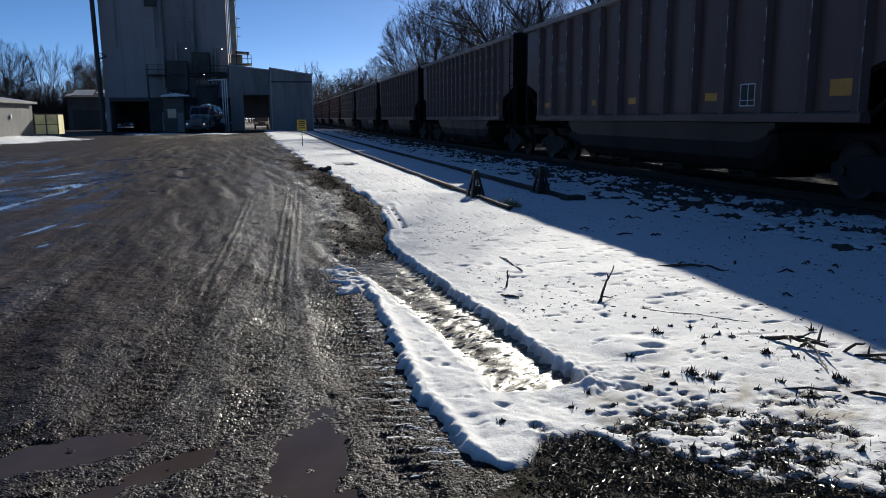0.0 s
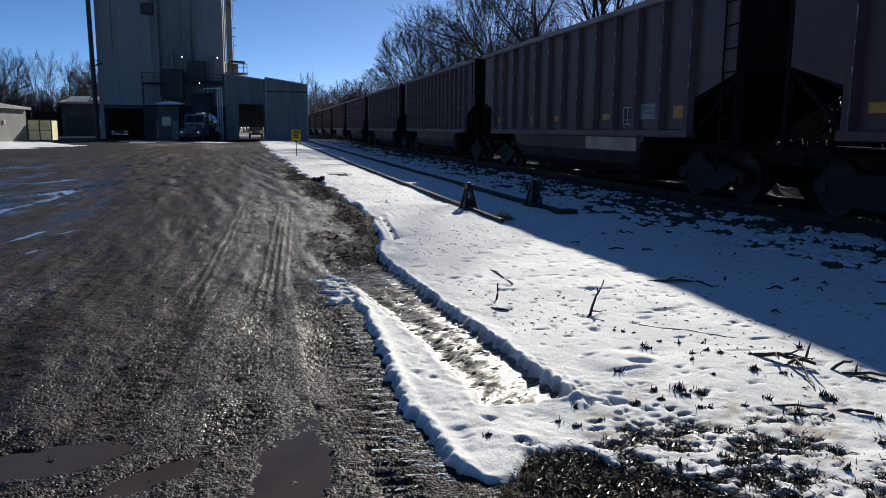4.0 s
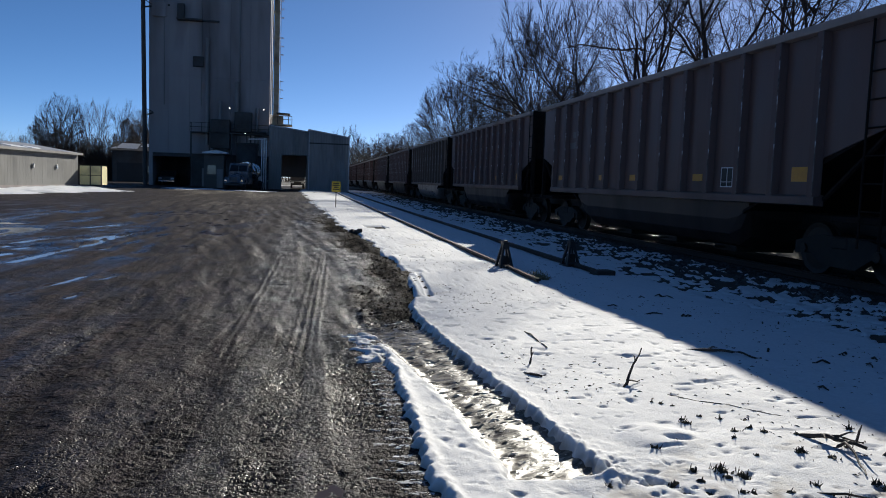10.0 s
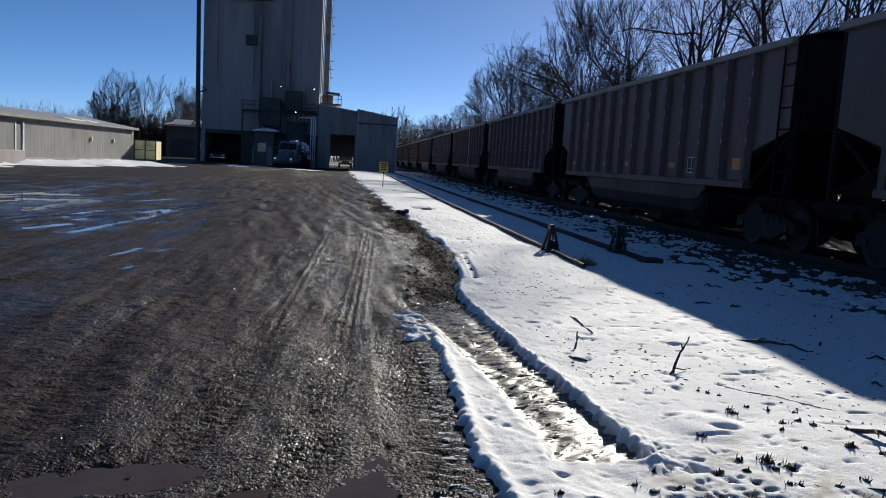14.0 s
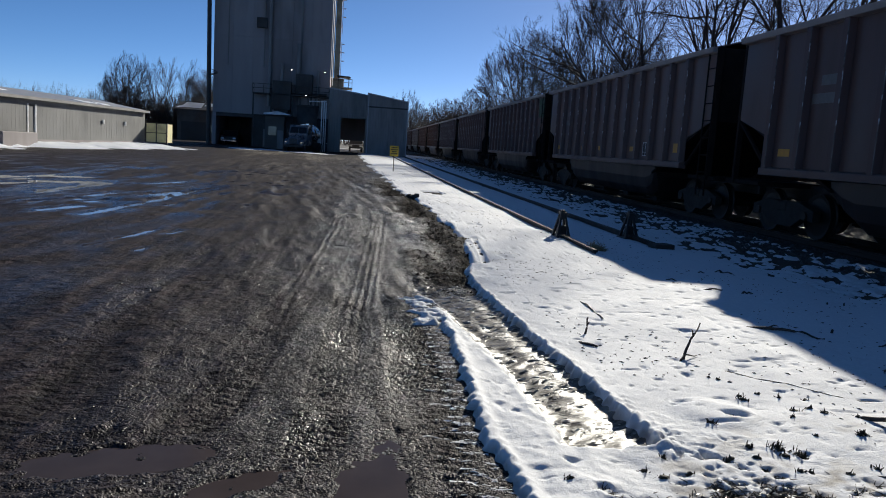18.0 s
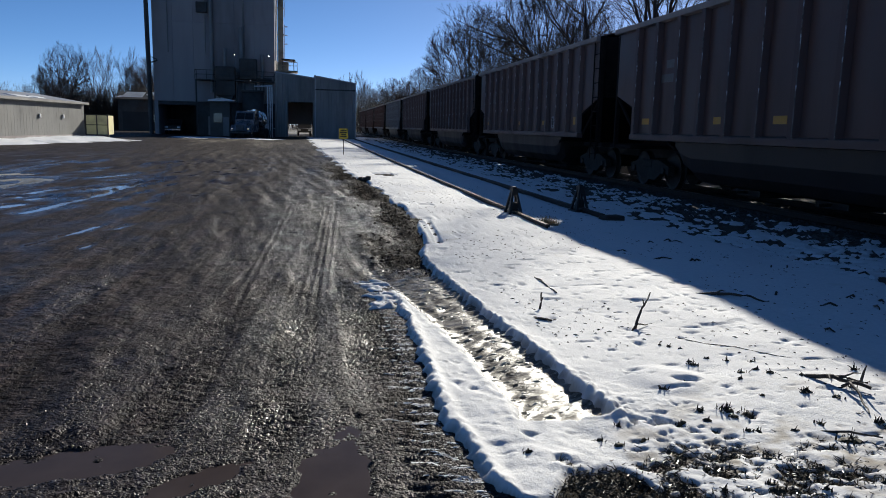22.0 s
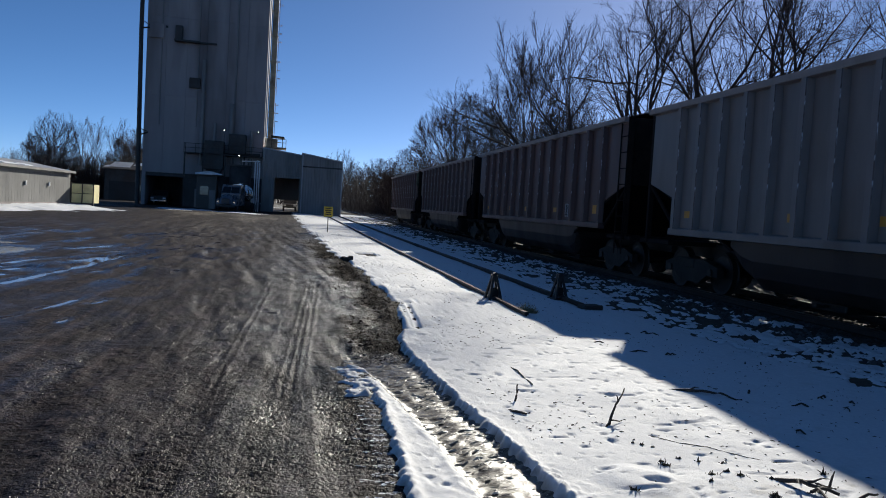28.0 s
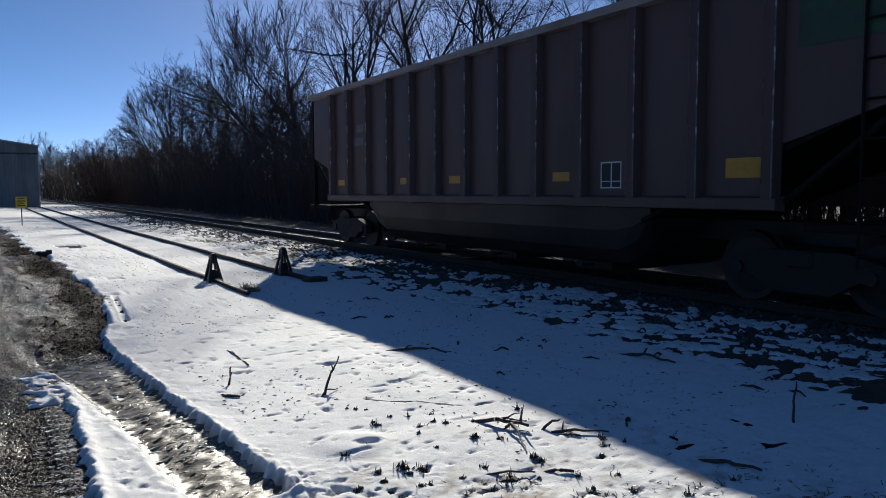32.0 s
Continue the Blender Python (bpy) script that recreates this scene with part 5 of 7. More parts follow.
for z0 in (9.0, 14.2, 18.6, 23.0, 27.4):
    lad = part("ladder", rod(rod(bmesh.new(), (0.62, -0.25, z0), (0.62, -0.25, z0 + 4.2), 0.025, sides=6), (0.62, 0.2, z0), (0.62, 0.2, z0 + 4.2), 0.025, sides=6), TAN_PAINT, elev)
    bm = bmesh.new()
    for k in range(13):
        rod(bm, (0.62, -0.25, z0 + 0.32 * k), (0.62, 0.2, z0 + 0.32 * k), 0.016, sides=5)
    part("rungs", bm, TAN_PAINT, lad)
    for k in range(3):
        part("cage_hoop", rod(rod(rod(bmesh.new(), (0.62, -0.3, z0 + 2 + k), (0.95, -0.3, z0 + 2 + k), 0.025, sides=5), (0.95, -0.3, z0 + 2 + k), (0.95, 0.25, z0 + 2 + k), 0.025, sides=5), (0.95, 0.25, z0 + 2 + k), (0.62, 0.25, z0 + 2 + k), 0.025, sides=5), TAN_PAINT, lad)

plat = thing("drive_platform", "yellow-brown steel platform with railing on the annex roof", "platform", m=Matrix.Translation((-2.5, 92, 7.55)))
part("deck", boxed(0, 2.55, 0, 3, 0, 0.14, 0.02), TAN_PAINT, plat)
part("motor", boxed(0.2, 1.5, 0.6, 1.9, 0.14, 1.15, 0.08), TAN_PAINT, plat)
part("canopy_roof", prism([(0.7, 1.5), (2.25, 1.42), (2.3, 1.3), (0.7, 1.36)], "y", 0.1, 2.4), DARK_METAL, plat)
for x in (0.85, 2.1):
    part("canopy_post", boxed(x - 0.04, x + 0.04, 0.2, 0.28, 0.14, 1.42), DARK_METAL, plat)
railing(plat, 0.05, 2.5, 0.05, 2.9, 0.14, TAN_PAINT, 0.95)

# machinery on the lower face
gear = thing("dust_collector", "sooty dust collector with ducts on the tower front", "machinery", m=Matrix.Translation((-9.6, 93.6, 0)))
part("filter_box", boxed(0.2, 2.4, -0.1, 1.4, 4.6, 8.0, 0.06), DARK_METAL, gear)
part("filter_hopper", prism([(0.4, 4.6), (2.2, 4.6), (1.5, 3.4), (1.1, 3.4)], "y", 0.1, 1.2), DARK_METAL, gear)
part("filter_box", boxed(2.9, 4.9, 0.2, 1.4, 6.6, 9.0, 0.06), DARK_METAL, gear)
for x, z0, z1, r in ((-0.3, 5.0, 17.5, 0.22), (3.1, 9.0, 12.6, 0.26), (5.5, 4.2, 9.6, 0.2), (1.2, 8.0, 10.2, 0.2)):
    part("duct", rod(bmesh.new(), (x, 1.0, z0), (x, 1.0, z1), r, sides=12), GREY_SIDING, gear)
part("cross_duct", rod(bmesh.new(), (-0.3, 0.9, 6.4), (6.6, 0.9, 6.7), 0.18, sides=10), DARK_METAL, gear)
part("walkway", boxed(-2.1, 6.9, -0.1, 1.3, 6.35, 6.47, 0.01), DARK_METAL, gear)
railing(gear, -2.1, 6.9, -0.1, 1.3, 6.47, DARK_METAL)
for x in (-2.0, 0.1, 2.6, 4.8):
    part("walkway_post", boxed(x - 0.08, x + 0.08, -0.05, 0.11, 0, 6.35), DARK_METAL, gear)
for x, z in ((-7.2, 9.35), (-3.28, 9.35), (-5.4, 6.45)):
    lamp = thing("wall_lamp", "small lit floodlight on the tower", "lamp", "tower floodlights", Matrix.Translation((x, 93.3, z)))
    part("housing", boxed(-0.16, 0.16, 0.05, 0.4, -0.12, 0.14, 0.02), DARK_METAL, lamp)
    part("lens", boxed(-0.04, 0.04, 0.0, 0.05, -0.04, 0.04), LAMP_GLOW, lamp)

# annex: drive-through hall and ribbed store
hall = thing("drive_through_hall", "grey steel drive-through hall with sloping roof", "building", m=Matrix.Translation((-2.6, 92, 0)))
for nm, b in (("front_wall", ribbed(0.0, 1.5, -0.2, (7.45, 7.25), 0, 0.3)), ("front_wall", ribbed(4.4, 4.62, -0.2, (6.9, 6.86), 0, 0.22)), ("front_wall", ribbed(1.5, 4.4, 4.1, (7.25, 6.9), 0, 0.3))):
    part(nm, b, GREY_SIDING, hall)
part("side_wall", boxed(0.0, 0.15, 0.13, 10, -0.2, 7.3), GREY_SIDING, hall)
part("side_wall", boxed(4.47, 4.62, 0.13, 10, -0.2, 6.75), GREY_SIDING, hall)
part("back_wall", boxed(0.15, 4.47, 9.85, 10, 1.5, 6.8), GREY_SIDING, hall)
part("roof", prism([(-0.1, 7.45), (4.64, 6.84), (4.64, 6.98), (-0.1, 7.59)], "y", -0.15, 10.1), ROOF_METAL, hall)
store = thing("ribbed_store", "grey ribbed steel store with trim band and sloped roof", "building", m=Matrix.Translation((2.03, 90, 0)))
part("front_wall", ribbed(0.0, 4.6, -0.2, 5.45, 0, 0.3), GREY_SIDING, store)
part("upper_wall", ribbed(0.0, 4.6, 5.6, (7.0, 6.3), -0.04, 0.3), GREY_SIDING, store)
part("trim_band", boxed(0.0, 4.6, -0.09, 0.05, 5.45, 5.6), DARK_METAL, store)
part("corner_trim", boxed(4.56, 4.68, -0.06, 0.08, -0.2, 6.3), ROOF_METAL, store)
part("corner_trim", boxed(-0.06, 0.05, -0.06, 0.08, -0.2, 7.0), ROOF_METAL, store)
part("side_wall", boxed(4.45, 4.6, 0.13, 12, -0.2, 6.25), GREY_SIDING, store)
part("side_wall", boxed(0.0, 0.15, 0.13, 12, -0.2, 6.95), GREY_SIDING, store)
part("back_wall", boxed(0.15, 4.45, 11.85, 12, -0.2, 6.3), GREY_SIDING, store)
part("roof", prism([(-0.12, 7.0), (4.75, 6.28), (4.75, 6.4), (-0.12, 7.13)], "y", -0.2, 12.1), ROOF_METAL, store)

# tank, pipes, kiosk
tank = thing("storage_tank", "dark upright steel tank with rim and pipes", "tank", m=Matrix.Translation((-5.0, 90.2, 0)))
part("shell", rod(bmesh.new(), (0, 0, 0), (0, 0, 5.0), 1.2, sides=28), DARK_METAL, tank, smooth=True)
part("rim", rod(bmesh.new(), (0, 0, 5.0), (0, 0, 5.18), 1.3, sides=28), DARK_METAL, tank)
for k in range(8):
    a = k * math.pi / 4
    part("rim_post", rod(bmesh.new(), (1.2 * math.cos(a), 1.2 * math.sin(a), 5.18), (1.2 * math.cos(a), 1.2 * math.sin(a), 6.0), 0.03, sides=5), DARK_METAL, tank)
pipes = thing("pipe_rack", "white steel pipes rising beside the tank", "pipes", m=Matrix.Translation((-3.1, 87.6, 0)))
for x, z in ((-0.15, 5.6), (0.1, 5.75), (0.32, 5.5)):
    part("pipe", rod(bmesh.new(), (x, 0, 0), (x, 0, z), 0.06, sides=8), WHITE_METAL, pipes)
part("header_pipe", rod(bmesh.new(), (-1.6, 0, 5.55), (0.35, 0, 5.65), 0.06, sides=8), WHITE_METAL, pipes)
part("meter_box", boxed(-0.5, -0.05, -0.3, -0.1, 0.85, 1.45, 0.02), WHITE_METAL, pipes)
part("panel_box", boxed(-0.3, 0.3, -0.25, -0.1, 0.2, 0.75, 0.02), GREY_SIDING, pipes)
for x in (-1.0, 0.55):
    bol = thing("bollard", "short dark steel bollard beside the pipes", "bollard", "yard bollards", Matrix.Translation((x - 3.1, 86.8, -0.05)))
    part("post", rod(bmesh.new(), (0, 0, 0), (0, 0, 1.0), 0.09, sides=10), DARK_METAL, bol)
    part("cap", rod(bmesh.new(), (0, 0, 1.0), (0, 0, 1.05), 0.1, 0.05, 10), WHITE_METAL, bol)
kiosk = thing("scale_kiosk", "small tan scale house with white canopy roof", "kiosk", m=Matrix.Translation((-8.3, 88.5, 0)))
part("wall", boxed(-1.3, 0.85, 0.2, 2.6, -0.1, 3.7, 0.02), TAN_PLASTER, kiosk)
part("canopy", prism([(-1.4, 3.95), (0.1, 4.22), (1.45, 3.95), (1.4, 3.85), (-1.35, 3.78), (-1.4, 3.82)], "y", -0.8, 2.7), WHITE_METAL, kiosk)
part("window", boxed(-0.9, 0.0, 0.17, 0.2, 1.5, 2.5), GLASS_DARK, kiosk)
part("door", boxed(0.1, 0.75, 0.16, 0.2, 0.0, 2.1), GREY_SIDING, kiosk)


def wheel_bm(r, w):
    bm = lathe([(r * 0.55, -w / 2), (r * 0.55, w / 2), (r * 0.92, w / 2), (r, w * 0.35), (r, -w * 0.35), (r * 0.92, -w / 2)], 20)
    return bm


def make_truck():
    t = thing("tank_truck", "blue-grey conventional tank truck with rounded hood and bright tank", "truck", m=pose(-5.72, 79.6, 0, 0, 0, -12))
    hood = prism([(0.0, 0.72), (-0.06, 1.0), (0.0, 1.32), (0.18, 1.5), (0.5, 1.6), (1.7, 1.75), (1.7, 0.72)], "x", -0.62, 0.62)
    bmesh.ops.bevel(hood, geom=[e for e in hood.edges if abs(e.verts[0].co.x - e.verts[1].co.x) < 1e-5 and e.verts[0].co.z > 0.95 and e.verts[1].co.z > 0.95], offset=0.14, segments=3, affect="EDGES")
    part("hood", hood, TRUCK_BLUE, t)
    cab = part("cab", prism([(1.7, 0.6), (1.7, 1.85), (2.02, 2.56), (2.15, 2.68), (2.4, 2.74), (3.4, 2.74), (3.5, 2.62), (3.5, 0.6)], "x", -0.98, 0.98), TRUCK_BLUE, t)
    for s in (-1, 1):
        bm = bmesh.new()
        inner, outer = s * 0.03, s * 0.9
        bm.faces.new([bm.verts.new(p) for p in ((inner, 1.69, 1.90), (outer, 1.69, 1.90), (s * 0.82, 1.985, 2.52), (inner, 1.985, 2.52))])
        bmesh.ops.solidify(bm, geom=bm.faces, thickness=0.02)
        part("windshield", bm, GLASS_DARK, cab)
        part("side_window", boxed(s * 0.975, s * 0.99, 2.1, 3.1, 1.85, 2.45, 0.005), GLASS_DARK, cab)
        part("door_handle", boxed(s * 0.98, s * 1.01, 2.9, 3.05, 1.6, 1.65, 0.005), CHROME, cab)
        part("fender", prism([(0.1, 0.62), (0.12, 0.95), (0.3, 1.18), (0.6, 1.28), (1.2, 1.28), (1.5, 1.12), (1.62, 0.8), (1.62, 0.62)], "x", s * 0.64, s * 1.02), TRUCK_BLUE, t)
        part("headlight", boxed(s * 0.70, s * 0.94, 0.07, 0.13, 0.82, 1.02, 0.03), CHROME, t, "bright headlight")
        part("mirror", boxed(s * 1.1, s * 1.22, 1.75, 1.82, 1.8, 2.3, 0.02), DARK_METAL, t)
        part("mirror_arm", rod(bmesh.new(), (s * 0.95, 1.9, 2.1), (s * 1.15, 1.8, 2.1), 0.02, sides=6), DARK_METAL, t)
        part("exhaust_pipe", rod(bmesh.new(), (s * 0.9, 3.62, 0.8), (s * 0.9, 3.62, 2.9), 0.06, sides=10), DARK_METAL, t)
        for y in (0.85, 5.6, 6.8):
            w = part("wheel", wheel_bm(0.5, 0.3 if y < 1 else 0.5), RUBBER, t)
            w.matrix_basis = Matrix.Translation((s * 0.85, y, 0.5))
            part("rim", rod(bmesh.new(), (s * 0.05, 0, 0), (s * 0.16, 0, 0), 0.27, 0.2, 14), CHROME, w)
    part("grille", boxed(-0.4, 0.4, -0.1, -0.02, 0.78, 1.3, 0.03), DARK_METAL, t)
    for k in range(5):
        part("grille_bar", boxed(-0.38, 0.38, -0.115, -0.095, 0.84 + 0.1 * k, 0.865 + 0.1 * k), TRUCK_BLUE, t)
    part("bumper", boxed(-1.0, 1.0, -0.2, 0.05, 0.4, 0.66, 0.06), DARK_METAL, t)
    part("chassis", boxed(-0.45, 0.45, 0.4, 7.4, 0.6, 0.85), DARK_METAL, t)
    tk = part("tank_body", rod(bmesh.new(), (0, 3.95, 1.95), (0, 7.4, 1.95), 0.9, sides=28), CHROME, t, "bright rounded steel tank", smooth=True)
    for y in (4.0, 5.1, 6.2, 7.25):
        part("tank_band", rod(bmesh.new(), (0, y, 1.95), (0, y + 0.1, 1.95), 0.93, sides=28), CHROME, tk)
    part("manhole", rod(bmesh.new(), (0, 5.7, 2.8), (0, 5.7, 2.98), 0.28, sides=16), CHROME, tk)
    part("tank_cradle", boxed(-0.5, 0.5, 3.9, 7.4, 0.86, 1.1), DARK_METAL, t)
    return t


make_truck()
car = thing("parked_pickup", "dark pickup parked in the shaded mill bay", "car", m=Matrix.Translation((-14.8, 96.4, 0)))
part("body", prism([(0, 0.45), (0, 1.0), (1.4, 1.1), (1.9, 1.75), (3.4, 1.8), (3.7, 1.15), (5.2, 1.1), (5.2, 0.45)], "x", -0.92, 0.92), DARK_METAL, car)
for s in (-1, 1):
    part("headlight", boxed(s * 0.52, s * 0.88, -0.02, 0.04, 0.72, 0.92), WHITE_METAL, car)
    for y in (0.95, 4.2):
        w = part("wheel", wheel_bm(0.38, 0.25), RUBBER, car)
        w.matrix_basis = Matrix.Translation((s * 0.85, y, 0.38))
part("bumper", boxed(-0.93, 0.93, -0.1, 0.02, 0.42, 0.62, 0.03), CHROME, car)
part("windshield", prism([(1.42, 1.14), (1.86, 1.72), (1.88, 1.70), (1.46, 1.12)], "x", -0.8, 0.8), GLASS_DARK, car)
blk = thing("pickup_truck", "pickup standing beyond the drive-through opening", "car", m=Matrix.Translation((0.9, 104.5, 0)))
part("body", prism([(0, 0.45), (0, 0.95), (1.3, 1.05), (1.8, 1.65), (3.2, 1.7), (3.5, 1.1), (5, 1.05), (5, 0.45)], "x", -0.9, 0.9), DARK_METAL, blk)
for s in (-1, 1):
    for y in (0.95, 4.1):
        w = part("wheel", wheel_bm(0.38, 0.25), RUBBER, blk)
        w.matrix_basis = Matrix.Translation((s * 0.82, y, 0.38))
    part("headlight", boxed(s * 0.5, s * 0.85, -0.02, 0.04, 0.7, 0.9), WHITE_METAL, blk)

# long low shed; local y runs along its wall towards the camera's side of the yard
shed = thing("long_shed", "long low pale grey steel shed with snow-streaked roof", "shed", m=pose(-15.6, 60.8, 0.286, 0, 0, 173.6) @ Matrix.Scale(0.8, 4))
LEN = 46.0
n = 46
for k in range(n):
    a, b = LEN * k / n, LEN * (k + 1) / n
    if k == 20:
        continue
    bm = boxed(-0.02, 0.1, a + 0.004, b - 0.004, -0.2, 2.85)
    for r in (0.5,):
        box(bm, -0.024, -0.02, a + r - 0.02, a + r + 0.02, -0.2, 2.85)
    part("wall_panel", bm, PALE_SIDING, shed)
part("lintel", boxed(-0.02, 0.1, 20, 21, 2.5, 2.85), PALE_SIDING, shed)
door = part("door", boxed(0.02, 0.07, 20.06, 20.94, 0.0, 2.45), PALE_SIDING, shed)
for a, b in ((19.9, 20.06), (20.94, 21.1)):
    part("door_frame", boxed(-0.06, 0.08, a, b, 0.0, 2.55), WHITE_METAL, door)
part("base_strip", boxed(-0.08, 0.1, 0, LEN, -0.5, 0.12), CONCRETE, shed)
part("end_wall", boxed(0.1, 9.0, 0.0, 0.12, -0.2, 2.9), PALE_SIDING, shed)
part("end_wall", boxed(0.1, 9.0, LEN - 0.12, LEN, -0.2, 2.9), PALE_SIDING, shed)
part("back_wall", boxed(8.9, 9.0, 0.12, LEN - 0.12, -0.2, 2.85), PALE_SIDING, shed)
part("roof", prism([(-0.35, 2.88), (-0.35, 3.0), (4.5, 3.75), (9.35, 3.0), (9.35, 2.88), (4.5, 3.6)], "y", -0.3, LEN + 0.3), ROOF_METAL, shed)
part("fascia", boxed(-0.4, -0.36, -0.3, LEN + 0.3, 2.82, 3.02), GREY_SIDING, shed)
rng = random.Random(4)
for k in range(14):
    y = rng.uniform(0, LEN - 4)
    w = rng.uniform(1.2, 4.0)
    u0 = rng.uniform(0.0, 2.4)
    bm = prism([(-0.3 + u0, 3.02 + 0.155 * u0), (-0.25 + u0, 3.06 + 0.155 * u0), (0.5 + u0, 3.18 + 0.155 * u0), (0.8 + u0, 3.19 + 0.155 * u0)], "y", y, y + w)
    part("snow_patch", bm, SNOW_FAR, shed, "patch of melting snow")
for y in (4.7, 9.2):
    part("wall_box", boxed(-0.16, -0.05, y, y + 0.22, 1.5, 1.85, 0.02), WHITE_METAL, shed)
part("step_block", boxed(-0.9, -0.1, 21.4, 25.6, -0.5, 0.62, 0.03), CONCRETE, shed)
fence = thing("bin_enclosure", "pale yellow panel enclosure in dark steel frame", "fence", m=Matrix.Translation((-15.7, 61.6, 0.286)) @ Matrix.Scale(0.8, 4))
for x in (0.0, 0.98, 1.96):
    part("post", boxed(x - 0.05, x + 0.05, -0.05, 0.05, -0.5, 2.0), DARK_METAL, fence)
for x in (0.05, 1.03):
    for z in (0.1, 1.02):
        part("panel", boxed(x, x + 0.88, -0.02, 0.02, z, z + 0.86), YELLOW_FENCE, fence)
for z in (0.04, 0.97, 1.9):
    part("frame_bar", boxed(0.0, 1.96, -0.04, 0.04, z, z + 0.05), DARK_METAL, fence)
part("side_panel", boxed(1.94, 1.98, 0.05, 2.2, 0.1, 1.88), YELLOW_FENCE, fence)
house = thing("old_house", "dark house with snow-covered roof behind the yard", "house", m=Matrix.Translation((-26, 120, 0)))
part("wall_block", boxed(0, 5.8, 0, 7, -0.3, 4.6), DARK_METAL, house)
part("roof", prism([(-0.4, 4.5), (-0.4, 4.65), (3.5, 5.82), (7.4, 4.65), (7.4, 4.5), (3.5, 5.65)], "x", -0.4, 6.2), DARK_METAL, house)
for a, b, u0, u1 in ((0.3, 3.4, 0.4, 3.3), (3.6, 5.9, 1.6, 3.3), (-0.3, 0.6, 0.2, 1.2)):
    bm = bmesh.new()
    q = [(x, u, 4.65 + (u + 0.4) * 0.30 + 0.03) for x, u in ((a, u0), (b, u0), (b, u1), (a + 0.4, u1))]
    f = bm.faces.new([bm.verts.new(p) for p in q])
    bmesh.ops.solidify(bm, geom=[f], thickness=-0.12)
    part("roof_snow", bm, SNOW_FAR, house, "white snow lying on the roof")
part("garage_door", boxed(0.6, 4.6, -0.06, 0.0, 0, 2.8), STEEL_BLACK, house)
part("window", boxed(4.9, 5.5, -0.05, 0.0, 1.2, 2.4), GLASS_DARK, house)


# ploughed and drifted snow further off
def bank_depth(x, y):
    rim = np.interp(y, (30, 39, 47.8, 59.6, 66), (-19.5, -16.8, -14.4, -12.4, -13.5))
    along_shed = np.minimum((rim - x) * 0.7 + 0.2, 1.4) - np.clip(y - 62, 0, 50) * 0.4
    truck_side = np.maximum(1.4 - np.hypot((x + 9.9) / 2.6, (y - 77) / 2.8), 1.1 - np.hypot((x + 2.9) / 1.8, (y - 75) / 2.4))
    bay = 0.6 - np.hypot((x + 10.5) / 3.0, (y - 82) / 2)
    gate = 0.9 - np.hypot((x - 6.5) / 6, (y - 84) / 3.2)
    corner = 1.0 - np.hypot((x - 9) / 5, (y - 100) / 10)
    d = np.maximum(np.maximum(along_shed, truck_side), np.maximum(np.maximum(gate, bay), corner))
    return d + 0.9 * fbm(x, y, 2.6, 3, 71) - 0.15


def bank_z(x, y):
    d = bank_depth(x, y)
    foot = -15.6 - 0.112 * (60.8 - y)
    rise = 0.22 * sstep(3.2, 0.3, x - foot) * sstep(64, 61, y)
    return ground_z(x, y) + rise * sstep(-0.1, 0.5, d) + 0.10 * sstep(0, 1.6, d) * (0.7 + 0.5 * vnoise(x, y, 0.8, 72)) - 0.05 * sstep(0.02, -0.2, d)


b_me = sheet("snow_bank", list(np.arange(-26, 15, 0.22)), list(np.arange(36, 112, 0.3)), bank_z, lambda x, y: bank_depth(x, y) > -0.1, lambda x, y: np.zeros(x.shape))
b_me.materials.append(SNOW_FAR)
tagged(mesh_part("snow_bank", b_me, None), "dirty ploughed snow banks along the yard", "snow", kind="structure")

# ---- bare trees ----
class Tubes:
    """Tapered many-sided tubes gathered into one mesh."""

    def __init__(self):
        self.v, self.f = [], []

    def add(self, pts, radii, sides):
        base = len(self.v)
        for k, (p, r) in enumerate(zip(pts, radii)):
            d = (pts[min(k + 1, len(pts) - 1)] - pts[max(k - 1, 0)]).normalized()
            u = d.orthogonal().normalized()
            w = d.cross(u)
            for i in range(sides):
                a = 2 * math.pi * i / sides
                q = p + (u * math.cos(a) + w * math.sin(a)) * r
                self.v.append((q.x, q.y, q.z))
        for k in range(len(pts) - 1):
            for i in range(sides):
                j = (i + 1) % sides
                a, b = base + k * sides, base + (k + 1) * sides
                self.f.append((a + i, a + j, b + j, b + i))


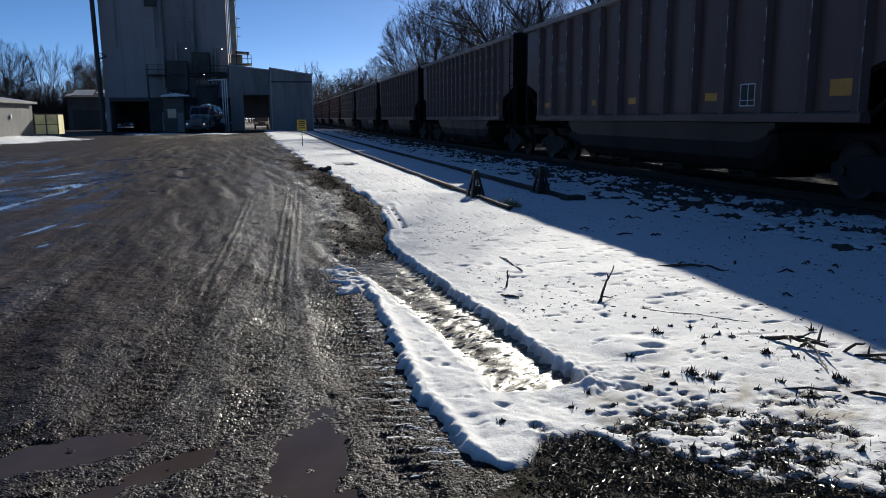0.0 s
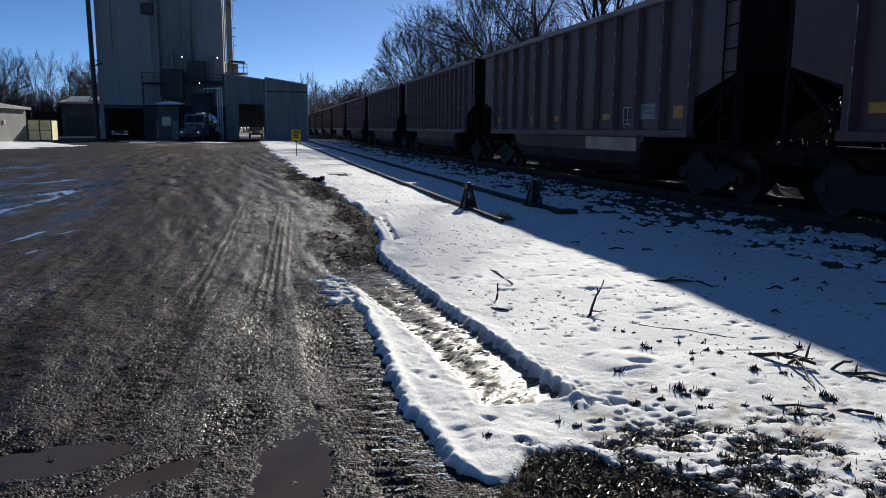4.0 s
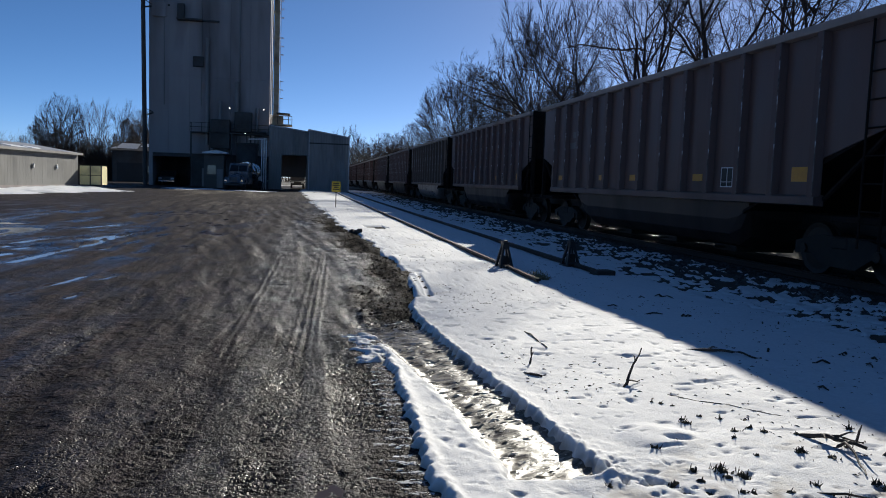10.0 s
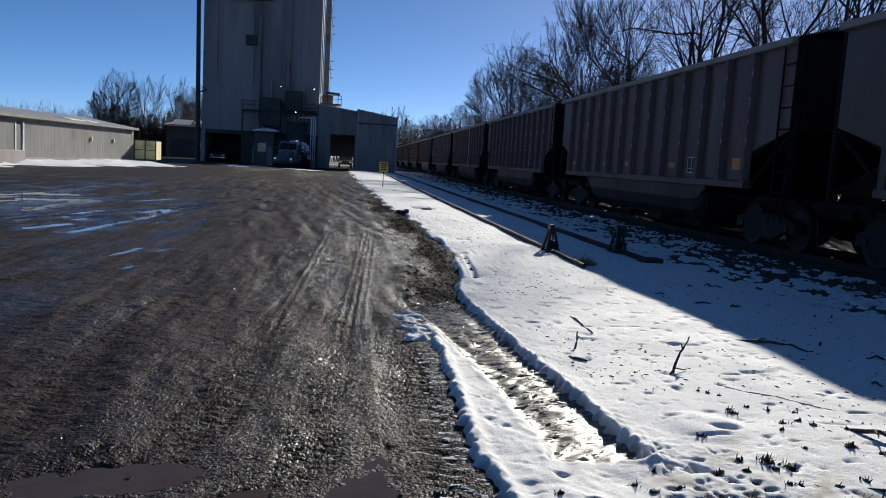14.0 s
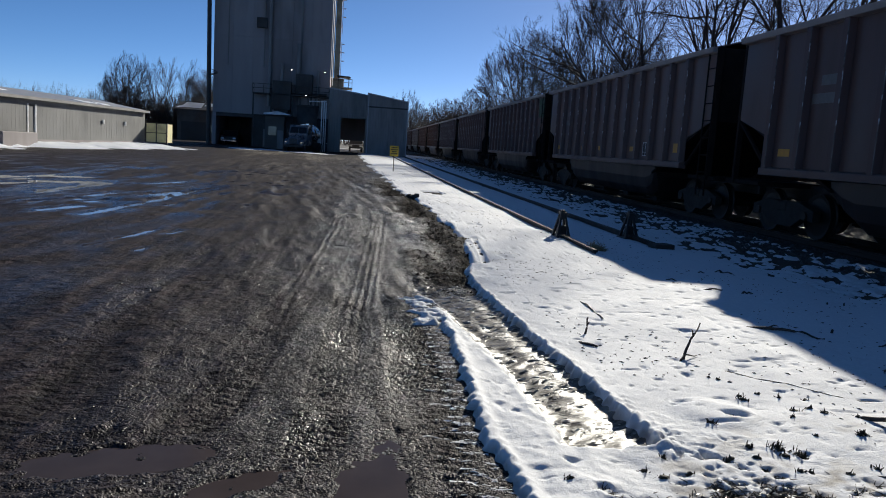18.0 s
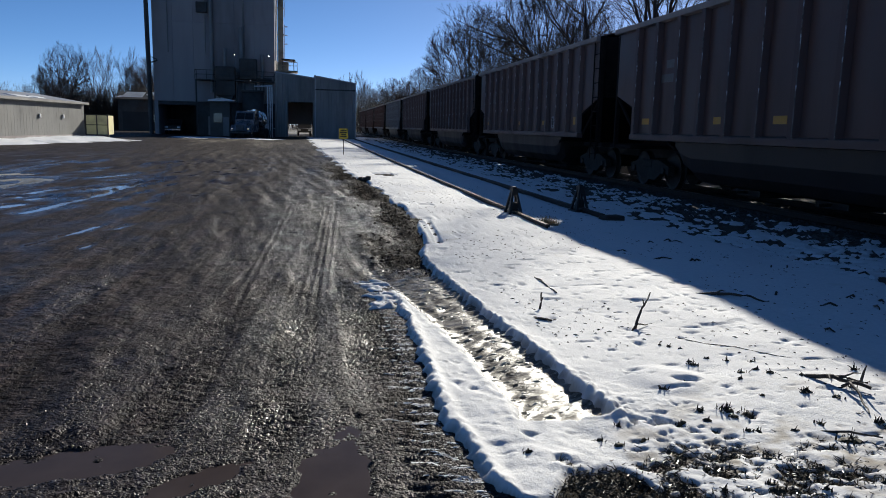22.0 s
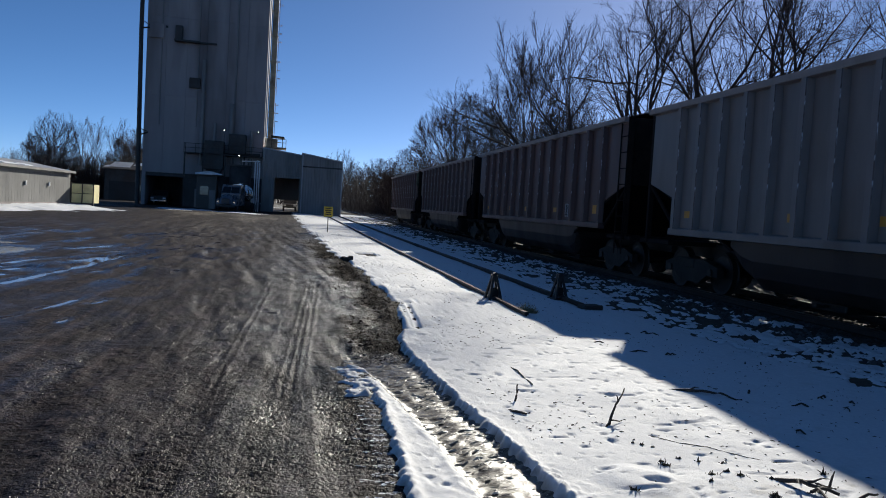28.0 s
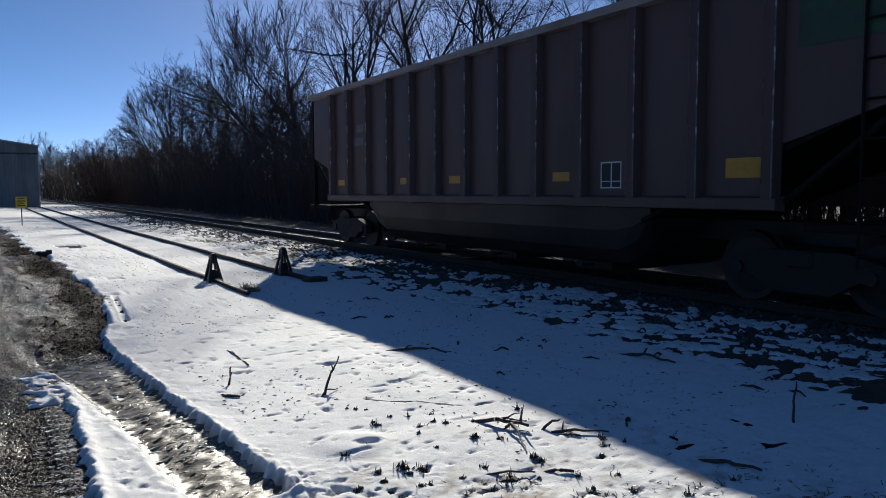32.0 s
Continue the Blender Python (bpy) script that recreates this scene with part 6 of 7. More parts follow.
def grow(rng, start, direction, length, radius, level, deepest, heavy, light, spread, lift, fine=0.0045):
    """One limb and, along it, its side limbs."""
    steps = max(3, 6 - level) if level < deepest else 1
    p, d = Vector(start), Vector(direction).normalized()
    pts, radii = [p.copy()], [radius]
    for k in range(steps):
        wander = Vector((rng.gauss(0, 1), rng.gauss(0, 1), rng.gauss(0, 0.6))) * (0.05 + 0.045 * level)
        d = (d + wander + Vector((0, 0, lift * (0.4 if level else 0.1)))).normalized()
        p = p + d * (length / steps)
        pts.append(p.copy())
        radii.append(radius * (1 - (0.93 if level == 0 else 0.75 if level < deepest else 0.9) * (k + 1) / steps))
    (heavy if level < 2 else light).add(pts, radii, (7, 5, 4, 3, 3)[min(level, 4)])
    if level >= deepest:
        return
    count = ((9, 9, 10, 6, 4) if deepest == 3 else (8, 7, 6, 4, 4))[level] + rng.randint(0, 1)
    for k in range(count):
        t = (0.32 if level == 0 else 0.18) + (0.98 - (0.32 if level == 0 else 0.18)) * (k + rng.random()) / count
        i = min(int(t * steps), steps - 1)
        at = pts[i].lerp(pts[i + 1], t * steps - i)
        axis = (pts[i + 1] - pts[i]).normalized()
        side = axis.orthogonal().normalized()
        side.rotate(Matrix.Rotation(rng.uniform(0, 2 * math.pi), 3, axis))
        lean = radians(rng.uniform(0.6, 1.15) * spread)
        go = axis * math.cos(lean) + side * math.sin(lean)
        r = max(radius * (1 - 0.72 * t) * rng.uniform(0.38, 0.6), fine)
        grow(rng, at, go, length * rng.uniform(0.42, 0.66) * (1.12 - 0.5 * t), r, level + 1, deepest, heavy, light, spread, lift, fine)


def make_tree(seed, height, radius, spread, lift, deepest, label, stems=1, fine=0.0045, fan=0.55):
    rng = random.Random(seed)
    heavy, light = Tubes(), Tubes()
    for k in range(stems):
        lean = Vector((rng.uniform(-0.12, 0.12), rng.uniform(-0.12, 0.12), 1)) if stems == 1 else Vector((rng.uniform(-fan, fan), rng.uniform(-fan, fan), 1))
        grow(rng, (rng.uniform(-0.15, 0.15) * (stems > 1), 0, -0.3), lean, height * rng.uniform(0.62, 0.75), radius, 0, deepest, heavy, light, spread, lift, fine)
    tree = thing("bare_tree", label, "tree", "bare trees")
    mesh_part("trunk", from_lists("trunk", heavy.v, heavy.f), BARK, tree, smooth=True)
    mesh_part("crown", from_lists("crown", light.v, light.f), TWIGS, tree, "crown of fine leafless twigs")
    return tree


def dome_tree(seed, height, half, foot, stems, thick, fine, label):
    """A bare tree whose limbs fan out from low down and end on a rounded dome."""
    rng = random.Random(seed)
    heavy, light = Tubes(), Tubes()
    mid, up = foot + 0.35 * (height - foot), 0.65 * (height - foot)

    def room(p, d):
        """How far it is from p along d to the rim of the crown."""
        reach = 0.0
        while reach < 2 * height:
            q = p + d * (reach + 0.25)
            high = up if q.z > mid else mid
            if (q.x / half) ** 2 + (q.y / half) ** 2 + ((q.z - mid) / high) ** 2 > 1:
                return reach
            reach += 0.25
        return reach

    def limb_to(p, d, length, r, level):
        pts, radii = [p.copy()], [r]
        steps = (6, 5, 3, 1)[level]
        for k in range(steps):
            d = (d + Vector((rng.gauss(0, 1), rng.gauss(0, 1), rng.gauss(0, 0.7))) * (0.05 + 0.04 * level) + Vector((0, 0, 0.05))).normalized()
            p = p + d * (length / steps)
            pts.append(p.copy())
            radii.append(max(r * (1 - 0.8 * (k + 1) / steps), fine * 0.5))
        (heavy if level < 2 else light).add(pts, radii, (7, 5, 3, 3)[level])
        if level == 3:
            return
        for k in range((9, 8, 7)[level]):
            t = 0.2 + 0.78 * (k + rng.random()) / (9, 8, 7)[level]
            i = min(int(t * steps), steps - 1)
            at = pts[i].lerp(pts[i + 1], t * steps - i)
            axis = (pts[i + 1] - pts[i]).normalized()
            side = axis.orthogonal().normalized()
            side.rotate(Matrix.Rotation(rng.uniform(0, 2 * math.pi), 3, axis))
            go = (axis * 0.8 + side * rng.uniform(0.35, 0.75) + Vector((at.x / half, at.y / half, 0.4)) * 0.25).normalized()
            span = min(room(at, go) * rng.uniform(0.8, 1.06), length * rng.uniform(0.4, 0.7))
            if span > 0.25:
                limb_to(at, go, span, max(r * (1 - 0.75 * t) * rng.uniform(0.4, 0.6), fine), level + 1)

    for k in range(stems):
        turn, lean = 2 * math.pi * (k + rng.random()) / stems, (0.15 + 0.75 * ((k * 0.618) % 1.0))
        d = Vector((math.cos(turn) * lean, math.sin(turn) * lean, 1)).normalized()
        p = Vector((0.12 * math.cos(turn), 0.12 * math.sin(turn), -0.3))
        limb_to(p, d, max(room(p + Vector((0, 0, 0.5 + 0.3 * foot)), d), height * 0.4) * rng.uniform(0.82, 0.95), thick * rng.uniform(0.7, 1.0), 0)
    tree = thing("bare_tree", label, "tree", "bare trees")
    mesh_part("trunk", from_lists("trunk", heavy.v, heavy.f), BARK, tree, smooth=True)
    mesh_part("crown", from_lists("crown", light.v, light.f), TWIGS, tree, "crown of fine leafless twigs")
    return tree


TREES = {"round": dome_tree(3, 15, 6.6, 0.8, 9, 0.17, 0.016, "leafless spreading deciduous tree with round twiggy crown"),
         "tall": make_tree(7, 19, 0.24, 38, 0.16, 4, "tall bare tree with upright branches behind the tracks", 1, 0.008),
         "slim": make_tree(11, 19, 0.13, 17, 0.22, 3, "slender leafless tree with steep thin branches", 1, 0.013),
         "wide": make_tree(19, 17, 0.32, 50, 0.12, 4, "old bare tree with forked trunk behind the tracks", 2, 0.008),
         "dense": dome_tree(23, 13.5, 4.0, 2.2, 7, 0.2, 0.02, "dense leafless tree with full rounded crown behind the shed")}
used = set()
TREE_PLACES = (("round", 19.7, 85, 1.0, 20), ("round", 22.3, 80, 0.85, 200), ("round", 20.5, 98, 0.55, 100), ("slim", 20.6, 62, 1.02, 0), ("slim", 22.0, 58, 1.0, 120), ("slim", 20.4, 70, 0.95, 60), ("wide", 21.5, 52, 1.15, 10), ("tall", 23.2, 47, 1.2, 80),
               ("tall", 21.2, 44, 1.1, 200), ("wide", 24.5, 40, 1.2, 140), ("slim", 25.5, 37, 1.3, 30), ("tall", 25.8, 34, 1.1, 300), ("wide", 27.5, 31, 1.1, 250), ("tall", 29.5, 29, 1.2, 20),
               ("slim", 28.5, 26, 1.3, 100), ("tall", 32.0, 25, 1.1, 160), ("wide", 26.0, 58, 1.1, 330), ("tall", 29.0, 50, 1.15, 240), ("round", 23.6, 64, 0.7, 140), ("slim", 22.5, 70, 1.1, 210), ("round", 16.6, 120, 0.6, 10),
               ("round", 25.2, 62, 0.75, 250), 
               ("dense", -34.9, 126, 1.0, 75), ("slim", -29.5, 128, 0.72, 0), ("slim", -27.5, 132, 0.75, 90), ("round", -25.0, 140, 0.85, 120), ("round", -23.0, 136, 0.8, 20), ("slim", -31.8, 130, 0.75, 200), ("round", -44, 150, 0.7, 300),
               ("slim", 12, 190, 0.85, 50), ("round", 17, 200, 0.85, 60), ("slim", 9, 205, 0.8, 10), ("round", 22, 185, 0.9, 10), ("slim", 15, 180, 0.8, 300), ("round", 27, 170, 1.0, 220), ("slim", 6, 215, 0.75, 110))
for kind, x, y, size, turn in TREE_PLACES:
    if x > 0 and y < 100:
        x, y, size = 1.3 * x, 1.3 * y, 1.3 * size       # the wood stands well back from the line
    m = Matrix.Translation((x, y, -0.1)) @ Matrix.Rotation(radians(turn), 4, "Z") @ Matrix.Scale(size, 4)
    if kind in used:
        t = copy_thing(TREES[kind], Matrix.Translation((x, y, -0.1)) @ Matrix.Rotation(radians(turn), 4, "Z"))
        t.scale = (size, size, size)
    else:
        used.add(kind)
        t = TREES[kind]
        t.matrix_basis = m

# a snapped trunk with one long level limb, in front of the wood
snag = thing("broken_tree", "snapped dead tree with one long level limb", "tree", "bare trees", Matrix.Translation((28.25, 60, -0.1)))
stem, arm = Tubes(), Tubes()
stem.add([Vector((0, 0, -0.3)), Vector((0.1, 0, 5)), Vector((-0.05, 0.1, 10)), Vector((0.0, 0, 13.9))], [0.26, 0.2, 0.15, 0.10], 8)
arm.add([Vector((1.3, 0, 13.1)), Vector((0, 0, 13.35)), Vector((-1.3, 0.1, 13.1)), Vector((-5.0, 0, 13.3)), Vector((-7.4, 0.1, 12.6))], [0.03, 0.09, 0.075, 0.05, 0.02], 6)
r_snag = random.Random(6)
for k in range(60):
    x = -7.2 * r_snag.random()
    p = Vector((x, 0, 13.1))
    q = p + Vector((r_snag.uniform(-0.9, 0.5), r_snag.uniform(-0.5, 0.5), r_snag.uniform(-0.9, 1.1)))
    arm.add([p, p.lerp(q, 0.5) + Vector((0.1, 0, 0.05)), q], [0.03, 0.022, 0.008], 3)
mesh_part("trunk", from_lists("trunk", stem.v, stem.f), BARK, snag, smooth=True)
mesh_part("limb", from_lists("limb", arm.v, arm.f), BARK, snag)


def brush(name, label, count, pick, seed, tall):
    """A thicket of thin forked stems as one mass."""
    rng = random.Random(seed)
    tubes = Tubes()
    for _ in range(count):
        x, y, h = pick(rng)
        h *= rng.uniform(0.45, 1.0) * tall
        p = Vector((x, y, -0.2))
        d = Vector((rng.uniform(-0.35, 0.35), rng.uniform(-0.35, 0.35), 1)).normalized()
        r = rng.uniform(0.012, 0.03) * (1 + y / 90)
        mid, top = p + d * h * 0.5, p + d * h + Vector((rng.uniform(-0.4, 0.4), rng.uniform(-0.4, 0.4), 0))
        tubes.add([p, mid, top], [r, r * 0.75, r * 0.2], 3)
        for k in range(5):
            a = p.lerp(mid, rng.uniform(0.3, 1)) if k < 2 else mid.lerp(top, rng.uniform(0, 0.8))
            tubes.add([a, a + Vector((rng.uniform(-0.8, 0.8), rng.uniform(-0.8, 0.8), rng.uniform(0.3, 1.1))) * (0.35 + 0.12 * h)], [r * 0.55, r * 0.15], 3)
    return tagged(mesh_part(name, from_lists(name, tubes.v, tubes.f), TWIGS), label, "brush", kind="stuff")


def by_track(rng):
    y = -14 + 178 * rng.random() ** 1.3
    return track_x(y) + 4.2 + abs(rng.gauss(0, 4.5)) + 0.02 * max(y - 60, 0), y, 6.4 + 0.012 * y


def by_mill(rng):
    return rng.uniform(-34, -21), rng.uniform(126, 136), 8.0


def bend(rng):
    y = rng.uniform(120, 215)
    return rng.uniform(0.03 * y + 9, 42), y, 9.5


def far_line(rng):
    x = rng.uniform(-160, 190)
    return x, 250 + 0.25 * abs(x) + rng.uniform(-20, 20), 15.0


brush("trackside_brush", "dense dark leafless brush along the tracks", 6400, by_track, 31, 1.0)
def low_by_track(rng):
    y = rng.uniform(-16, 45)
    return track_x(y) + 4.6 + 3.5 * rng.random(), y, 3.2


brush("trackside_undergrowth", "low dark tangle of briars beside the track", 1700, low_by_track, 36, 1.0)
brush("bend_brush", "dark bare thicket where the line bends away", 1500, bend, 34, 1.0)
brush("yard_brush", "dark leafless thicket behind the yard", 900, by_mill, 32, 1.0)
brush("far_woods", "distant band of bare winter woods", 3600, far_line, 33, 1.0)

# ---- small things along the siding and in the snow ----
WOOD = mat("wet_dead_wood", (0.022, 0.016, 0.012), (0.07, 0.052, 0.04), 30, (0.6, 0.9), bump=0.003, bump_scale=60, stretch=(1, 1, 0.3))
WEED = mat("dead_weed", (0.012, 0.010, 0.005), (0.04, 0.032, 0.015), 20, (0.7, 0.9), vary=0.4, island=True)
WET_BLADE = mat("wet_grass_blades", (0.03, 0.022, 0.012), (0.11, 0.085, 0.046), 20, (0.14, 0.4), vary=0.6, island=True, spec=0.5)
STRAW = mat("dry_straw_grass", (0.26, 0.19, 0.10), (0.40, 0.30, 0.17), 15, (0.7, 0.9), vary=0.3, island=True)


def snow_top(x, y):
    return float(snow_z(np.array([float(x)]), np.array([float(y)]))[0])


def wheel_stop(x, y):
    """A bolted A-shaped wheel stop clamped on a rail."""
    t = thing("wheel_stop", "black steel wheel stop bolted on the siding rail", "rail stop", "rail wheel stops", pose(x, y, 0, 0, 0, -0.86))
    for sx in (-1, 1):
        for sy in (-1, 1):
            bm = bmesh.new()
            lo = [bm.verts.new((sx * 0.125 + a, sy * 0.19 + b, -0.13)) for a, b in ((-0.022, -0.03), (0.022, -0.03), (0.022, 0.03), (-0.022, 0.03))]
            hi = [bm.verts.new((sx * 0.022 + a * 0.8, sy * 0.03 + b * 0.8, 0.43)) for a, b in ((-0.022, -0.03), (0.022, -0.03), (0.022, 0.03), (-0.022, 0.03))]
            bm.faces.new(lo[::-1])
            bm.faces.new(hi)
            for k in range(4):
                bm.faces.new((lo[k], lo[(k + 1) % 4], hi[(k + 1) % 4], hi[k]))
            part("leg", bm, STEEL_BLACK, t)
        part("rail_clamp", boxed(sx * 0.05, sx * 0.15, -0.22, 0.22, -0.16, -0.03, 0.012), STEEL_BLACK, t)
        for yy in (-0.12, 0.12):
            part("bolt", rod(bmesh.new(), (sx * 0.13, yy, -0.06), (sx * 0.18, yy, -0.06), 0.02, sides=6), BOGIE, t)
    part("cross_plate", prism([(-0.10, 0.0), (0.10, 0.0), (0.065, 0.18), (-0.065, 0.18)], "y", -0.03, 0.03), STEEL_BLACK, t)
    part("wheel_plate", prism([(-0.05, 0.42), (0.05, 0.42), (0.04, 0.30), (-0.04, 0.30)], "y", -0.09, 0.09), STEEL_BLACK, t)
    part("cap", boxed(-0.04, 0.04, -0.06, 0.06, 0.415, 0.455, 0.012), STEEL_BLACK, t)
    part("shoe", boxed(-0.09, 0.09, -0.30, 0.26, 0.0, 0.03, 0.008), STEEL_BLACK, t)
    return t


wheel_stop(siding_x(12.7) - 0.73, 12.7)
wheel_stop(siding_x(13.3) + 0.73, 13.3)
blk2 = thing("fallen_tie_block", "short dark wooden block lying at the rail end", "timber", m=pose(siding_x(12.0) + 0.82, 11.95, -0.10, 0, 0, 12))
part("block", boxed(-0.18, 0.2, -0.12, 0.14, -0.03, 0.13, 0.02), TIE, blk2)

sign = thing("yellow_sign", "small yellow sign with dark bars on a thin post", "sign", m=pose(2.24, 38, -0.02, 0, 0, -3))
part("post", boxed(-0.02, 0.02, 0.0, 0.03, -0.1, 1.3), DARK_METAL, sign)
panel = part("panel", boxed(-0.22, 0.22, -0.02, 0.0, 0.82, 1.34, 0.006), SIGN_YELLOW, sign)
for z, w in ((1.22, 0.15), (1.12, 0.17), (1.02, 0.12), (0.92, 0.16)):
    part("text_bar", boxed(-w, w, -0.025, -0.0195, z, z + 0.05), STEEL_BLACK, panel)


def limb(points, r0, r1, name="branch", label="", twigs=(), group="fallen sticks", bury=0.02):
    """A stick through (x, y, height over the snow) points, with short side twigs."""
    base = points[0]
    z0 = snow_top(base[0], base[1])
    stick = thing(name, label, "branch", group, Matrix.Translation((base[0], base[1], z0)))
    rel = [Vector((x - base[0], y - base[1], (snow_top(x, y) - z0 if h < 0.06 else 0) + h - (bury if k == 0 else 0))) for k, (x, y, h) in enumerate(points)]
    dense = []
    for a, b in zip(rel, rel[1:]):
        for k in range(4):
            q = a.lerp(b, k / 4)
            q += Vector((noise.noise(q * 9 + Vector((3, 1, 7))), noise.noise(q * 9), noise.noise(q * 9 + Vector((0, 5, 2))))) * r0 * 1.2
            dense.append(q)
    dense.append(rel[-1])
    tb = Tubes()
    tb.add(dense, [r0 + (r1 - r0) * k / (len(dense) - 1) for k in range(len(dense))], 7)
    mesh_part("stem", from_lists("stem", tb.v, tb.f), WOOD, stick, smooth=True)
    for at, dx, dy, dz in twigs:
        i = min(int(at * (len(dense) - 1)), len(dense) - 1)
        tw = Tubes()
        p = dense[i]
        tw.add([p, p + Vector((dx, dy, dz)) * 0.55 + Vector((0, 0, r0)), p + Vector((dx, dy, dz))], [r0 * 0.6, r0 * 0.45, r0 * 0.15], 5)
        mesh_part("twig", from_lists("twig", tw.v, tw.f), WOOD, stick)
    return stick


limb([(2.44, 4.86, 0), (2.53, 4.98, 0.075), (2.61, 5.07, 0.125), (2.715, 5.20, 0.2)], 0.012, 0.005, "upright_stick", "thin dead stick standing upright in the snow", ((0.45, 0.03, 0.02, 0.05), (0.7, -0.02, 0.0, 0.05)))
limb([(2.40, 4.83, 0.008), (2.48, 4.90, 0.03), (2.60, 4.97, 0.01)], 0.009, 0.004, "small_stick", "short dead twig lying on snow")
limb([(1.93, 5.55, 0), (1.97, 5.62, 0.055), (2.0, 5.71, 0.106)], 0.010, 0.006, "upright_stick", "short dead stick standing upright in the snow", ((0.5, 0.02, 0, 0.03),))
limb([(2.29, 6.82, 0.016), (2.295, 6.62, 0.010), (2.285, 6.4, 0.008), (2.26, 6.08, 0.006)], 0.009, 0.007, "lying_twig", "thin dark twig lying on sunlit snow")
limb([(2.54, 4.86, 0.001), (2.65, 4.59, 0.003), (2.79, 4.44, 0.001), (2.93, 4.33, 0.003), (3.09, 4.12, 0.001), (3.23, 4.03, 0.003), (3.44, 4.02, 0.001)], 0.0035, 0.0025, "buried_vine", "thin dead vine half buried in the snow")
limb([(1.80, 5.27, 0.01), (1.84, 5.22, 0.01), (1.90, 5.15, 0.008)], 0.014, 0.008, "wood_chip", "dark scrap of wood on the snow")
limb([(3.02, 3.72, 0.02), (3.10, 3.58, 0.05), (3.20, 3.40, 0.03)], 0.015, 0.010, "fallen_branch", "dark wet fallen branch on thin snow", ((0.4, -0.06, -0.10, 0.02), (0.9, 0.03, 0.0, 0.11)))
limb([(3.06, 3.66, 0.035), (3.14, 3.55, 0.05), (3.23, 3.46, 0.04)], 0.012, 0.007, "fallen_branch", "dark wet fallen branch on thin snow", ((0.6, 0.08, -0.04, 0.03),))
limb([(3.08, 3.52, 0.0), (3.09, 3.45, 0.05), (3.05, 3.30, 0.03), (2.95, 3.11, 0.01)], 0.012, 0.004, "fallen_branch", "dark crooked branch on thin snow", ((0.3, 0.05, -0.06, 0.03),))
limb([(3.28, 3.37, 0.01), (3.36, 3.36, 0.05), (3.43, 3.37, 0.04)], 0.011, 0.006, "fallen_branch", "short forked branch on the snow")
limb([(3.30, 3.30, 0.02), (3.42, 3.22, 0.03), (3.58, 3.08, 0.015)], 0.012, 0.005, "fallen_branch", "dark wet fallen branch on thin snow", ((0.3, 0.05, 0.04, 0.05),))
limb([(3.32, 3.26, 0.01), (3.37, 3.19, 0.02), (3.40, 3.14, 0.01)], 0.010, 0.006, "fallen_branch", "short broken branch on the snow")
limb([(3.52, 5.93, 0.01), (3.70, 5.80, 0.018), (3.86, 5.66, 0.02), (3.97, 5.50, 0.01)], 0.016, 0.007, "shaded_branch", "long thin branch lying on shaded snow", ((0.3, 0.1, 0.0, 0.02),))
limb([(5.30, 4.70, 0.01), (5.36, 4.45, 0.04), (5.42, 4.15, 0.01)], 0.018, 0.008, "shaded_branch", "dark branch lying on shaded snow", ((0.5, 0.1, 0.05, 0.03),))
limb([(4.72, 2.58, 0.01), (4.86, 2.68, 0.10), (4.98, 2.74, 0.2)], 0.010, 0.005, "upright_stick", "thin stick leaning out of shaded snow")
limb([(3.70, 2.50, 0.01), (3.78, 2.36, 0.02), (3.82, 2.18, 0.01)], 0.014, 0.007, "shaded_branch", "dark twig lying on shaded snow")
limb([(2.55, 2.98, 0.01), (2.66, 2.90, 0.02), (2.80, 2.84, 0.01)], 0.008, 0.004, "small_stick", "thin dead twig lying on snow")
limb([(2.86, 2.84, 0.01), (2.90, 2.79, 0.015), (2.97, 2.72, 0.01)], 0.012, 0.008, "small_stick", "short dark twig on snow")
rng = random.Random(12)
for k in range(30):
    x, y = rng.uniform(3.9, 6.6), rng.uniform(3.0, 9.5)
    a, l = rng.uniform(0, 6.3), rng.uniform(0.06, 0.22)
    limb([(x, y, 0.005), (x + 0.5 * l * math.cos(a), y + 0.5 * l * math.sin(a), 0.02), (x + l * math.cos(a), y + l * math.sin(a), 0.005)], rng.uniform(0.008, 0.018), 0.005, "wood_scrap", "dark scrap of wood on shaded snow")
limb([(1.52, 20.1, 0.0), (1.7, 20.0, 0.03), (1.9, 19.9, 0.02)], 0.10, 0.08, "rubber_scrap", "dark lump of torn rubber at the road edge", group="")


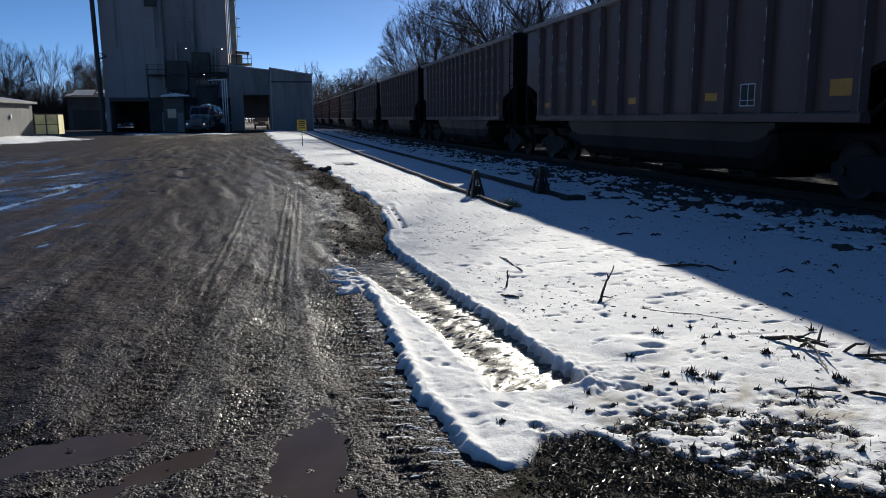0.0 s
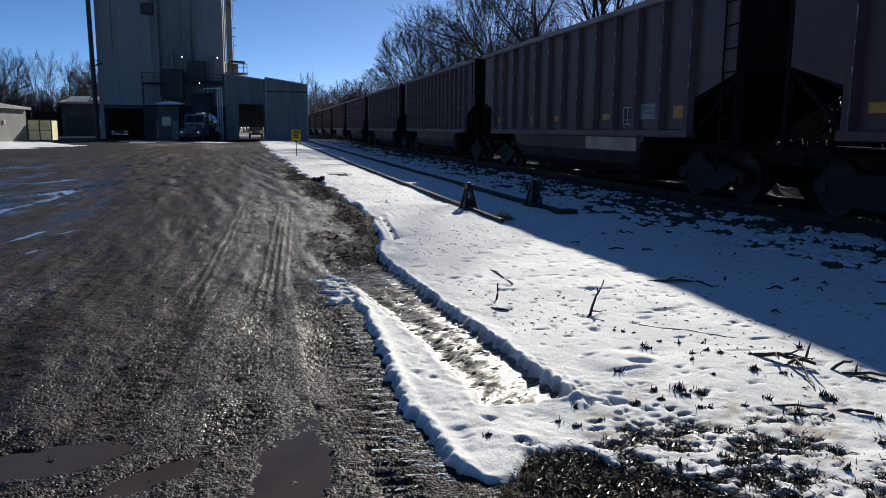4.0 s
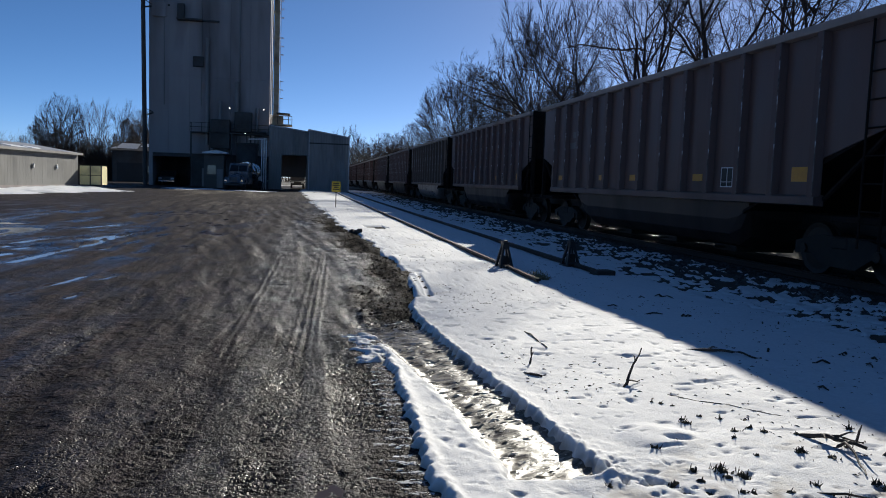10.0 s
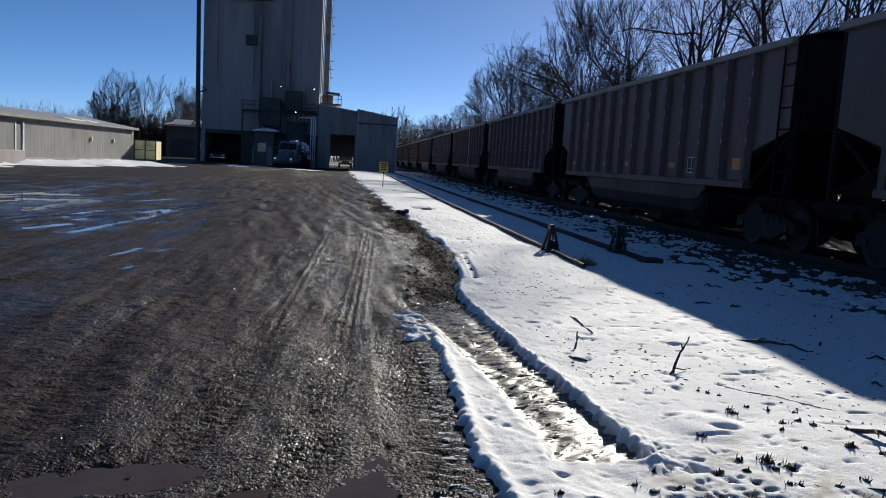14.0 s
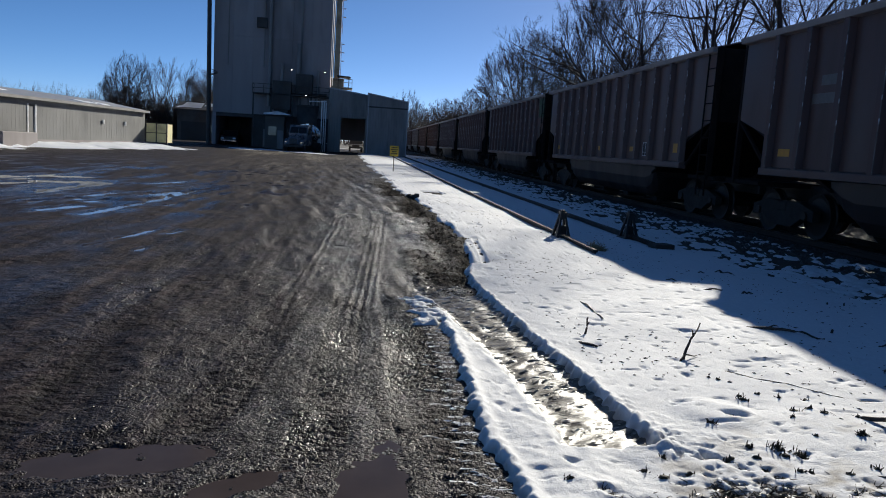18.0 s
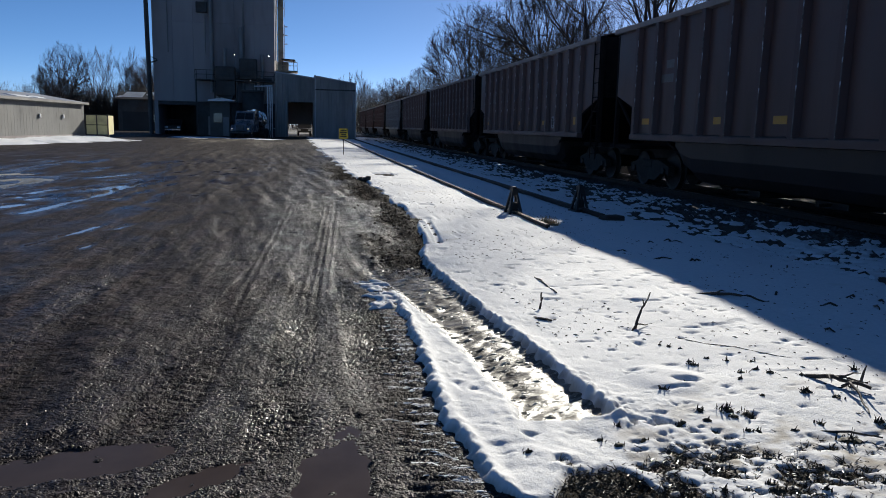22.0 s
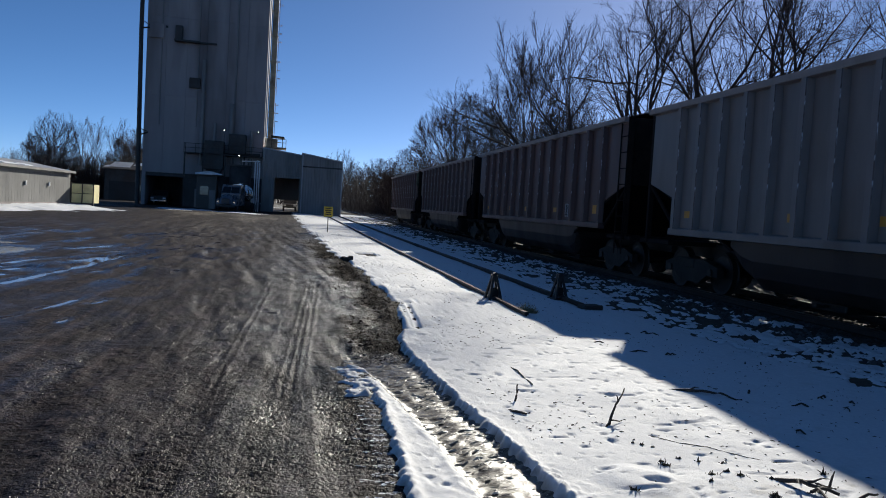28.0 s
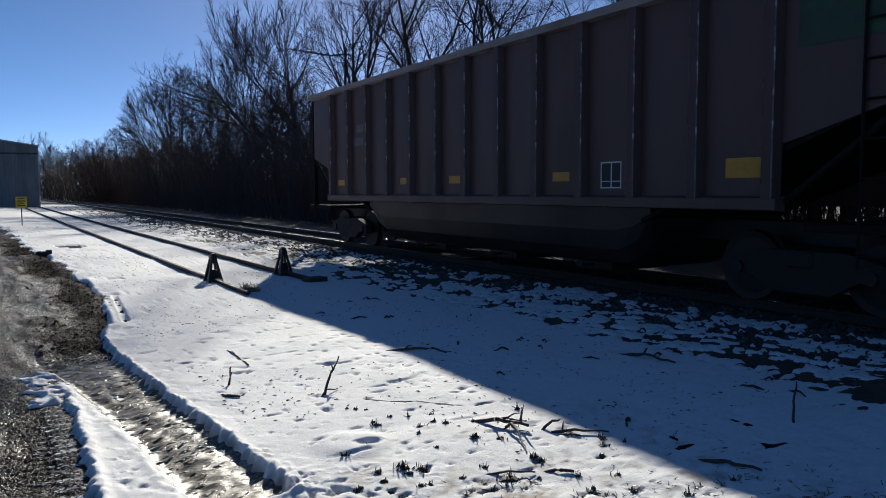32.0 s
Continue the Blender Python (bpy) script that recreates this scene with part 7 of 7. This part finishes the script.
def tuft(x, y, blades, high, wide, material, label, name="weed_tuft"):
    r = random.Random(int(x * 1000 + y * 77))
    tb = Tubes()
    for k in range(int(blades * 3.5)):
        a = r.uniform(0, 2 * math.pi)
        q = r.uniform(0, wide * 0.6)
        p = Vector((q * math.cos(a), q * math.sin(a), -0.02))
        out = Vector((r.uniform(-1, 1), r.uniform(-1, 1), 0)) * r.uniform(0.05, 0.4) * high
        h = high * (r.uniform(0.4, 0.85) if k % 12 == 0 else r.uniform(0.08, 0.4))
        w = r.uniform(0.002, 0.004) if k % 14 == 0 else r.uniform(0.0025, 0.0065)
        tb.add([p, p + out * 0.35 + Vector((0, 0, h * 0.65)), p + out + Vector((0, 0, h * r.uniform(0.7, 1.05)))], [w, w * 0.8, w * 0.3], 3)
    t = thing(name, label, "weeds", "weed tufts", Matrix.Translation((x, y, snow_top(x, y))))
    mesh_part("foliage", from_lists("foliage", tb.v, tb.f), material, t)
    bm = bmesh.new()
    bmesh.ops.create_icosphere(bm, subdivisions=2, radius=1.0)
    for v in bm.verts:
        k = r.uniform(0.55, 1.2)
        v.co = (v.co.x * wide * 0.45 * k, v.co.y * wide * 0.3 * k, v.co.z * 0.016 * k - 0.004)
    part("root_clump", bm, material, t)
    return t


TUFTS = ((2.22, 3.26, 40, 0.09, 0.09), (2.30, 3.20, 30, 0.08, 0.08), (2.63, 2.85, 60, 0.08, 0.14), (2.24, 3.70, 26, 0.05, 0.05), (2.83, 3.79, 26, 0.07, 0.06), (2.78, 3.86, 18, 0.06, 0.05), (1.90, 3.14, 20, 0.05, 0.06),
         (3.06, 2.37, 22, 0.07, 0.06), (2.80, 3.44, 16, 0.07, 0.04), (2.17, 4.88, 14, 0.04, 0.04), (2.58, 3.71, 14, 0.06, 0.04), (2.60, 4.12, 14, 0.07, 0.04), (2.49, 4.42, 16, 0.05, 0.05), (2.54, 4.36, 12, 0.05, 0.04),
         (2.44, 4.46, 12, 0.05, 0.04), (2.54, 3.43, 12, 0.05, 0.04), (2.70, 4.05, 10, 0.07, 0.03), (1.50, 2.51, 26, 0.06, 0.08), (1.86, 2.60, 34, 0.06, 0.10), (1.02, 2.89, 30, 0.05, 0.05), (1.42, 3.03, 22, 0.07, 0.05),
         (2.48, 2.44, 30, 0.07, 0.08), (3.01, 3.74, 16, 0.06, 0.05), (2.10, 2.72, 34, 0.06, 0.09), (1.70, 2.75, 22, 0.05, 0.07), (2.28, 2.62, 26, 0.06, 0.08), (2.9, 2.5, 22, 0.07, 0.06), (1.95, 2.42, 36, 0.07, 0.1),
         (2.95, 3.02, 14, 0.06, 0.04), (3.3, 2.85, 14, 0.05, 0.05), (2.42, 2.98, 20, 0.05, 0.06), (1.62, 2.98, 14, 0.05, 0.05), (2.02, 3.05, 16, 0.06, 0.05), (3.25, 2.2, 20, 0.07, 0.07))
more = random.Random(44)
SPRIGS = []
while len(SPRIGS) < 44:
    x, y = more.uniform(1.3, 3.7), more.uniform(1.95, 4.2)
    if snow_depth(np.array([x]), np.array([y]))[0] > -0.02 and more.random() < 1.25 - 0.45 * (y - 2.0):
        SPRIGS.append((x, y, more.randint(14, 34), more.uniform(0.05, 0.085), more.uniform(0.03, 0.08)))
for x, y, n, h, w in TUFTS + tuple(SPRIGS):
    tuft(x, y, n, h, w, WEED, "dark dead weed tuft poking through snow")
for x, y, n, h, w in ((3.92, 11.25, 220, 0.24, 0.26), (3.80, 11.15, 120, 0.2, 0.2)):
    tuft(x, y, n, h, w, STRAW, "clump of dry straw-coloured grass at the rail end", "straw_grass")


def grass_field(rng, n):
    x, y = rng.uniform(1.0, 4.2, n), rng.uniform(1.3, 3.1, n)
    ok = (snow_depth(x, y) < 0.02) | (rng.random(n) < 0.04)
    return x[ok], y[ok]


rng2 = np.random.default_rng(8)
gx, gy = grass_field(rng2, 15000)
tb = Tubes()
r = random.Random(3)
gz = ground_z(gx, gy)
for x, y, z in zip(gx, gy, gz):
    p = Vector((x, y, z - 0.005))
    out = Vector((r.uniform(-1, 1), r.uniform(-1, 1), 0)) * 0.055
    tb.add([p, p + out * 0.5 + Vector((0, 0, 0.02)), p + out + Vector((0, 0, r.uniform(0.004, 0.035)))], [0.003, 0.0026, 0.001], 3)
tagged(mesh_part("dead_grass", from_lists("dead_grass", tb.v, tb.f), WET_BLADE), "matted wet dead grass among thin snow", "grass", kind="stuff")


def debris(rng, n):
    y = rng.uniform(1.2, 4.2, n) ** 2 + 1.5
    x = 1.75 + rng.random(n) ** 1.3 * (4.6 + 0.02 * y)
    ok = vnoise(x, y, 0.8, 91) > -0.2
    return x[ok], y[ok]


rng3 = np.random.default_rng(9)
dx, dy = debris(rng3, 2600)
tb = Tubes()
for x, y in zip(dx, dy):
    z = snow_top(x, y)
    a = r.uniform(0, 6.3)
    l = r.uniform(0.004, 0.024) * r.uniform(0.5, 1.0)
    tb.add([Vector((x, y, z)), Vector((x + l * math.cos(a), y + l * math.sin(a), z + 0.004)), Vector((x + 2 * l * math.cos(a), y + 2 * l * math.sin(a), z + 0.002))], [0.0015, 0.2 * l + 0.001, 0.001], 4)
tagged(mesh_part("leaf_litter_bits", from_lists("leaf_litter_bits", tb.v, tb.f), WOOD), "scattered dark leaf and bark bits on the snow", "litter", kind="stuff")

motions()
